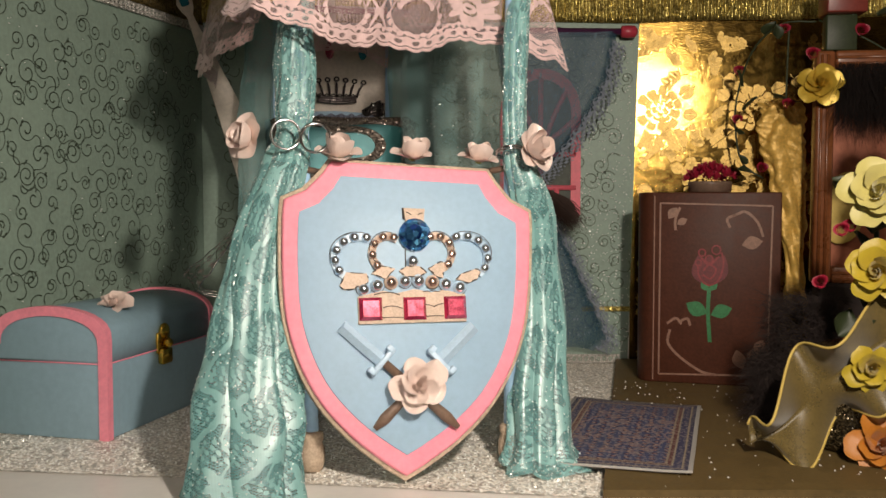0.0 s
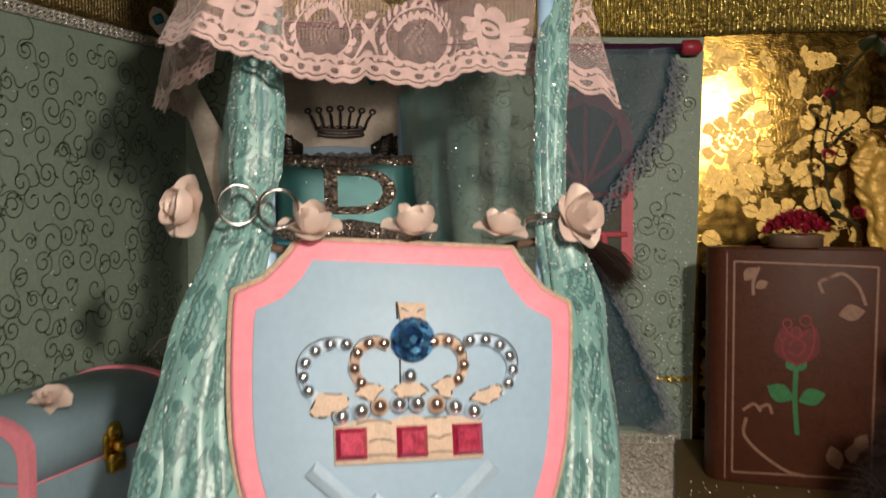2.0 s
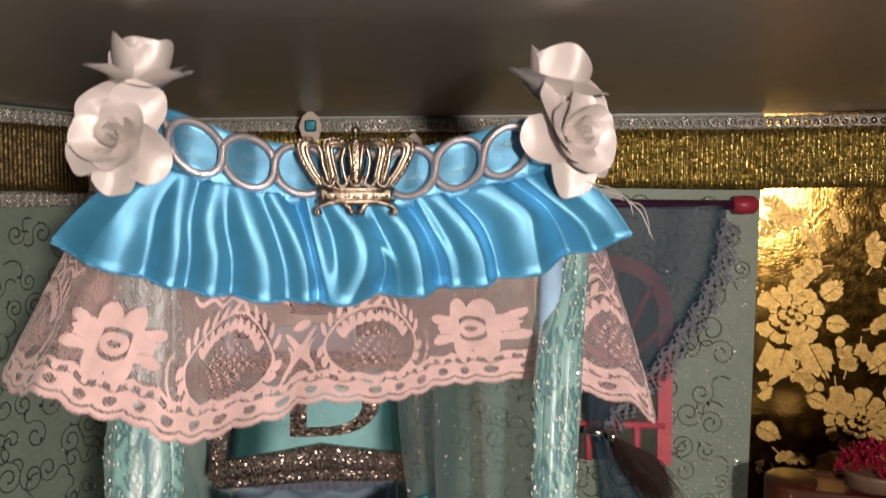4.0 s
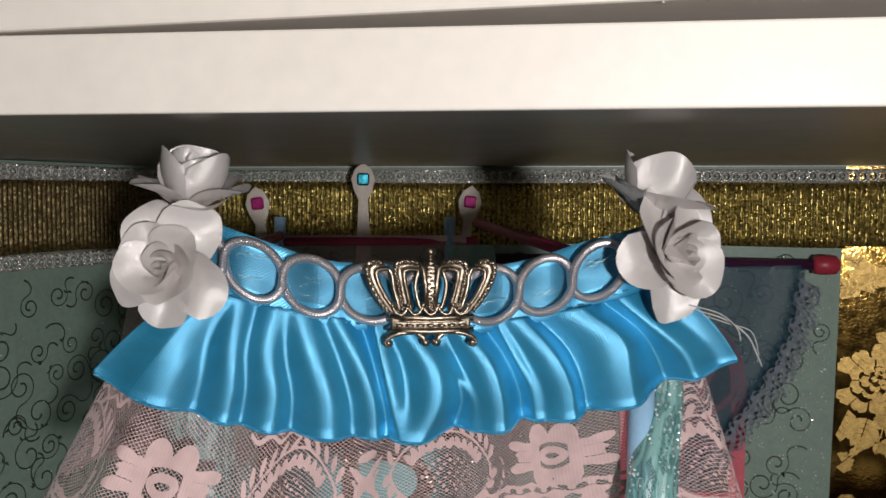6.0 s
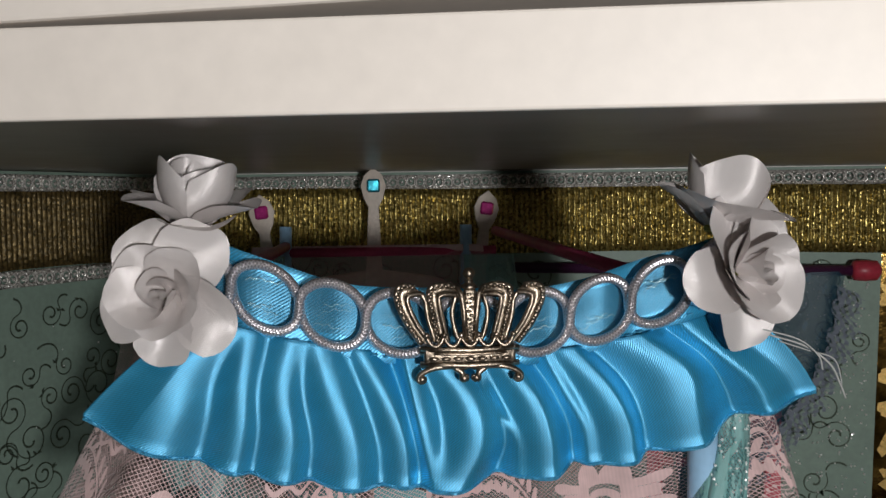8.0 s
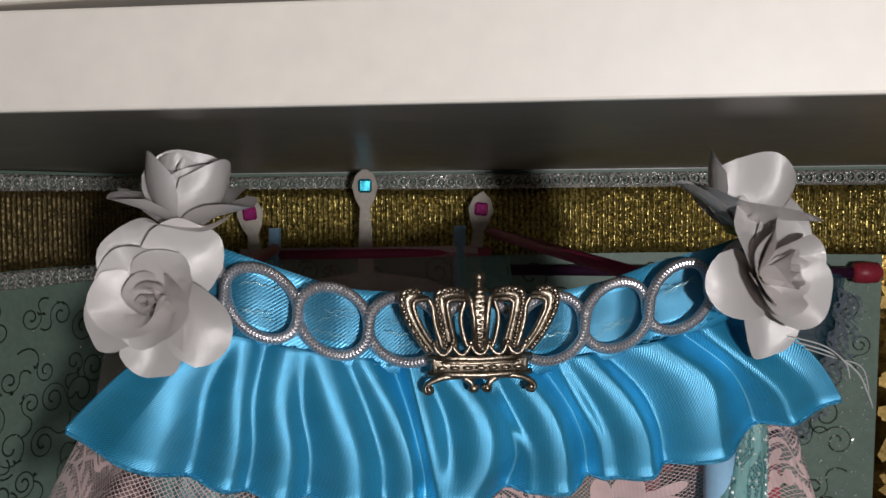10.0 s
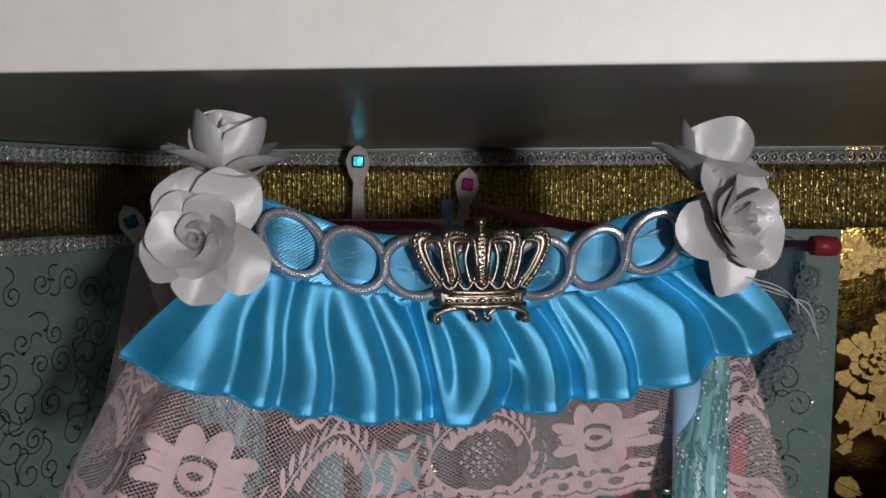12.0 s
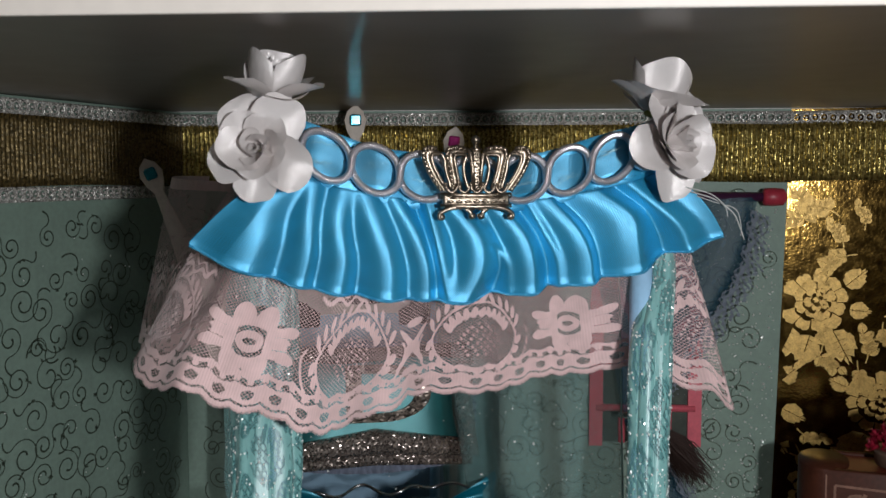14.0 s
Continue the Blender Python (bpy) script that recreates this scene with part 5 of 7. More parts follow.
def hoop(line, inner):
    """One rib of the crown: a flat curved strip with a row of beads on its outer side and a smooth lip inside."""
    def build(bm):
        a, b = spline(line, 10), spline(inner, 10)[::-1]
        bow = [-0.0006 - 0.0009 * math.sin(math.pi * k / (len(a) - 1)) for k in range(len(a))]
        rows = [[bm.verts.new((p[0], y + d, p[1])) for p, y in zip(side, bow)] for side, d in ((a, 0.0), (b, 0.0), (b, 0.0009), (a, 0.0009))]
        for r0, r1 in zip(rows, rows[1:] + rows[:1]):
            for k in range(len(a) - 1):
                bm.faces.new((r0[k], r0[k + 1], r1[k + 1], r1[k]))
        outer = [Vector((p[0], y, p[1])) for p, y in zip(a, bow)]
        tube(bm, outer, 0.00055, 8)
        tube(bm, [(p[0], y - 0.0002, p[1]) for p, y in zip(b, bow)], 0.00052, 8)
        run = 0.0
        for k in range(1, len(outer)):
            run += (outer[k] - outer[k - 1]).length
            if run > 0.00098:
                run = 0.0
                m = (Vector((b[k][0], 0, b[k][1])) - Vector((a[k][0], 0, a[k][1]))) * 0.12
                ball(bm, outer[k] + Vector((m.x, -0.0006, m.z)), 0.00050, 1)
    return build


for s in (-1, 1):
    metal("rib", hoop([(s * 0.0092, 0.0060), (s * 0.0119, 0.0099), (s * 0.0137, 0.0139), (s * 0.0138, 0.0163), (s * 0.0124, 0.0172), (s * 0.0104, 0.0169)], [(s * 0.0092, 0.0156), (s * 0.0108, 0.0155), (s * 0.0118, 0.0150), (s * 0.0116, 0.0132), (s * 0.0099, 0.0096), (s * 0.0076, 0.0062)]))
    metal("rib", hoop([(s * 0.0061, 0.0062), (s * 0.0071, 0.0115), (s * 0.0078, 0.0150), (s * 0.0073, 0.0168), (s * 0.0047, 0.0172), (s * 0.0024, 0.0166)], [(s * 0.0026, 0.0152), (s * 0.0044, 0.0154), (s * 0.0058, 0.0150), (s * 0.0058, 0.0134), (s * 0.0052, 0.0105), (s * 0.0042, 0.0064)]))
    metal("lip", lambda bm: tube(bm, [(q[0], -0.0008, q[1]) for q in spline([(s * 0.0092, 0.0156), (s * 0.0084, 0.0140), (s * 0.0080, 0.0110), (s * 0.0066, 0.0064)], 6)], 0.00048, 7))
    metal("lip", lambda bm: tube(bm, [(q[0], -0.0010, q[1]) for q in spline([(s * 0.0026, 0.0152), (s * 0.0034, 0.0120), (s * 0.0028, 0.0085), (s * 0.0020, 0.0064)], 6)], 0.00048, 7))
metal("centre_bar", lambda bm: (box(bm, -0.0011, 0.0011, -0.0016, 0.0004, 0.0060, 0.0164, 0.0004), [tube(bm, [(q * 0.0008, -0.0014, 0.0058), (q * 0.0012, -0.0018, 0.0120), (q * 0.0016, -0.0016, 0.0152), (q * 0.0026, -0.0010, 0.0168)], 0.00055, 7) for q in (-1, 1)], [ball(bm, (0.0003 * (-1) ** k, -0.0019, 0.0066 + 0.0008 * k), 0.00045, 1, (1.5, 1, 0.8)) for k in range(12)]))
metal("finial", lambda bm: (lathe(bm, [(0.0006, 0.0160), (0.0018, 0.0166), (0.0012, 0.0172), (0.0006, 0.0176), (0.0009, 0.0181)], 14), ball(bm, (0, 0, 0.0192), 0.0012, 2)), "ball finial")
metal("band", lambda bm: (box(bm, -0.0088, 0.0088, -0.0012, 0.0008, 0.0020, 0.0054, 0.0005), [tube(bm, [(-0.0094, -0.0004, z), (-0.005, -0.0014, z - 0.0001), (0, -0.0018, z - 0.0002), (0.005, -0.0014, z - 0.0001), (0.0094, -0.0004, z)], r, 9) for z, r in ((0.0021, 0.0006), (0.0050, 0.0006), (0.0042, 0.0003))], [ball(bm, (-0.0069 + 0.0023 * k, -0.0015 - 0.0003 * math.sin(math.pi * k / 6), 0.0032), 0.0006, 2, (1.6, 0.8, 0.7)) for k in range(7)]))
metal("swag", lambda bm: ([tube(bm, spline([(-0.0083 + 0.0033 * k, -0.0014, 0.0072), (-0.0075 + 0.0033 * k, -0.0016, 0.0060), (-0.0066 + 0.0033 * k, -0.0017, 0.0056), (-0.0058 + 0.0033 * k, -0.0016, 0.0060), (-0.0050 + 0.0033 * k, -0.0014, 0.0074)], 4), 0.00042, 6) for k in range(5)], [ball(bm, (-0.0083 + 0.0033 * k, -0.0016, 0.0077), 0.00065, 1) for k in range(6)]), "pointed swag edge")
for s in (-1, 1):
    metal("foot_scroll", lambda bm: (tube(bm, spline([(s * 0.0006, -0.0006, 0.0016), (s * 0.0012, -0.0010, 0.0014), (s * 0.0036, -0.0012, 0.0017), (s * 0.0066, -0.0012, 0.0015), (s * 0.0086, -0.0010, 0.0008), (s * 0.0098, -0.0008, -0.0002), (s * 0.0096, -0.0008, -0.0011), (s * 0.0088, -0.0008, -0.0010), (s * 0.0089, -0.0008, -0.0003)], 5), 0.00058, 8), ball(bm, (s * 0.0092, -0.0009, -0.0006), 0.0008, 2), tube(bm, spline([(s * 0.0030, -0.0010, 0.0014), (s * 0.0016, -0.0012, 0.0004), (s * 0.0016, -0.0010, -0.0008), (s * 0.0008, -0.0010, -0.0008), (s * 0.0008, -0.0010, 0.0)], 5), 0.0006, 8), ball(bm, (s * 0.0012, -0.0010, -0.0006), 0.0009, 2)), "scrolled foot")

rose("canopy_rose", BED @ facing((-0.0540, -0.0310, 0.2885), (-0.20, -1.0, 0.10), 10), 0.0133, paper_white, "pearl white paper rose on the canopy corner", "canopy roses", 1)
rose("canopy_rose", BED @ facing((-0.0508, -0.0260, 0.3002), (0.06, -0.12, 1.0), 50), 0.0142, paper_white, "pearl white paper rose standing above another rose", "canopy roses", 2, rings=(("outer", 5), ("middle", 3), ("inner", 2), ("heart", 1)), style="cup")
rose("canopy_rose", BED @ facing((0.0545, -0.0270, 0.2900), (0.42, -0.88, 0.10), 120), 0.0148, paper_white, "pearl white paper rose turned to the side", "canopy roses", 5)
rose("canopy_rose", BED @ facing((0.0512, -0.0250, 0.2990), (0.22, -0.10, 1.0), 200), 0.0145, paper_white, "pearl white paper rose tilted against the shelf", "canopy roses", 7, rings=(("outer", 5), ("middle", 3), ("inner", 2), ("heart", 1)), style="cup")

# roses and rings along the footboard
for k, (x, y, z, way, r) in enumerate(((-0.0770, -0.024, 0.169, (-0.75, -0.75, 0.15), 0.0110), (-0.0360, -0.030, 0.160, (-0.1, -0.35, 1), 0.0115), (-0.0010, -0.031, 0.160, (0.1, -0.4, 1), 0.0105), (0.0330, -0.028, 0.159, (0.1, -0.3, 1), 0.0100), (0.0590, -0.030, 0.165, (0.45, -0.85, 0.25), 0.0120))):
    rose("footboard_rose", BED @ facing((x, y, z), way, 40 * k), 1.06 * r, paper_blush, "blush pearl paper rose on the bed's foot rail", "footboard roses", 11 + k, rings=(("outer", 5), ("middle", 3), ("inner", 2), ("heart", 1)), style="cup")
rail = thing("ring_garland", BED, "silver wire rings on a thin rail at the bed foot", "garland")
for x, y, z, r, turn in ((-0.0610, -0.034, 0.1705, 0.0068, 0), (-0.0475, -0.035, 0.1690, 0.0068, 12), (0.0490, -0.028, 0.1635, 0.0065, 70)):
    pts = [(r * math.cos(a), 0, r * math.sin(a)) for a in [6.2832 * j / 28 for j in range(28)]]
    for dy in (0.0, 0.0013):
        bm = bmesh.new()
        tube(bm, [(p[0], dy, p[2]) for p in pts], 0.0006, 8, cyclic=True)
        part("ring", bm, silver, rail, "shiny silver ring", m=pose(x, y, z, turn, 0, 8))
bm = bmesh.new()
tube(bm, [(-0.066, -0.016, 0.158), (-0.03, -0.018, 0.151), (0.02, -0.018, 0.151), (0.060, -0.016, 0.158)], 0.0016, 8)
part("foot_rail", bm, grip_brown, rail, "thin dark rail")

# ---- lace of the canopy ----
def lace_field(u, v, height):
    """The woven pattern: above zero where the cloth is solid; u along, v up from the lower edge, in metres."""
    P = 0.104
    q = np.mod(u, P)
    f = np.full(u.shape, -0.3)

    def put(shape):
        np.maximum(f, shape, out=f)

    def cut(shape):
        np.minimum(f, -shape, out=f)

    def leaf(x, z, tilt, length, width):
        put(1 - np.hypot((x * math.cos(tilt) + z * math.sin(tilt)) / length, (-x * math.sin(tilt) + z * math.cos(tilt)) / width))

    # flower with an eye of slits, lobed above and below, small pointed leaves at its sides
    for c in (0.0, P):
        x, z = q - c, v - 0.0180
        for a, d in ((58, 0.0050), (122, 0.0050), (238, 0.0048), (302, 0.0048), (0, 0.0060), (180, 0.0060)):
            leaf(x - d * 1.2 * math.cos(math.radians(a)), z - d * math.sin(math.radians(a)), math.radians(a), 0.0036, 0.0033)
        put((0.0052 - np.hypot(x / 1.45, z)) / 0.002)
        put(np.where(np.abs(z) < 0.0030, (0.0108 - np.abs(x) + 0.0010 * np.sin(z * 3300)) / 0.002, -0.3))
        for s in (-1, 1):
            for dx, dz, tilt in ((0.0100, 0.0024, 0.20), (0.0100, -0.0026, -0.18)):
                leaf(s * x - dx, z - dz, tilt, 0.0034, 0.0013)
        ring = np.abs(np.hypot(x / 1.7, z) - 0.0028)
        cut(np.where(np.abs(x) < 0.0042, (0.00050 - ring) / 0.001, -1.0))
        cut((0.0007 - np.hypot(x / 2.8, z)) / 0.001)
        for s in (-1, 1):
            cut(np.where(np.abs(s * x - 0.0092) < 0.0024, (0.00013 - np.abs(np.abs(z) - 0.0013)) / 0.001, -1.0))
    # fan medallions: an oval thread round open net, a jagged wreath inside its top and garlands below it
    for c in (0.0325, 0.0715):
        x, z = q - c, v - 0.0165
        r, a = np.hypot(x * (1 + 28 * np.maximum(z, 0)) / 1.45, z * 0.92), np.arctan2(z, x / 1.35)
        put((0.00024 - np.abs(r - 0.0088)) / 0.001)
        put(np.where(z < 0.002, (0.00022 - np.abs(r - 0.0118)) / 0.001, -0.3))
        for k in range(11):
            t = math.radians(20 + 140 * k / 10)
            leaf(x - 1.35 * 0.0069 * math.cos(t), z - 0.0069 * math.sin(t), t + (0.5 if k < 5 else -0.5), 0.0016, 0.0008)
            leaf(x - 1.35 * 0.0104 * math.cos(t), z - 0.0104 * math.sin(t), t + (0.9 if k < 5 else -0.9), 0.0019, 0.0006)
        put(np.where((a > 0.30) & (a < 2.84), (0.00050 - np.abs(r - 0.0062)) / 0.001, -0.3))
        for k in range(11):
            t = math.radians(190 + 160 * k / 10)
            leaf(x - 1.35 * 0.0103 * math.cos(t), z - 0.0103 * math.sin(t), t + 1.2, 0.0015, 0.0008)
        core = np.hypot(x / 1.3, z + 0.001)
        put(np.where(core < 0.0050, np.sin(x * 2600 + 2 * np.sin(z * 700)) * np.sin(z * 2900) - 0.55, -0.3))
        # drawn threads above the medallion
        for lift, drop, thick_ in ((0.0125, 0.00, 0.00045), (0.0150, 0.3, 0.00025), (0.0178, 0.15, 0.00040), (0.0215, 0.05, 0.00022)):
            put(np.where(np.abs(x) < 0.0150, (thick_ - np.abs(z - lift + drop * np.abs(x) * 0.6 + 0.0007 * np.sin(x * 900))) / 0.001, -0.3))
    # crossing sprig between the fans
    x, z = q - 0.052, v - 0.0165
    for t in (0.85, -0.85):
        leaf(x, z, t, 0.0068, 0.0008)
    leaf(x, z, 0.0, 0.0024, 0.0014)
    for s in (-1, 1):
        leaf(x, z - s * 0.0060, 0.0, 0.0026, 0.0011)
    # border: a scalloped thread, a band of oval openings and a thin thread above it
    S = P / 14
    reach = np.clip(np.minimum(np.abs(q - 0.0325), np.abs(q - 0.0715)) / 0.0195, 0, 1)
    wave = 0.0030 * reach ** 2 + 0.0009 * (1 - np.abs(np.sin(np.pi * q / S)))
    hem = v - wave
    cell = np.mod(q, S) - S / 2
    hole = 1 - np.hypot(cell / 0.0017, (hem - 0.0040) / 0.0010)
    band = np.minimum((0.0019 - np.abs(hem - 0.0040)) / 0.001, -hole / 0.3)
    f = np.where(hem < 0.0064, -0.3, f)
    put(np.where(band > 0, band, -0.3))
    put((0.0007 - np.abs(hem - 0.0009)) / 0.0006)
    put((0.0004 - np.abs(hem - 0.0076)) / 0.0006)
    put(np.where((hem > 0.0062) & (hem < 0.0078), np.cos(2 * np.pi * q / S * 2) - 0.2, -0.3))
    f = np.where(v > height - 0.0035, np.maximum(f, 0.3), f)
    picot = wave + 0.0005 * np.abs(np.sin(np.pi * q / 0.0014))
    return np.where(v < picot, -1.5, f)


def teal_field(u, v, height, seed=3):
    """Columns of eyed flowers joined by leafy vines, with lozenges of open net between."""
    f = np.full(u.shape, -0.3)
    U = u.max()
    PU, PV = U / max(1, round(U / 0.0240)), 0.0290
    for col in (0, 1):
        x = np.mod(u + col * PU / 2, PU) - PU / 2
        row = np.floor((v + col * PV / 2 + 0.003 * seed) / PV)
        z = np.mod(v + col * PV / 2 + 0.003 * seed, PV) - PV / 2
        x = x + 0.0012 * np.sin(5.1 * row + seed) + 0.0003 * np.sin(900 * v)
        r, a = np.hypot(x, z), np.arctan2(z, x)
        bloom = (0.0054 + 0.0008 * np.cos(6 * a + row) - r) / 0.002
        bloom = np.minimum(bloom, np.where((np.abs(r - 0.0024) < 0.00055) & (np.cos(3 * a) > -0.6), -0.2, 1))
        bloom = np.where((r < 0.0007), -0.2, bloom)
        f = np.maximum(f, bloom)
        for s in (-1, 1):
            for t in (0.9, -0.9):
                xx, zz = x - s * 0.0044, z - 0.0062 * t
                xr, zr = xx * math.cos(s * t) + zz * math.sin(s * t), -xx * math.sin(s * t) + zz * math.cos(s * t)
                f = np.maximum(f, 1 - np.hypot(xr / 0.0034, zr / 0.0013))
        f = np.maximum(f, (0.0004 - np.abs(x - 0.0016 * np.sin(v * 2 * np.pi / PV * 2))) / 0.001)
        f = np.maximum(f, np.where(np.abs(z) > 0.0095, np.sin(x * 1900 + 2 * np.sin(z * 500)) * np.sin(z * 1500) - 0.25, -0.3))
    f = np.where((u < 0.0016) | (u > U - 0.0016), 0.4, f)
    return np.clip(f, -0.3, 1.0)


def woven(name, place, nu, nv, length, height, material, field, m=None, label="", category="", group="", parent=None):
    """A cloth on a grid with its pattern as the attribute 'motif'; v = 0 is its upper edge."""
    us, vs = np.meshgrid(np.linspace(0, 1, nu + 1), np.linspace(0, 1, nv + 1), indexing="ij")
    run = us * length if isinstance(length, float) else np.repeat(np.asarray(length)[:, None], nv + 1, axis=1)
    co = np.array([place(a, b) for a, b in zip(us.ravel(), vs.ravel())], dtype=np.float32)
    idx = np.arange((nu + 1) * (nv + 1)).reshape(nu + 1, nv + 1)
    faces = np.stack([idx[:-1, :-1], idx[1:, :-1], idx[1:, 1:], idx[:-1, 1:]], -1).reshape(-1, 4)
    me = bpy.data.meshes.new(name)
    me.from_pydata(co.tolist(), [], faces.tolist())
    at = me.attributes.new("motif", "FLOAT", "POINT")
    at.data.foreach_set("value", field(run, (1 - vs) * height, height).ravel().astype(np.float32))
    uv = me.uv_layers.new(name="UVMap")
    flat = np.stack([run.ravel(), (1 - vs.ravel()) * height], -1)[faces.ravel()]
    uv.data.foreach_set("uv", flat.ravel().astype(np.float32))
    me.polygons.foreach_set("use_smooth", [True] * len(me.polygons))
    me.materials.append(material)
    me.update()
    ob = new(name, me)
    if m is not None:
        ob.matrix_basis = m
    if parent:
        ob.parent = parent
    return tagged(ob, label, category, group)


# plan of the front lace: x, y, lower z, upper z
FRONT_LACE = spline([(-0.072, 0.050, 0.232, 0.276), (-0.085, 0.022, 0.232, 0.272), (-0.0905, -0.004, 0.229, 0.266), (-0.082, -0.024, 0.2255, 0.265), (-0.072, -0.031, 0.2225, 0.264), (-0.058, -0.033, 0.2165, 0.262), (-0.040, -0.029, 0.2145, 0.261), (-0.026, -0.015, 0.2135, 0.260), (-0.012, -0.003, 0.2145, 0.260), (0.010, 0.002, 0.2165, 0.260), (0.035, 0.000, 0.2175, 0.260), (0.056, 0.004, 0.2185, 0.262), (0.072, 0.004, 0.2155, 0.264), (0.084, -0.001, 0.2120, 0.266), (0.0905, 0.002, 0.2080, 0.266), (0.094, 0.012, 0.2120, 0.268)], 8)


def front_lace(u, v):
    x, y, z0, z1 = along(FRONT_LACE, u)
    top = np.array([x * 0.66 + 0.0010, -0.021 + 0.012 * abs(x) / 0.09 + 0.018 * max(0.0, y) / 0.05, z1 + 0.016])
    b = v ** 0.85
    xx, yy = top[0] + (x - top[0]) * b, top[1] + (y - top[1]) * b
    yy += 0.0016 * b * math.sin(u * 46) + 0.0007 * math.sin(u * 90 + 3 * v)
    return (xx, yy, top[2] + (z0 - top[2]) * v + 0.0008 * math.sin(u * 60))


def arc_lengths(place, v, n=680):
    """Metres along a cloth's run for even steps of u."""
    pts = np.array([place(k / n, v) for k in range(n + 1)])
    return np.r_[0.0, np.cumsum(np.linalg.norm(np.diff(pts, axis=0), axis=1))]


# the gathers shift the weave's repeat along the valance: metres along the hem, metres in the pattern
RUN = arc_lengths(front_lace, 0.85)
WEAVE = np.interp(RUN, (0.0, 0.0198, 0.0947, 0.1269, 0.1770, 0.2047, 0.2564, 0.2744), (-0.090, -0.0715, 0.0, 0.0325, 0.0715, 0.104, 0.1365, 0.150)) + 0.208
valance = woven("lace_valance", front_lace, 680, 150, WEAVE, 0.052, pink_lace, lace_field, BED, "pink floral lace valance hanging from the bed canopy", "lace", "canopy lace")
bm = bmesh.new()
hem_line = [0.0005 + 0.0030 * min(1.0, min(abs(q - 0.0325), abs(q - 0.0715)) / 0.0195) ** 2 + 0.0009 * (1 - abs(math.sin(math.pi * q / (0.104 / 14)))) for q in np.mod(WEAVE, 0.104)]
tube(bm, [front_lace(k / 680, 1 - hem_line[k] / 0.052) for k in range(681)], 0.0004, 5)
part("scalloped_edge", bm, pink_lace, valance, "corded scalloped edge")


def side_lace(pts, wob):
    def place(u, v):
        x, y, z0, z1 = along(pts, u)
        return (x * (0.88 + 0.12 * v) + wob * v * math.sin(u * 22), y + wob * v * math.cos(u * 26), z1 + (z0 - z1) * v + 0.002 * math.sin(u * 9) * v)
    return place


woven("lace_valance", side_lace(spline([(-0.074, 0.045, 0.224, 0.280), (-0.098, 0.08, 0.215, 0.281), (-0.105, 0.13, 0.217, 0.282), (-0.096, 0.20, 0.216, 0.282)], 8), 0.003), 260, 60, 0.19, 0.058, pink_lace, lambda u, v, h: lace_field(u, v, h), BED, "pink floral lace valance along the canopy side", "lace", "canopy lace")
woven("lace_valance", side_lace(spline([(-0.075, 0.222, 0.222, 0.284), (-0.035, 0.226, 0.248, 0.284), (0.012, 0.224, 0.248, 0.284), (0.045, 0.222, 0.222, 0.284)], 8), 0.002), 240, 60, 0.15, 0.058, pink_lace, lambda u, v, h: lace_field(u + 0.02, v, h), BED, "pink floral lace valance at the canopy back", "lace", "canopy lace")

# ---- teal lace curtains ----
def tube_curtain(rows, ripples, twist=0.0, seed=1):
    """Gathered cloth round a post; rows from the top: z, centre x, centre y, half width, half depth, ripple."""
    rows = spline(rows, 8)

    def place(u, v):
        z, cx, cy, w, d, rip = along(rows, v)
        a = 2 * math.pi * u + twist * v
        bulge = 0.07 * math.sin(23 * v + seed + 2 * math.sin(a)) + 0.05 * math.sin(51 * v + 2 * a + seed)
        # soft rolls with sharp creases between them, that drift and merge on the way down
        roll = abs(math.sin(0.5 * ripples * a + 1.6 * math.sin(2.6 * v + seed) + 0.5 * math.sin(2 * a + seed)))
        k = 1 + bulge * min(1.0, 6 * rip) + rip * (1.20 * roll ** 0.7 - 0.85 + 0.07 * math.sin(2.3 * ripples * a + 5 * v + 3 * math.sin(4 * v)) + 0.20 * math.sin(17 * v + 3 * a) * math.sin(9 * a + seed))
        return (cx + w * k * math.cos(a), cy + d * k * math.sin(a), z + 0.0015 * math.sin(5 * a) * v)
    return place


LEFT_ROWS = [(0.278, -0.054, -0.002, 0.0075, 0.006, 0.10), (0.240, -0.0535, -0.004, 0.0085, 0.007, 0.12), (0.217, -0.0545, -0.006, 0.0092, 0.008, 0.13), (0.190, -0.0550, -0.010, 0.0092, 0.008, 0.14), (0.172, -0.0570, -0.016, 0.0080, 0.007, 0.16), (0.155, -0.0615, -0.024, 0.0105, 0.009, 0.17), (0.115, -0.0740, -0.028, 0.0140, 0.011, 0.17), (0.080, -0.0775, -0.040, 0.0190, 0.012, 0.17), (0.045, -0.0795, -0.052, 0.0235, 0.014, 0.16), (0.0112, -0.0819, -0.064, 0.0270, 0.015, 0.16)]
RIGHT_ROWS = [(0.278, 0.0645, 0.003, 0.0050, 0.005, 0.08), (0.254, 0.0635, -0.003, 0.0048, 0.005, 0.10), (0.232, 0.0580, -0.011, 0.0060, 0.0055, 0.10), (0.200, 0.0552, -0.0165, 0.0064, 0.0058, 0.10), (0.172, 0.0540, -0.021, 0.0062, 0.006, 0.12), (0.158, 0.0560, -0.022, 0.0075, 0.007, 0.14), (0.140, 0.0620, -0.022, 0.0110, 0.008, 0.15), (0.110, 0.0660, -0.020, 0.0120, 0.009, 0.15), (0.074, 0.0650, -0.027, 0.0128, 0.010, 0.17), (0.042, 0.0610, -0.038, 0.0148, 0.011, 0.20), (0.0185, 0.0590, -0.050, 0.0178, 0.012, 0.24), (0.0112, 0.0610, -0.054, 0.0225, 0.014, 0.28)]
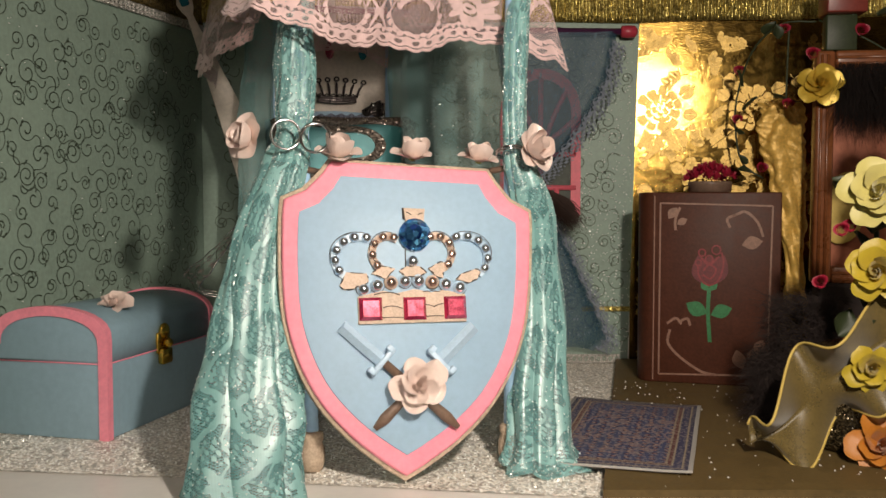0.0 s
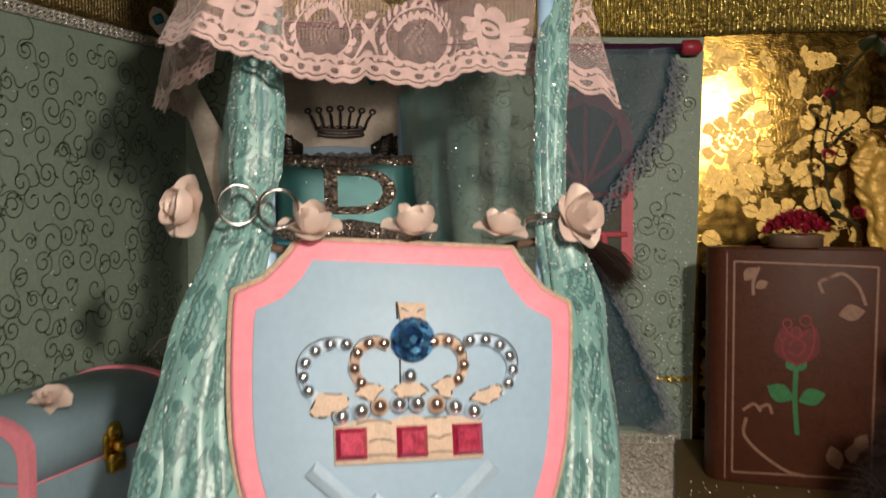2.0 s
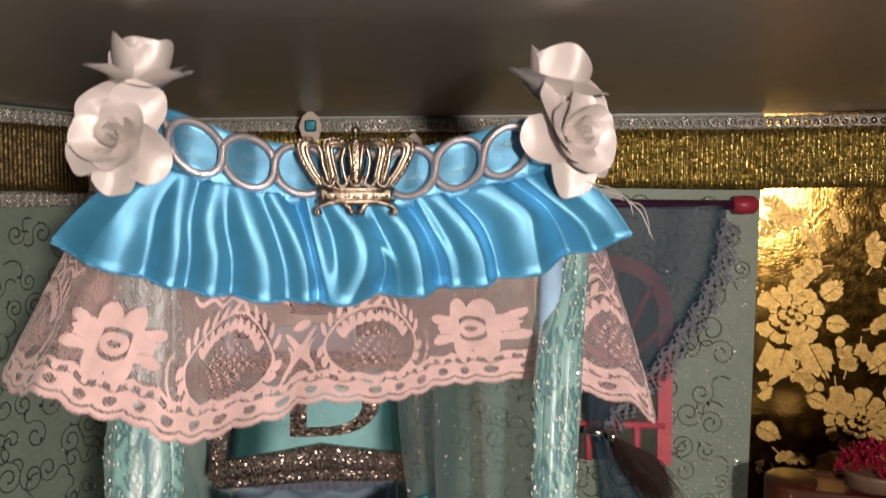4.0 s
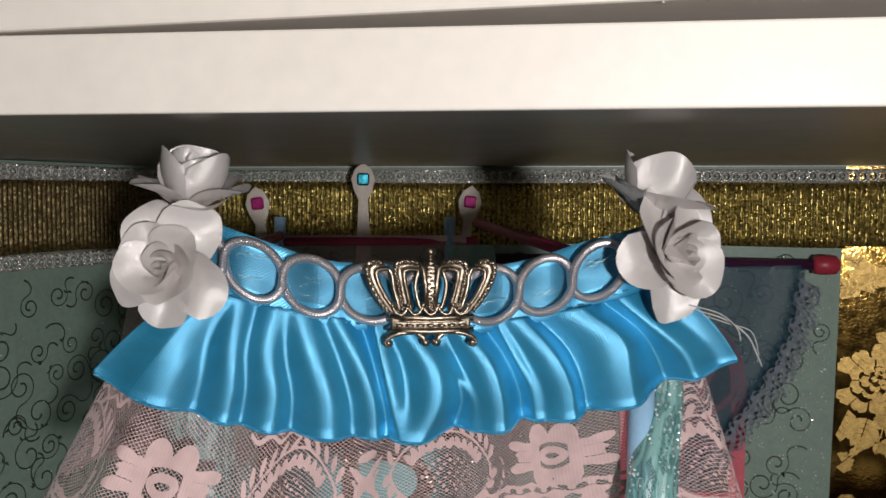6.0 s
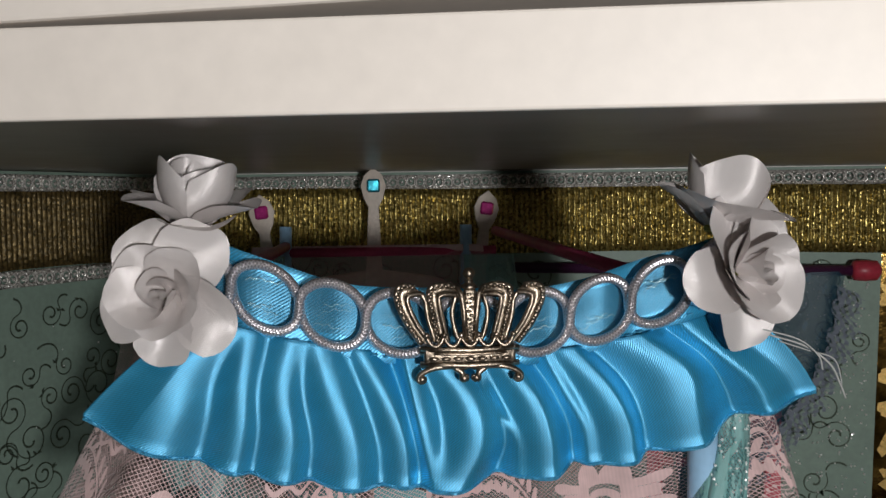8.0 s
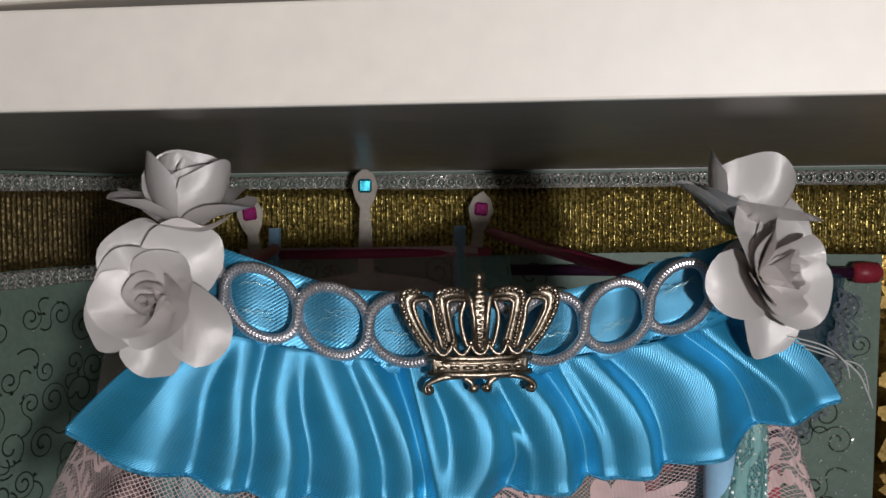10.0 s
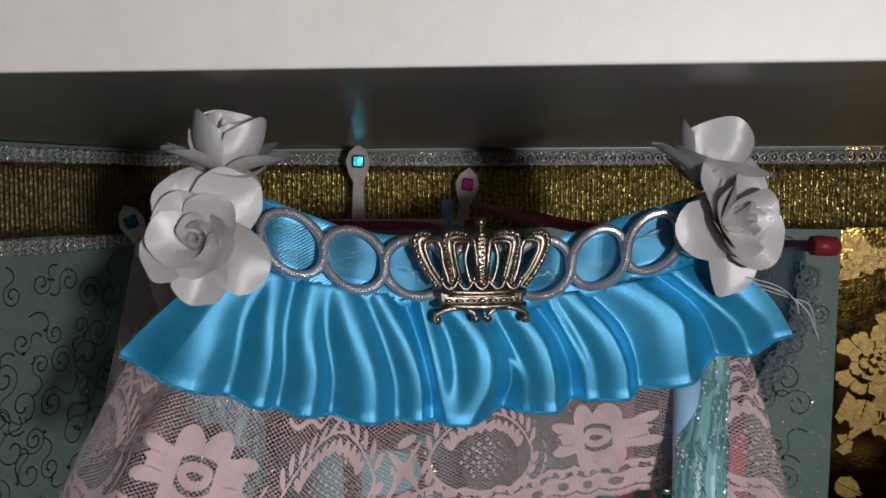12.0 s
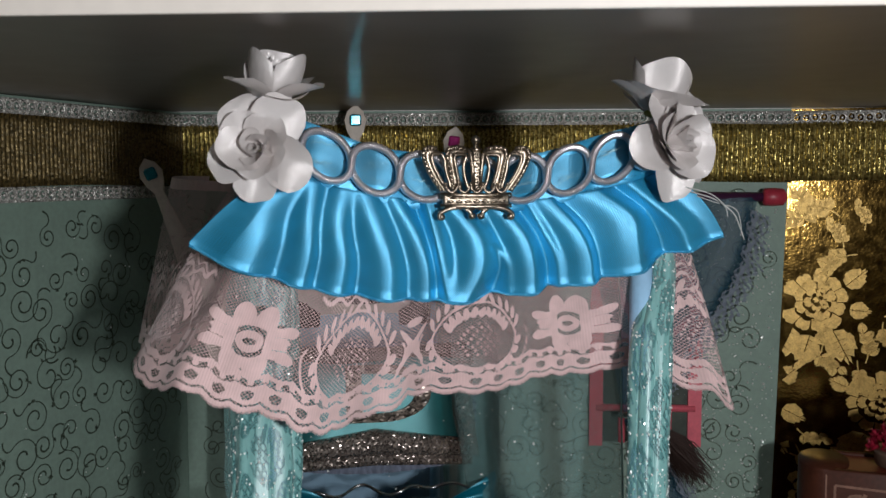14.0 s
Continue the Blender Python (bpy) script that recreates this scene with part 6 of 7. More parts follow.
woven("lace_curtain", tube_curtain(LEFT_ROWS, 6, 0.5, 1), 420, 420, 0.105, 0.285, teal_lace, lambda u, v, h: teal_field(u, v, h, 3), BED, "gathered teal lace curtain tied to the bed post", "curtain", "bed curtains")
woven("lace_curtain", tube_curtain(RIGHT_ROWS, 6, -0.8, 4), 320, 400, 0.075, 0.285, teal_lace, lambda u, v, h: teal_field(u, v, h, 5), BED, "gathered teal lace curtain with a frayed floor end", "curtain", "bed curtains")
BACK_LEFT = [(0.280, -0.060, 0.212, 0.009, 0.006, 0.12), (0.23, -0.066, 0.210, 0.011, 0.007, 0.14), (0.17, -0.068, 0.206, 0.012, 0.008, 0.15), (0.10, -0.064, 0.200, 0.014, 0.010, 0.15), (0.03, -0.062, 0.198, 0.016, 0.012, 0.15)]
BACK_RIGHT = [(0.280, 0.040, 0.208, 0.010, 0.006, 0.12), (0.23, 0.044, 0.206, 0.016, 0.007, 0.06), (0.17, 0.046, 0.204, 0.016, 0.008, 0.06), (0.10, 0.046, 0.200, 0.015, 0.010, 0.15), (0.03, 0.045, 0.198, 0.016, 0.012, 0.15)]
for rows, k in ((BACK_LEFT, 6), (BACK_RIGHT, 8)):
    woven("lace_curtain", tube_curtain(rows, 6, 0.4, k), 160, 160, 0.12, 0.25, teal_sheer, lambda u, v, h: np.where(np.minimum(u, 0.12 - u) < 0.0015, 0.4, -0.3), BED, "gathered teal net curtain at the head of the bed", "curtain", "bed curtains")


def side_sheer(u, v):
    x, y = 0.054 - 0.016 * u - 0.010 * math.sin(math.pi * v) * u, 0.006 + 0.16 * u * (1 - 0.25 * v)
    return (x + 0.0030 * math.sin(u * 17 + 2 * v) * (0.4 + v), y, 0.272 - 0.165 * v + 0.004 * math.sin(7 * u))


woven("lace_curtain", side_sheer, 260, 240, 0.20, 0.17, teal_sheer, lambda u, v, h: np.where(u < 0.0020, 0.4, teal_field(u, v, h, 9) * np.where(v < 0.035, 1.0, 0.0) - 0.01), BED, "sheer teal lace curtain drawn along the bed side", "curtain", "bed curtains")

# ---- the chest ----
CHEST = pose(-0.1806, 0.4924, FLOOR + 0.0007, 0, 0, -13.6)


def chest_profile(grow=0.0, w=0.0690, h=0.054, rise=0.0165):
    pts = [(0.0 + grow, -0.0), (0.0 + grow, h)]
    for k in range(1, 16):
        a = math.pi * k / 16
        pts.append((-w / 2 + (w / 2 + grow) * math.cos(a), h + (rise + grow) * math.sin(a) ** 0.75))
    return pts + [(-w - grow, h), (-w - grow, 0.0)]


chest = thing("treasure_chest", CHEST, "slate blue domed toy chest with pink edges and a brass latch", "chest")
bm = bmesh.new()
box(bm, -0.069, 0.0, 0.0, 0.121, 0.0, 0.0413, 0.0008)
part("body", bm, chest_paint, chest)
bm = bmesh.new()
plate(bm, [(0.0, 0.0417)] + chest_profile()[1:-1] + [(-0.069, 0.0417)], 0.0, 0.121, 0.0012)
lid = part("lid", bm, chest_paint, chest, "domed lid")
for y0 in (-0.0008, 0.1146):
    bm = bmesh.new()
    outer = chest_profile(0.0014)
    inner = [(-0.0345 + (x + 0.0345) * (1 - 0.0042 / 0.0345), z - 0.0038 if z > 0.03 else z) for x, z in chest_profile(0.0)]
    n = len(outer)
    ov = [[bm.verts.new((x, y, z)) for x, z in outer] for y in (y0, y0 + 0.0048)]
    iv = [[bm.verts.new((x, y, z)) for x, z in inner] for y in (y0, y0 + 0.0048)]
    for k in range(n - 2):
        bm.faces.new((ov[0][k], ov[0][k + 1], iv[0][k + 1], iv[0][k]))
        bm.faces.new((ov[0][k + 1], ov[0][k], ov[1][k], ov[1][k + 1]))
        bm.faces.new((ov[1][k + 1], ov[1][k], iv[1][k], iv[1][k + 1]))
    bmesh.ops.recalc_face_normals(bm, faces=bm.faces[:])
    part("edge_band", bm, pink_paint, chest, "pink painted edge band", smooth=False)
bm = bmesh.new()
tube(bm, [(-0.0688, -0.0004, 0.0415), (0.0004, -0.0004, 0.0415), (0.0004, 0.121, 0.0415)], 0.0004, 6)
part("seam", bm, pink_paint, lid, "thin pink seam line")
bm = bmesh.new()
box(bm, -0.001, 0.0018, 0.0500, 0.0640, 0.0390, 0.0515, 0.0012)
ball(bm, (0.0016, 0.057, 0.0520), 0.0050, 2, (0.5, 1, 1))
latch = part("latch", bm, brass, chest, "brass latch")
bm = bmesh.new()
box(bm, 0.0, 0.0044, 0.0515, 0.0625, 0.0325, 0.0420, 0.0014)
ball(bm, (0.0040, 0.057, 0.0450), 0.0031, 2)
part("hasp", bm, brass, latch, "brass hasp")
rose("chest_rose", CHEST @ facing((-0.016, 0.034, 0.0690), (0.2, -0.5, 0.9), 20), 0.0100, paper_blush, "blush paper rose lying on the chest lid", "paper roses", 23)

# ---- the book box and what stands on it ----
BOOK = pose(0.1340, 0.641, FLOOR + 0.0044, 0, 0, -16) @ Matrix.Diagonal((0.965, 0.965, 0.975, 1))
book = thing("book_box", BOOK, "brown book-shaped box with a painted red rose", "box")
bm = bmesh.new()
box(bm, 0.010, 0.098, 0.0, 0.0030, 0.0, 0.1345, 0.0010)
cover = part("front_cover", bm, brown_leather, book)
bm = bmesh.new()
box(bm, 0.010, 0.098, 0.033, 0.036, 0.0, 0.1345, 0.0010)
part("back_cover", bm, brown_leather, book)
bm = bmesh.new()
lathe(bm, [(0.0178, 0.0), (0.018, 0.0006), (0.018, 0.1339), (0.0178, 0.1345)], 32)
bmesh.ops.transform(bm, matrix=pose(0.012, 0.018, 0) @ Matrix.Diagonal((0.66, 1, 1, 1)), verts=bm.verts[:])
part("spine", bm, brown_leather, book, "rounded spine")
bm = bmesh.new()
box(bm, 0.012, 0.0955, 0.0028, 0.0332, 0.0015, 0.1330)
part("page_block", bm, red_wood, book, "dark page block", smooth=False)


def painted(lines, material, name, width=0.0007, label=""):
    for pts in lines:
        bm = bmesh.new()
        pp = spline(pts, 6) if len(pts) > 2 else [np.array(q) for q in pts]
        ribbon_strip(bm, [(q[0], q[1]) for q in pp], [width] * len(pp), -0.0004 if material is not rose_paint else -0.0007)
        part(name, bm, material, cover, label, smooth=False)


painted([[(0.0165, 0.006), (0.0165, 0.127)], [(0.0165, 0.127), (0.092, 0.125)], [(0.092, 0.125), (0.090, 0.008)], [(0.0165, 0.006), (0.090, 0.008)]], book_line, "border_line", 0.0006)
painted([[(0.0125, 0.002), (0.0125, 0.132)]], book_line, "spine_line", 0.0004)
painted([[(0.066, 0.118), (0.074, 0.121), (0.082, 0.114), (0.086, 0.104)], [(0.064, 0.110), (0.062, 0.116), (0.068, 0.119)], [(0.024, 0.038), (0.023, 0.028), (0.032, 0.018), (0.046, 0.009), (0.056, 0.007)], [(0.022, 0.042), (0.028, 0.046), (0.032, 0.042)], [(0.031, 0.044), (0.036, 0.046), (0.038, 0.041)], [(0.030, 0.124), (0.027, 0.116), (0.027, 0.108)]], book_line, "scroll_line", 0.0009)


def painted_leaf(x, z, a, size, material, name="painted_leaf", y=-0.00045):
    bm = bmesh.new()
    ca, sa = math.cos(a), math.sin(a)
    pts = [(s, 0.36 * math.sin(math.pi * s)) for s in [k / 8 for k in range(9)]] + [(s, -0.30 * math.sin(math.pi * s)) for s in [k / 8 for k in range(7, 0, -1)]]
    bm.faces.new([bm.verts.new((x + size * (u * ca - w * sa), y, z + size * (u * sa + w * ca))) for u, w in pts])
    part(name, bm, material, cover, smooth=False)


for x, z, a, size in ((0.022, 0.116, 0.9, 0.010), (0.028, 0.112, 0.5, 0.008), (0.072, 0.098, 0.2, 0.014), (0.074, 0.012, 1.9, 0.014), (0.080, 0.016, 1.5, 0.011), (0.083, 0.022, 1.2, 0.012)):
    painted_leaf(x, z, a, size, book_line)
painted_leaf(0.0495, 0.050, 2.7, 0.016, green_paint)
painted_leaf(0.0520, 0.049, 0.35, 0.015, green_paint)
painted_leaf(0.0500, 0.066, 2.2, 0.008, green_paint)
painted_leaf(0.0510, 0.066, 0.9, 0.008, green_paint)
painted([[(0.0505, 0.068), (0.0500, 0.050), (0.0515, 0.030)]], green_paint, "painted_stem", 0.0013)
for k, (x, z, a, size) in enumerate(((0.0505, 0.069, 1.92, 0.023), (0.0510, 0.069, 1.15, 0.024), (0.0508, 0.070, 1.55, 0.021))):
    painted_leaf(x, z, a, size, rose_dark, "painted_petal", -0.00045 - 0.00006 * k)
painted([[(0.0425, 0.084), (0.0440, 0.075), (0.0502, 0.070), (0.0570, 0.074), (0.0600, 0.085), (0.0585, 0.093)], [(0.0440, 0.090), (0.0500, 0.084), (0.0570, 0.090)], [(0.0460, 0.077), (0.0515, 0.0745), (0.0550, 0.081), (0.0500, 0.084), (0.0465, 0.080)]], rose_paint, "painted_petal", 0.0006)
for cx, cz, r in ((0.0455, 0.0925, 0.0024), (0.0550, 0.0945, 0.0030), (0.0503, 0.0880, 0.0026), (0.0430, 0.0855, 0.0020)):
    painted([[(cx + r * math.cos(6.283 * k / 8), cz + r * math.sin(6.283 * k / 8)) for k in range(9)]], rose_paint, "painted_petal", 0.0005)


def bloom_mesh(name, material, seed=1):
    """A small ribbon rosette rolled from one strip, one unit in radius, facing +z."""
    def place(u, v):
        a = 2 * math.pi * 3.6 * u
        lobe = math.cos(2.6 * a + seed)
        r = 0.02 + 0.56 * u + (0.04 + 0.34 * u) * v ** 1.6 * (0.70 + 0.30 * lobe)
        return (r * math.cos(a), r * math.sin(a), 0.05 + (0.95 - 0.62 * u) * v * (0.80 + 0.20 * lobe) - 0.16 * u * v * v)
    return mesh_of(name, sheet(place, 72, 5), material)


red_bloom = bloom_mesh("bloom", red_petal, 2)
bouquet = thing("red_rose_bunch", BOOK @ pose(0.050, 0.018, 0.1345), "bunch of tiny dark red roses in a low brown pot", "flowers")
bm = bmesh.new()
lathe(bm, [(0.013, 0.0), (0.0148, 0.0006), (0.0152, 0.006), (0.0156, 0.0072), (0.014, 0.0078)], 28)
part("pot", bm, grip_brown, bouquet, "low brown pot")
rnd = random.Random(4)
for k in range(26):
    r = 0.0165 * math.sqrt((k + 0.5) / 26)
    a = 2.4 * k
    z = 0.0075 + 0.0110 * (1 - (r / 0.0175) ** 2)
    q = rnd.uniform(0.0052, 0.0062)
    part("bloom", red_bloom, red_petal, bouquet, m=facing((r * math.cos(a), r * math.sin(a), z), (r * math.cos(a) * 40, r * math.sin(a) * 40, 1), k * 50) @ Matrix.Diagonal((q, q, q, 1)))

# ---- rug ----
RUG = pose(0.0985, 0.4985, FLOOR + 0.0050, 0, 0, -17) @ Matrix.Diagonal((0.93, 0.93, 1, 1))


def rug_place(u, v):
    x, y = -0.0415 + 0.083 * u, -0.0805 + 0.161 * v
    return (x, y, 0.0006 * math.sin(9 * v + 2 * u) + 0.0008 * (abs(2 * u - 1) ** 4) - 0.0010 * max(0, 0.2 - u))


bm = sheet(rug_place, 30, 50)
uvl = bm.loops.layers.uv.verify()
for f in bm.faces:
    for l in f.loops:
        l[uvl].uv = (l.vert.co.x, l.vert.co.y)
rug = solid("printed_rug", bm, rug_weave, RUG, "small navy and cream oriental pattern rug on the mat", "rug")
thick(rug, 0.0008)

# ---- bedding ----
def pillow(cx, cy, cz, w, h, t, m, pinch=0.12):
    def place(u, v):
        a, b = 2 * u - 1, 2 * v - 1
        k = (1 - a ** 4) * (1 - b ** 4)
        return (cx + w * a * (1 - pinch * (1 - b * b) * abs(a)), cy - t * k ** 0.6, cz + h * b * (1 - pinch * (1 - a * a) * abs(b)) + 0.002 * math.sin(4 * a) * b)
    def back(u, v):
        x, y, z = place(1 - u, v)
        return (x, 2 * cy - y, z)
    bm = sheet(place, 36, 24, (2 * w, 2 * h))
    tmp = bpy.data.meshes.new("tmp")
    b2 = sheet(back, 36, 24, (2 * w, 2 * h))
    b2.to_mesh(tmp)
    b2.free()
    bm.from_mesh(tmp)
    bpy.data.meshes.remove(tmp)
    bmesh.ops.remove_doubles(bm, verts=bm.verts[:], dist=0.00005)
    return bm


bm = bmesh.new()
box(bm, -0.047, 0.040, 0.006, 0.222, 0.060, 0.108, 0.006, seg=3)
mattress = solid("mattress", bm, blue_paint, BED, "pale blue mattress in the doll bed", "mattress")
LETTER = BED @ pose(-0.0075, 0.176, 0.170, -16, 0, 0)
cushion = thing("letter_pillow", LETTER, "teal satin pillow with a glitter border and a letter D", "pillow")
part("cover", pillow(0, 0, 0, 0.0445, 0.0265, 0.009, None), teal_satin, cushion)
bm = bmesh.new()
for a, b in (((-0.047, -0.026), (-0.047, 0.026)), ((0.047, -0.026), (0.047, 0.026)), ((-0.047, 0.026), (0.047, 0.026)), ((-0.047, -0.026), (0.047, -0.026))):
    tube(bm, [(a[0], -0.001, a[1]), ((a[0] + b[0]) / 2 * 0.95, -0.002, (a[1] + b[1]) / 2 * 0.93), (b[0], -0.001, b[1])], 0.0042, 10)
part("glitter_border", bm, mix_glitter, cushion, "rough bronze glitter border")
bm = bmesh.new()
tube(bm, [(-0.045, -0.0060, -0.0215), (-0.02, -0.0085, -0.0190), (0.0, -0.0095, -0.0170), (0.02, -0.0085, -0.0190), (0.045, -0.0060, -0.0215)], [0.0042, 0.0052, 0.0062, 0.0052, 0.0042], 12)
part("glitter_roll", bm, mix_glitter, cushion, "sparkling bronze glitter roll")
dim_glitter = glitter("dim_glitter", (0.05, 0.045, 0.04), (0.42, 0.34, 0.28), 1300, 1.2, 0.3, 0.6)
font = bpy.data.curves.new("letter", "FONT")
font.body, font.size, font.extrude, font.bevel_depth, font.align_x, font.align_y = "D", 0.037, 0.0008, 0.0004, "CENTER", "CENTER"
tmp = new("tmp", font)
bpy.context.view_layer.update()
me = bpy.data.meshes.new_from_object(tmp.evaluated_get(bpy.context.evaluated_depsgraph_get()))
bpy.data.objects.remove(tmp)
me.materials.clear()
me.materials.append(dim_glitter)
part("letter", me, dim_glitter, cushion, "glitter letter D", m=pose(0.006, -0.0095, 0.004, 90, 0, 0) @ Matrix.Diagonal((1.7, 1.05, 1, 1)))
# lace frill round the pillow
rnd = random.Random(9)


def frill(u, v):
    a = 2 * math.pi * u
    w, h = 0.0480, 0.0275
    c, s = math.cos(a), math.sin(a)
    k = 1 / max(abs(c), abs(s)) ** 0.75
    e = 0.006 * v
    return ((w * k * c * 0.95 + e * c), 0.001 + 0.0022 * v * math.sin(46 * a), (h * k * s * 0.95 + e * s))


part("frill", sheet(frill, 240, 4, (0.15, 0.006), cyclic=True), fur_grey, cushion, "grey lace frill")


bow_satin = satin("bow_satin", (0.010, 0.22, 0.31))


def satin_bow(x, y, z, s, m):
    """A tail of gathered teal ribbon spreading to one side."""
    def place(u, v):
        w = 0.004 + 0.013 * v
        t = 2 * u - 1
        return (x + s * (0.002 + 0.026 * v), y - 0.006 * math.sin(3 * v) + 0.0022 * math.sin(u * 16 + 3 * v) * v, z + w * t + 0.003 * math.sin(2.5 * v))
    return place


for s in (-1, 1):
    bow = thing("ribbon_bow", BED, "gathered blue satin ribbon bow on the bedspread", "bow", "bedspread bows")
    ob = part("tail", sheet(satin_bow(s * 0.016 - 0.004, 0.118, 0.1355, s, None), 50, 20, (0.02, 0.026)), bow_satin, bow)
    bm = bmesh.new()
    for q in range(3):
        tube(bm, spline([(s * 0.012 - 0.004, 0.116, 0.133 + 0.003 * q), (s * 0.020 - 0.004, 0.108, 0.138 + 0.002 * q), (s * 0.028 - 0.004, 0.112, 0.134 + 0.004 * q)], 5), 0.0022, 8)
    part("loop", bm, bow_satin, bow)


def tuft(bm, c, r, n, length, seed, up=(0, 0, 1), flat=0.5, thin=0.00022):
    """Soft hairs that spread from a middle, each a thin bent blade."""
    rnd = random.Random(seed)
    for k in range(n):
        d = Vector((rnd.gauss(0, 1), rnd.gauss(0, 1), rnd.gauss(0, 1))).normalized()
        d = (d + Vector(up) * flat).normalized()
        p = Vector(c) + Vector((rnd.uniform(-r[0], r[0]), rnd.uniform(-r[1], r[1]), rnd.uniform(-r[2], r[2])))
        side = d.orthogonal().normalized() * thin
        l = length * rnd.uniform(0.5, 1.2)
        bend = Vector((rnd.gauss(0, 0.3), rnd.gauss(0, 0.3), -0.35)) * l
        q1, q2 = p + d * l * 0.55 + bend * 0.25, p + d * l + bend
        vs = [bm.verts.new(p - side), bm.verts.new(p + side), bm.verts.new(q1 + side * 0.8), bm.verts.new(q1 - side * 0.8), bm.verts.new(q2)]
        bm.faces.new((vs[0], vs[1], vs[2], vs[3]))
        bm.faces.new((vs[3], vs[2], vs[4]))
    return bm


def spread_place(u, v):
    x = -0.050 + 0.094 * u
    y = 0.004 + 0.165 * v
    return (x, y, 0.1085 + 0.010 * math.exp(-((y - 0.11) / 0.03) ** 2) + 0.0025 * math.sin(40 * u + 9 * v) + 0.002 * math.sin(23 * v))


bedspread = thing("bedspread", BED, "slate grey lace and fur bedspread with navy patches", "bedspread")
ob = part("cloth", sheet(spread_place, 60, 80, (0.1, 0.17)), fur_grey, bedspread)
bm = bmesh.new()
for x, y in ((-0.030, 0.12), (-0.018, 0.125), (0.010, 0.125), (0.022, 0.12), (-0.036, 0.105), (0.026, 0.100)):
    tuft(bm, (x, y, 0.128), (0.008, 0.006, 0.005), 220, 0.009, int(x * 1e4) + 500, (0, -0.5, 0.6), 0.6, 0.0003)
part("fur_trim", bm, fur_grey, bedspread, "soft grey-blue fur trim")
for x, w in ((-0.018, 0.014), (0.012, 0.012)):
    bm = sheet(lambda u, v: (x + w * (u - 0.5) * (1 + 0.5 * v), 0.108 - 0.016 * v, 0.133 + 0.006 * math.sin(math.pi * u) - 0.010 * v), 14, 8, (0.02, 0.02))
    part("navy_patch", bm, satin("navy_satin", (0.012, 0.03, 0.10)), bedspread, "dark navy satin fold")
rose("bedspread_rose", BED @ facing((-0.003, 0.092, 0.134), (-0.1, -0.6, 0.8), 70), 0.0090, paper_blush, "cream paper rose on the bedspread", "paper roses", 31)
chain = thing("rhinestone_chain", BED, "rhinestone chain and silver wire laid over the bedspread", "chain")
stone = bmesh.new()
ball(stone, (0, 0, 0), 0.0013, 1)
stone_me = mesh_of("stone", stone, spark, smooth=False)
for k in range(30):
    x = -0.040 + 0.074 * k / 29
    part("stone", stone_me, spark, chain, m=pose(x, 0.075 + 0.010 * math.sin(3.1 * k / 29), 0.1265 + 0.004 * math.sin(k * 0.9), 40 * k, 25 * k, 0))
bm = bmesh.new()
tube(bm, [(-0.042 + 0.078 * k / 30, 0.128 - 0.004 * math.sin(k * 0.5), 0.1445 + 0.0016 * math.sin(k * 0.8)) for k in range(31)], 0.0007, 6)
part("wire", bm, silver, chain, "silver wire")
bm = bmesh.new()
tube(bm, [(-0.040 + 0.072 * k / 30, 0.122 - 0.004 * math.sin(k * 0.6 + 1), 0.1405 + 0.0016 * math.sin(k * 0.7)) for k in range(31)], 0.0006, 6)
part("wire", bm, silver, chain, "silver wire")
# a net frill with wired edges that sticks out at the side of the bed
frill_net = lace("frill_net", (0.30, 0.25, 0.23), 700, 0.13, shine=0.6, wire_c=(0.26, 0.22, 0.20), fill=0.10)
FRILL_OUT = spline([(-0.0751, 0.1334), (-0.0898, 0.1160), (-0.1018, 0.1043), (-0.1144, 0.0942), (-0.1162, 0.0905)], 8)
FRILL_IN = spline([(-0.0700, 0.1300), (-0.0800, 0.1185), (-0.0881, 0.1097), (-0.0994, 0.0932), (-0.1074, 0.0837)], 8)


def frill_side(u, v):
    a, b = along(FRILL_OUT, u), along(FRILL_IN, u)
    return (a[0] + (b[0] - a[0]) * v, 0.1520 + 0.0030 * math.sin(26 * u + 4 * v) * (1 - 0.5 * v), a[1] + (b[1] - a[1]) * v + 0.0006 * math.sin(31 * u))


frill_band = woven("net_frill", frill_side, 90, 24, 0.070, 0.012, frill_net, lambda u, v, h: np.where(np.minimum(v, h - v) < 0.0008, 0.4, np.sin(u * 700) * np.sin(v * 900) - 0.75), BED, "brownish silver net frill with wired edges beside the bed", "frill")
for v, r in ((0.0, 0.0004), (0.45, 0.00022), (1.0, 0.0005)):
    bm = bmesh.new()
    tube(bm, [frill_side(k / 60, v) for k in range(61)], r, 6)
    part("wire", bm, silver, frill_band, "silver wired edge")
for z in (0.0, 0.0016, 0.0034):
    bm = bmesh.new()
    tube(bm, spline([(-0.1092 + z, 0.1515, 0.0823 + 0.6 * z), (-0.1030, 0.1500, 0.0790 + z), (-0.0950, 0.1490, 0.0771 + z), (-0.0880, 0.1490, 0.0760 + z)], 6), 0.00035, 5)
    part("wire", bm, silver, frill_band, "silver wired edge")

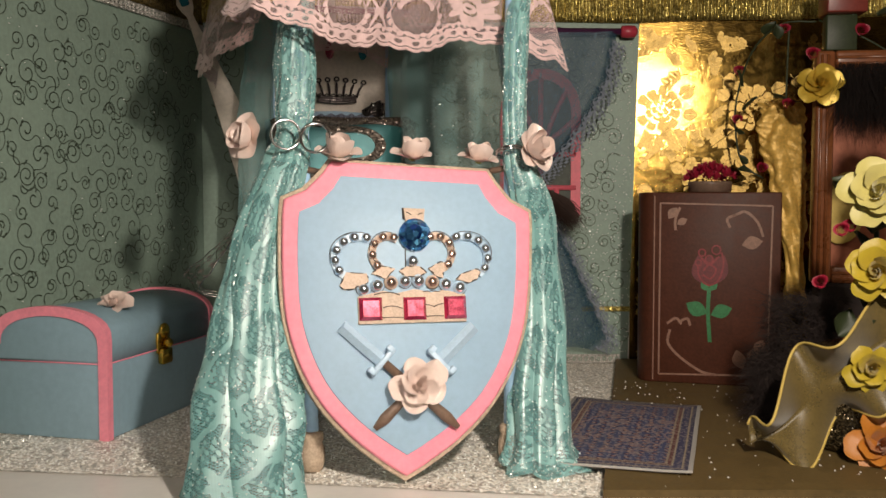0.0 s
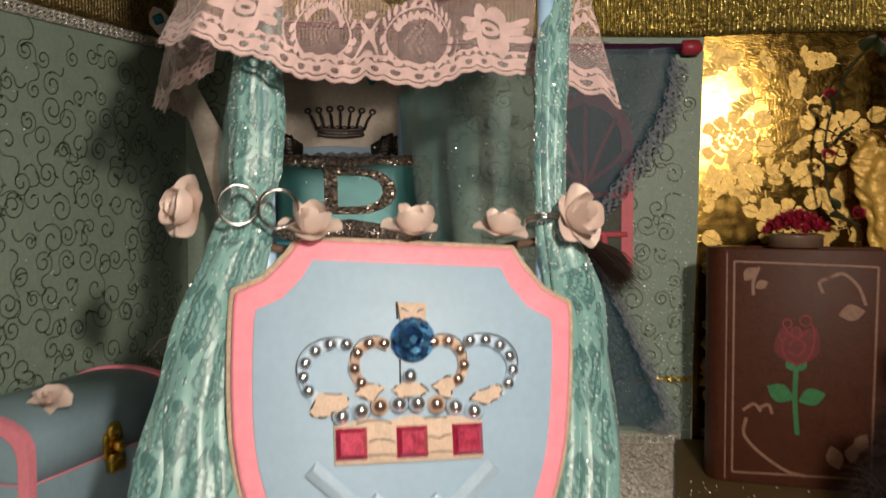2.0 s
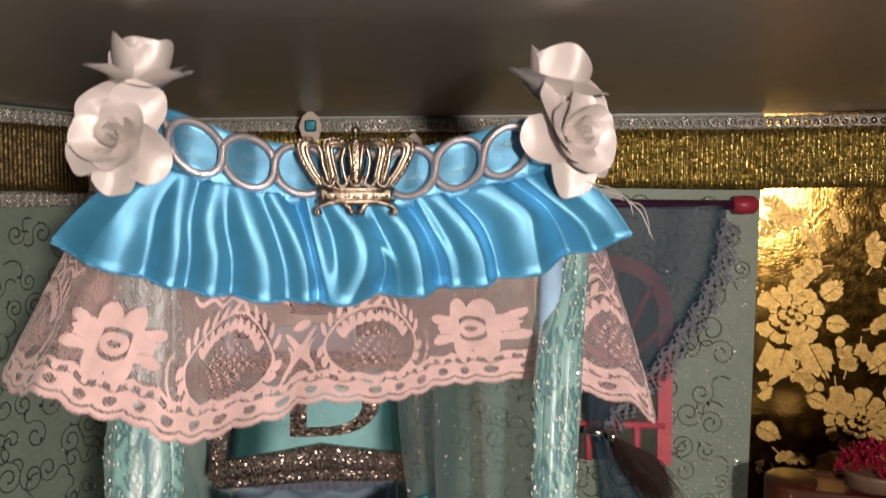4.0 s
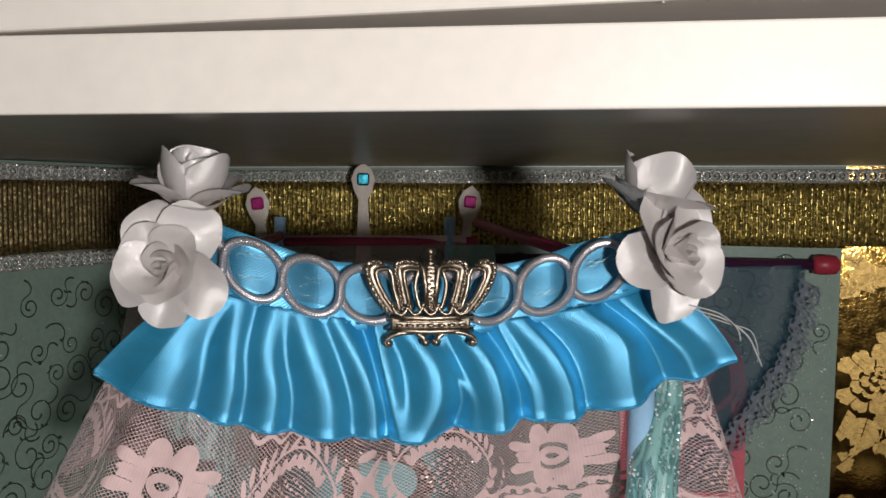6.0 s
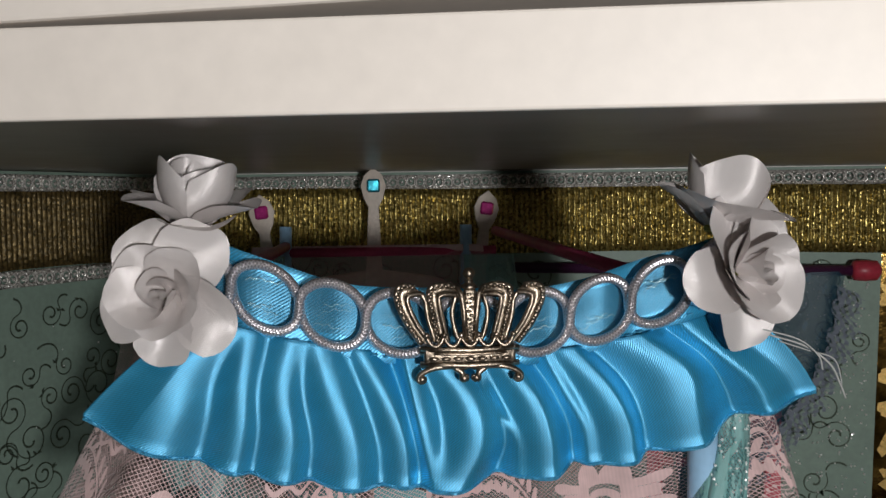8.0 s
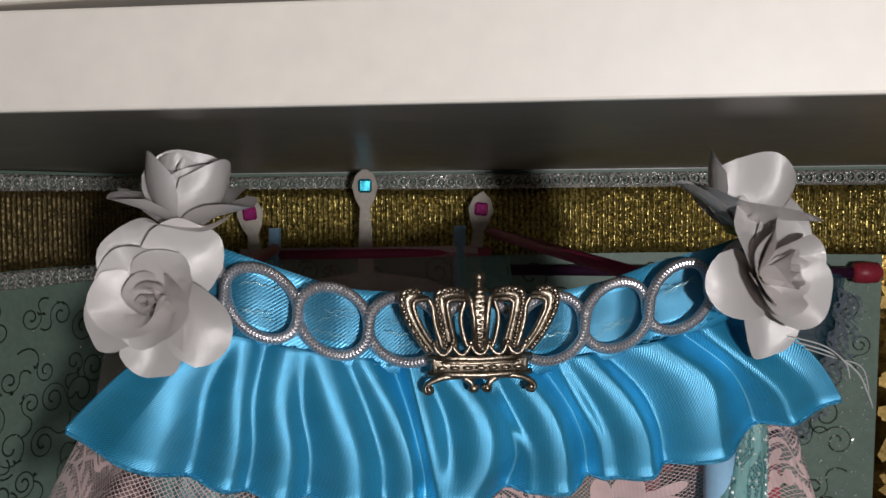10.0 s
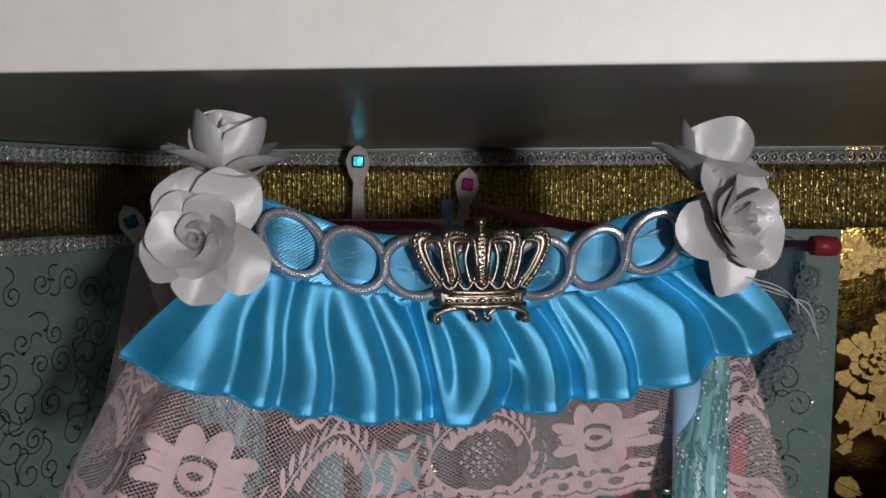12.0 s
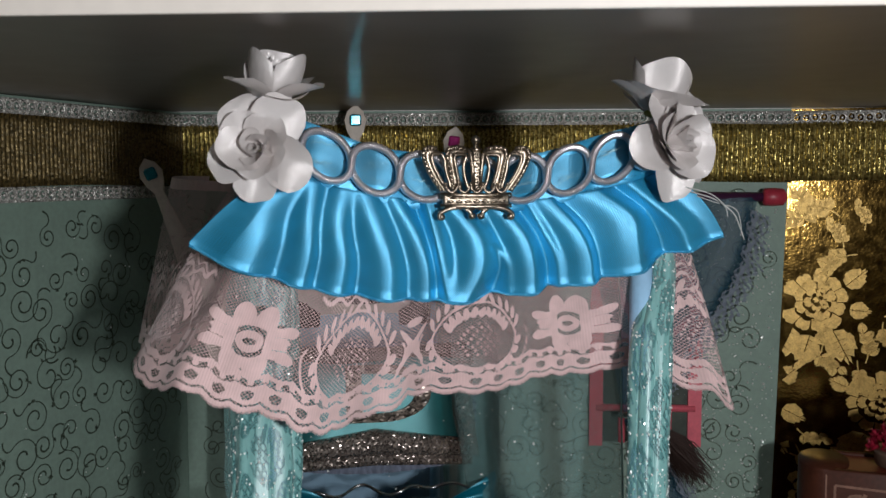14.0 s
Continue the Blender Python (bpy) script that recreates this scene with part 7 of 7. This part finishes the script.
# sparkles caught in the sheers and on the bed
rnd = random.Random(77)
spots = []
for k in range(140):
    p = BED @ Vector((rnd.uniform(-0.06, 0.06), rnd.uniform(0.03, 0.21), rnd.uniform(0.12, 0.20)))
    if k % 2:
        p = BED @ Vector((0.046 + rnd.uniform(-0.008, 0.008), rnd.uniform(0.02, 0.16), rnd.uniform(0.11, 0.26)))
    spots.append((p, rnd.uniform(0.0003, 0.0007)))
for row in (LEFT_ROWS, RIGHT_ROWS):
    place = tube_curtain(row, 6, 0.5 if row is LEFT_ROWS else -0.8, 1 if row is LEFT_ROWS else 4)
    for k in range(2000):
        spots.append((BED @ Vector(place(rnd.random(), rnd.random())), rnd.uniform(0.0002, 0.00052)))
# specks added as the lamp's sparkle on the board's paint, no glitter lies there
for k in range(160):
    spots.append(((0.15 * rnd.random() ** 0.6 + 0.01, 0.4162, rnd.uniform(0.337, 0.366)), rnd.uniform(0.0001, 0.00024)))
grains("glitter_and_sparkle", spots, spark, "glitter grains on the lace curtains and the shelf edge")

# ---- the pink window and its curtain ----
WIN = pose(0.0765, BACK - 0.0024, 0)
window = thing("window_1", WIN, "pink arched lattice window on the green wall", "window", kind="structure")
bm = bmesh.new()
HALF = 0.0315


def arch_line(k, n=14):
    return [(HALF * k * math.cos(math.pi * j / n), 0.2075 + 0.0355 * k * math.sin(math.pi * j / n) ** 0.9) for j in range(n + 1)]


outer, inner = [(HALF, 0.128)] + arch_line(1.0) + [(-HALF, 0.128)], [(HALF * 0.76, 0.128)] + arch_line(0.76) + [(-HALF * 0.76, 0.128)]
for y in (-0.0030, 0.0):
    vo, vi = [bm.verts.new((x, y, z)) for x, z in outer], [bm.verts.new((x, y, z)) for x, z in inner]
    for k in range(len(vo) - 1):
        bm.faces.new((vo[k], vo[k + 1], vi[k + 1], vi[k]))
n = len(outer)
bm.verts.ensure_lookup_table()
for k in range(n - 1):
    bm.faces.new((bm.verts[k], bm.verts[k + 1], bm.verts[2 * n + k + 1], bm.verts[2 * n + k]))
    bm.faces.new((bm.verts[n + k], bm.verts[n + k + 1], bm.verts[3 * n + k + 1], bm.verts[3 * n + k]))
bmesh.ops.recalc_face_normals(bm, faces=bm.faces[:])
part("window_frame", bm, window_pink, window, "pink arched frame", smooth=False)
bm = bmesh.new()
plate(bm, [(HALF * 0.9, 0.130)] + arch_line(0.9) + [(-HALF * 0.9, 0.130)], -0.0010, -0.0004)
part("pane", bm, dusk, window, "dark greenish pane", smooth=False)
bars = [[(0, 0.130), (0, 0.236)], [(-0.028, 0.150), (0.028, 0.150)], [(-0.028, 0.176), (0.028, 0.176)]]
for s in (-1, 1):
    bars += [[(s * 0.003, 0.186), (s * 0.010, 0.205), (s * 0.020, 0.226)], [(s * 0.003, 0.184), (s * 0.016, 0.194), (s * 0.028, 0.205)], [(s * 0.013, 0.130), (s * 0.013, 0.150)]]
for line in bars:
    bm = bmesh.new()
    pts = spline(line, 5) if len(line) > 2 else line
    tube(bm, [(q[0], -0.0018, q[1]) for q in pts], 0.0022, 6)
    part("muntin", bm, window_pink, window)

pole = thing("curtain_pole", None, "dark purple curtain pole with a red knob end", "curtain pole")
bm = bmesh.new()
tube(bm, [(-0.02, BACK - 0.012, 0.2715), (0.138, BACK - 0.012, 0.2700)], 0.0026, 12)
part("rod", bm, mat("purple_rod", (0.05, 0.012, 0.045), 0.4), pole)
bm = bmesh.new()
lathe(bm, [(0.0030, 0.0), (0.0046, 0.001), (0.0050, 0.006), (0.0046, 0.011), (0.0020, 0.013)], 16, pose(0.137, BACK - 0.012, 0.2700, 0, 90, 0))
part("knob", bm, mat("knob_red", (0.42, 0.035, 0.06), 0.4), pole, "red painted end knob")
bm = bmesh.new()
box(bm, 0.128, 0.133, BACK - 0.012, BACK - 0.002, 0.268, 0.272, 0.0005)
part("bracket", bm, mat("purple_rod2", (0.06, 0.015, 0.05), 0.4), pole)

drape = thing("sheer_curtain", None, "dark navy sheer curtain tied back with grey fringe", "curtain")
DRAPE = spline([(0.270, 0.040, 0.134), (0.236, 0.046, 0.129), (0.205, 0.052, 0.113), (0.175, 0.058, 0.091), (0.151, 0.062, 0.072), (0.135, 0.066, 0.082), (0.102, 0.070, 0.100), (0.067, 0.074, 0.116), (0.034, 0.080, 0.130), (0.022, 0.084, 0.118)], 8)


def drape_place(u, v):
    z, x0, x1 = along(DRAPE, v)
    w = (x1 - x0)
    return (x0 + w * u, BACK - 0.013 + 0.0011 * math.sin(u * 13 + 5 * v + 2 * math.sin(6 * u)) * (0.25 + w / 0.1) - 0.004 * math.sin(math.pi * u), z + 0.004 * math.sin(math.pi * u) * (1 if v > 0.5 else -0.3))


woven("sheer", drape_place, 120, 180, 0.10, 0.25, navy_sheer, lambda u, v, h: np.where(np.sin(u * 400) * np.sin(v * 350 + 3 * np.sin(u * 100)) > 0.93, 0.5, -0.3), parent=drape)


def edge_place(u, v):
    z, x0, x1 = along(DRAPE, 0.02 + 0.96 * u)
    return (x1 - 0.004 + 0.014 * v + 0.0012 * math.sin(u * 140), BACK - 0.0155 + 0.001 * math.sin(u * 190), z - 0.006 * v)


fringe_lace = lace("fringe_lace", (0.20, 0.23, 0.28), 1300, 0.22)
ob = woven("fringe", edge_place, 260, 20, 0.28, 0.018, fringe_lace, lambda u, v, h: np.where(v < 0.003 + 0.002 * np.sin(u * 2200), -1.5, np.where(np.abs(v - 0.014) < 0.0012, 0.5, np.sin(u * 1500) * np.sin(v * 1300) - 0.35)), parent=drape)
tagged(ob, "grey lace fringe")
bm = bmesh.new()
tube(bm, [(0.060, BACK - 0.018, 0.1500), (0.067, BACK - 0.021, 0.1495), (0.075, BACK - 0.018, 0.1505)], 0.0022, 8)
part("tie", bm, silver, drape, "sparkling tie")
tassel = thing("fur_tassel", pose(0.074, 0.705, 0.150), "brown fur tassel hanging from the tied curtain", "tassel")
bm = bmesh.new()
rnd = random.Random(5)
for k in range(420):
    e = Vector((0.026 + rnd.gauss(0, 0.0045), -0.012 + rnd.gauss(0, 0.0045), -0.028 + rnd.gauss(0, 0.0045)))
    a = Vector((rnd.uniform(-0.001, 0.001), rnd.uniform(-0.001, 0.001), 0))
    md = a * 0.4 + e * 0.5 + Vector((rnd.gauss(0, 0.003), rnd.gauss(0, 0.003), 0.002))
    w = e.orthogonal().normalized() * 0.00035
    vs = [bm.verts.new(a - w), bm.verts.new(a + w), bm.verts.new(md + w), bm.verts.new(md - w), bm.verts.new(e)]
    bm.faces.new(vs[:4])
    bm.faces.new((vs[3], vs[2], vs[4]))
part("fur", bm, fur_brown, tassel)
bm = bmesh.new()
ball(bm, (0, 0, 0), 0.0028, 2)
part("cap", bm, silver, tassel, "silver cap")

# ---- the flower corner ----
# framed picture
FRAME = pose(0.2505, 0.630, 0.0, 0, 0, -6)
pic = thing("framed_picture", FRAME, "wood framed reddish picture leaning in the flower corner", "picture")
for x0, x1, z0, z1 in ((0.0, 0.012, 0.084, 0.240), (0.088, 0.100, 0.084, 0.240), (0.012, 0.088, 0.084, 0.096), (0.012, 0.088, 0.228, 0.240)):
    bm = bmesh.new()
    box(bm, x0, x1, -0.006, 0.006, z0, z1, 0.0022, seg=3)
    wide = x1 - x0 < z1 - z0
    for q in (0.25, 0.6):
        if wide:
            tube(bm, [(x0 + 0.012 * q, -0.0062, z0 + 0.003), (x0 + 0.012 * q, -0.0062, z1 - 0.003)], 0.0011, 8)
        else:
            tube(bm, [(x0, -0.0062, z0 + 0.012 * q), (x1, -0.0062, z0 + 0.012 * q)], 0.0011, 8)
    part("frame_rail", bm, frame_wood, pic)
bm = bmesh.new()
box(bm, 0.010, 0.090, 0.0, 0.004, 0.094, 0.230)
part("picture", bm, picture_red, pic, "plain reddish picture", smooth=False)
bm = bmesh.new()
plate(bm, [(0.020 + 0.016 * math.cos(a) * (1 + 0.15 * math.sin(3 * a)), 0.135 + 0.024 * math.sin(a) * (1 + 0.1 * math.sin(2 * a))) for a in [6.283 * k / 24 for k in range(24)]], -0.004, -0.002, 0.0004)
part("paper_cutout", bm, cream_paper, pic, "ochre paper cutout")
bm = bmesh.new()
box(bm, 0.004, 0.090, -0.006, 0.012, FLOOR + 0.0044, 0.084, 0.002)
solid("picture_stand", bm, dark_feather, FRAME, "dark stand under the framed picture", "stand")
bm = bmesh.new()
tuft(bm, (0.050, -0.009, 0.222), (0.038, 0.003, 0.010), 3200, 0.030, 3, (0.1, -0.25, -1.0), 2.6, 0.00025)
solid("fur_piece", bm, dark_feather, FRAME, "dark brown fur draped over the picture top", "fur")
bm = bmesh.new()
box(bm, 0.004, 0.030, -0.012, 0.010, 0.264, 0.290, 0.001)
solid("red_block", bm, red_wood, FRAME, "dark red wooden block above the picture", "block")
bm = bmesh.new()
box(bm, 0.006, 0.026, -0.004, 0.006, 0.240, 0.264, 0.001)
solid("block_stand", bm, leaf_dark, FRAME, "dark stand on the picture frame", "stand")

# gathered gold cloth hanging on the wall
GOLD_ROWS = spline([(0.210, 0.250, 0.690, 0.015, 0.006, 0.10), (0.190, 0.2495, 0.686, 0.0165, 0.007, 0.12), (0.165, 0.2525, 0.684, 0.0135, 0.007, 0.14), (0.130, 0.2570, 0.684, 0.0095, 0.006, 0.16), (0.095, 0.2600, 0.684, 0.0060, 0.005, 0.18), (0.060, 0.2610, 0.684, 0.0075, 0.005, 0.18), (0.0145, 0.2620, 0.684, 0.0085, 0.006, 0.18)], 6)


def gold_place(u, v):
    z, cx, cy, w, d, rip = along(GOLD_ROWS, v)
    a = 2 * math.pi * u
    k = 1 + rip * math.sin(5 * a + 6 * math.sin(5 * v)) + 0.08 * math.sin(40 * v + 3 * a) + 0.05 * math.sin(95 * v - 4 * a)
    return (cx + w * k * math.cos(a), cy + d * k * math.sin(a), z + 0.003 * math.sin(3 * a))


solid("gold_drape", sheet(gold_place, 70, 120, (0.08, 0.2), cyclic=True), gold_cloth, None, "crumpled gold cloth gathered down the wall", "drape")
bm = bmesh.new()
tuft(bm, (0.25, 0.686, 0.211), (0.010, 0.004, 0.001), 120, 0.012, 6, (0, 0, 1), 0.8, 0.0004)
solid("dried_stems", bm, gold_cloth, None, "short straw stems above the gold cloth", "stems")

# vine with little roses
vine = thing("rose_vine", None, "thin hanging vine with small red roses and dark leaves", "vine")
for pts in (((0.255, 0.640, 0.262), (0.235, 0.650, 0.262), (0.220, 0.665, 0.246), (0.214, 0.680, 0.214), (0.216, 0.686, 0.186), (0.222, 0.686, 0.166), (0.236, 0.684, 0.156)), ((0.242, 0.655, 0.262), (0.243, 0.660, 0.235), (0.244, 0.664, 0.210)), ((0.255, 0.636, 0.262), (0.280, 0.628, 0.250), (0.30, 0.625, 0.238))):
    bm = bmesh.new()
    tube(bm, spline(pts, 6), 0.0007, 6)
    part("stem", bm, leaf_dark, vine)
for x, y, z, r, way in ((0.2485, 0.628, 0.2385, 0.0058, (-0.2, -1, 0.2)), (0.2790, 0.624, 0.2535, 0.0060, (0, -1, 0.1)), (0.2370, 0.650, 0.2590, 0.0050, (-0.2, -1, 0)), (0.2150, 0.678, 0.2340, 0.0050, (-0.2, -1, 0.3)), (0.2150, 0.680, 0.1990, 0.0048, (-0.3, -1, 0.3)), (0.2340, 0.682, 0.1640, 0.0055, (0.2, -1, 0.2)), (0.2440, 0.660, 0.2080, 0.0055, (0.1, -1, 0.5))):
    part("bloom", red_bloom, red_petal, vine, m=facing((x, y, z), way, 30) @ Matrix.Diagonal((r, r, r, 1)))


def leaf_mesh(name, material):
    return mesh_of(name, sheet(lambda u, v: (0.42 * (2 * u - 1) * math.sin(math.pi * min(1, 0.04 + v)) ** 0.8, v, 0.16 * (2 * u - 1) ** 2 - 0.25 * v * v), 6, 8), material)


vine_leaf = leaf_mesh("leaf", leaf_dark)
rnd = random.Random(3)
for x, y, z in ((0.222, 0.684, 0.166), (0.226, 0.684, 0.160), (0.216, 0.684, 0.188), (0.219, 0.680, 0.205), (0.215, 0.676, 0.222), (0.242, 0.662, 0.211), (0.249, 0.662, 0.209), (0.272, 0.626, 0.262), (0.232, 0.652, 0.252), (0.288, 0.624, 0.262), (0.226, 0.660, 0.256), (0.262, 0.632, 0.246)):
    q = rnd.uniform(0.008, 0.014)
    part("leaf", vine_leaf, leaf_dark, vine, m=pose(x, y - 0.002, z, 60 + rnd.uniform(-40, 40), rnd.uniform(-30, 30), rnd.uniform(-150, 150)) @ Matrix.Diagonal((q, q, q, 1)))
rose("gold_rose", facing((0.250, 0.620, 0.2165), (-0.25, -0.9, 0.25), 15), 0.0145, gold_petal, "golden yellow satin rose on the vine", "yellow roses", 41)

# dark glittered planter with silk roses, organza leaf and feathers
PLANT = pose(0.208, 0.470, FLOOR + 0.0045, 0, 0, 40)
bm = bmesh.new()
box(bm, -0.022, 0.060, -0.012, 0.020, 0.0, 0.052, 0.006, seg=3)
solid("glitter_planter", bm, dark_glitter, PLANT, "dark glittered planter box on the olive mat", "planter")
bm = bmesh.new()
tuft(bm, (0.200, 0.515, 0.060), (0.018, 0.012, 0.026), 7000, 0.013, 8, (-0.4, -0.1, 0.2), 0.5, 0.00012)
tuft(bm, (0.190, 0.515, 0.036), (0.016, 0.012, 0.018), 6000, 0.013, 9, (-0.4, -0.1, 0.0), 0.5, 0.00012)
solid("feather_boa", bm, dark_feather, None, "fluffy dark brown feather boa behind the planter", "feathers")
SPINE = spline([(0.150, 0.452, 0.021), (0.166, 0.452, 0.030), (0.184, 0.452, 0.048), (0.204, 0.450, 0.066), (0.232, 0.448, 0.086)], 8)


def organza_place(u, v):
    p = along(SPINE, v)
    w = 0.022 * math.sin(math.pi * min(1, 0.05 + 0.75 * v)) ** 0.9
    t = 2 * u - 1
    wav = 0.011 * math.sin(14 * v + 1.2) * abs(t)
    return (p[0] - 0.55 * w * t + 0.3 * wav, p[1] - 0.010 * abs(t) + 1.1 * wav - 0.004 * (1 - t * t), p[2] + 0.75 * w * t + 0.5 * wav)


leaf = thing("organza_leaf", None, "olive gold organza leaf with a wired wavy edge", "leaf")
ob = thick(part("leaf", sheet(organza_place, 24, 60, (0.05, 0.1)), organza, leaf), 0.0003)
bm = bmesh.new()
tube(bm, [organza_place(1, k / 60) for k in range(61)], 0.0007, 6)
part("wire_edge", bm, cream_paper, leaf, "pale wired edge")
bm = bmesh.new()
tube(bm, [organza_place(0, k / 60) for k in range(61)], 0.0007, 6)
part("wire_edge", bm, cream_paper, leaf, "pale wired edge")
for x, y, z, r, material, way, k in ((0.2060, 0.440, 0.1430, 0.0165, pale_yellow, (-0.35, -0.9, 0.2), 51), (0.2080, 0.442, 0.1060, 0.0150, yellow_petal, (-0.5, -0.8, 0.1), 52), (0.2040, 0.438, 0.0600, 0.0115, yellow_petal, (-0.3, -0.9, 0.1), 53), (0.2080, 0.436, 0.0230, 0.0140, orange_petal, (-0.3, -0.9, 0.3), 54), (0.2290, 0.445, 0.1950, 0.0140, yellow_petal, (-0.3, -0.9, 0.2), 55), (0.2320, 0.450, 0.1750, 0.0130, pale_yellow, (-0.3, -0.9, 0.2), 56), (0.2330, 0.44, 0.082, 0.013, pale_yellow, (-0.3, -0.9, 0.2), 57)):
    rose("silk_rose", facing((x, y, z), way, 20 * k), r, material, "yellow silk rose in the flower arrangement" if material is not orange_petal else "orange silk rose low in the flower arrangement", "silk roses", k)
stems = thing("flower_stems", None, "dark stems and leaves of the flower arrangement", "stems")
for x, z in ((0.208, 0.140), (0.211, 0.104), (0.207, 0.060), (0.231, 0.192), (0.234, 0.172)):
    bm = bmesh.new()
    tube(bm, spline([(x + 0.001, 0.450, z), (x + 0.012, 0.468, z * 0.7), (0.218, 0.480, 0.045)], 6), 0.0013, 6)
    part("stem", bm, leaf_dark, stems)
for x, y, z in ((0.196, 0.446, 0.128), (0.186, 0.455, 0.100), (0.197, 0.440, 0.020), (0.192, 0.446, 0.126)):
    part("bloom", red_bloom, red_petal, stems, m=facing((x, y, z), (-0.3, -1, 0.2), 60) @ Matrix.Diagonal((0.0048, 0.0048, 0.0048, 1)))
for k in range(10):
    q = rnd.uniform(0.010, 0.018)
    part("leaf", vine_leaf, leaf_dark, stems, m=pose(rnd.uniform(0.195, 0.225), rnd.uniform(0.448, 0.462), rnd.uniform(0.03, 0.16), 60 + rnd.uniform(-40, 40), rnd.uniform(-30, 30), rnd.uniform(-150, 150)) @ Matrix.Diagonal((q, q, q, 1)))
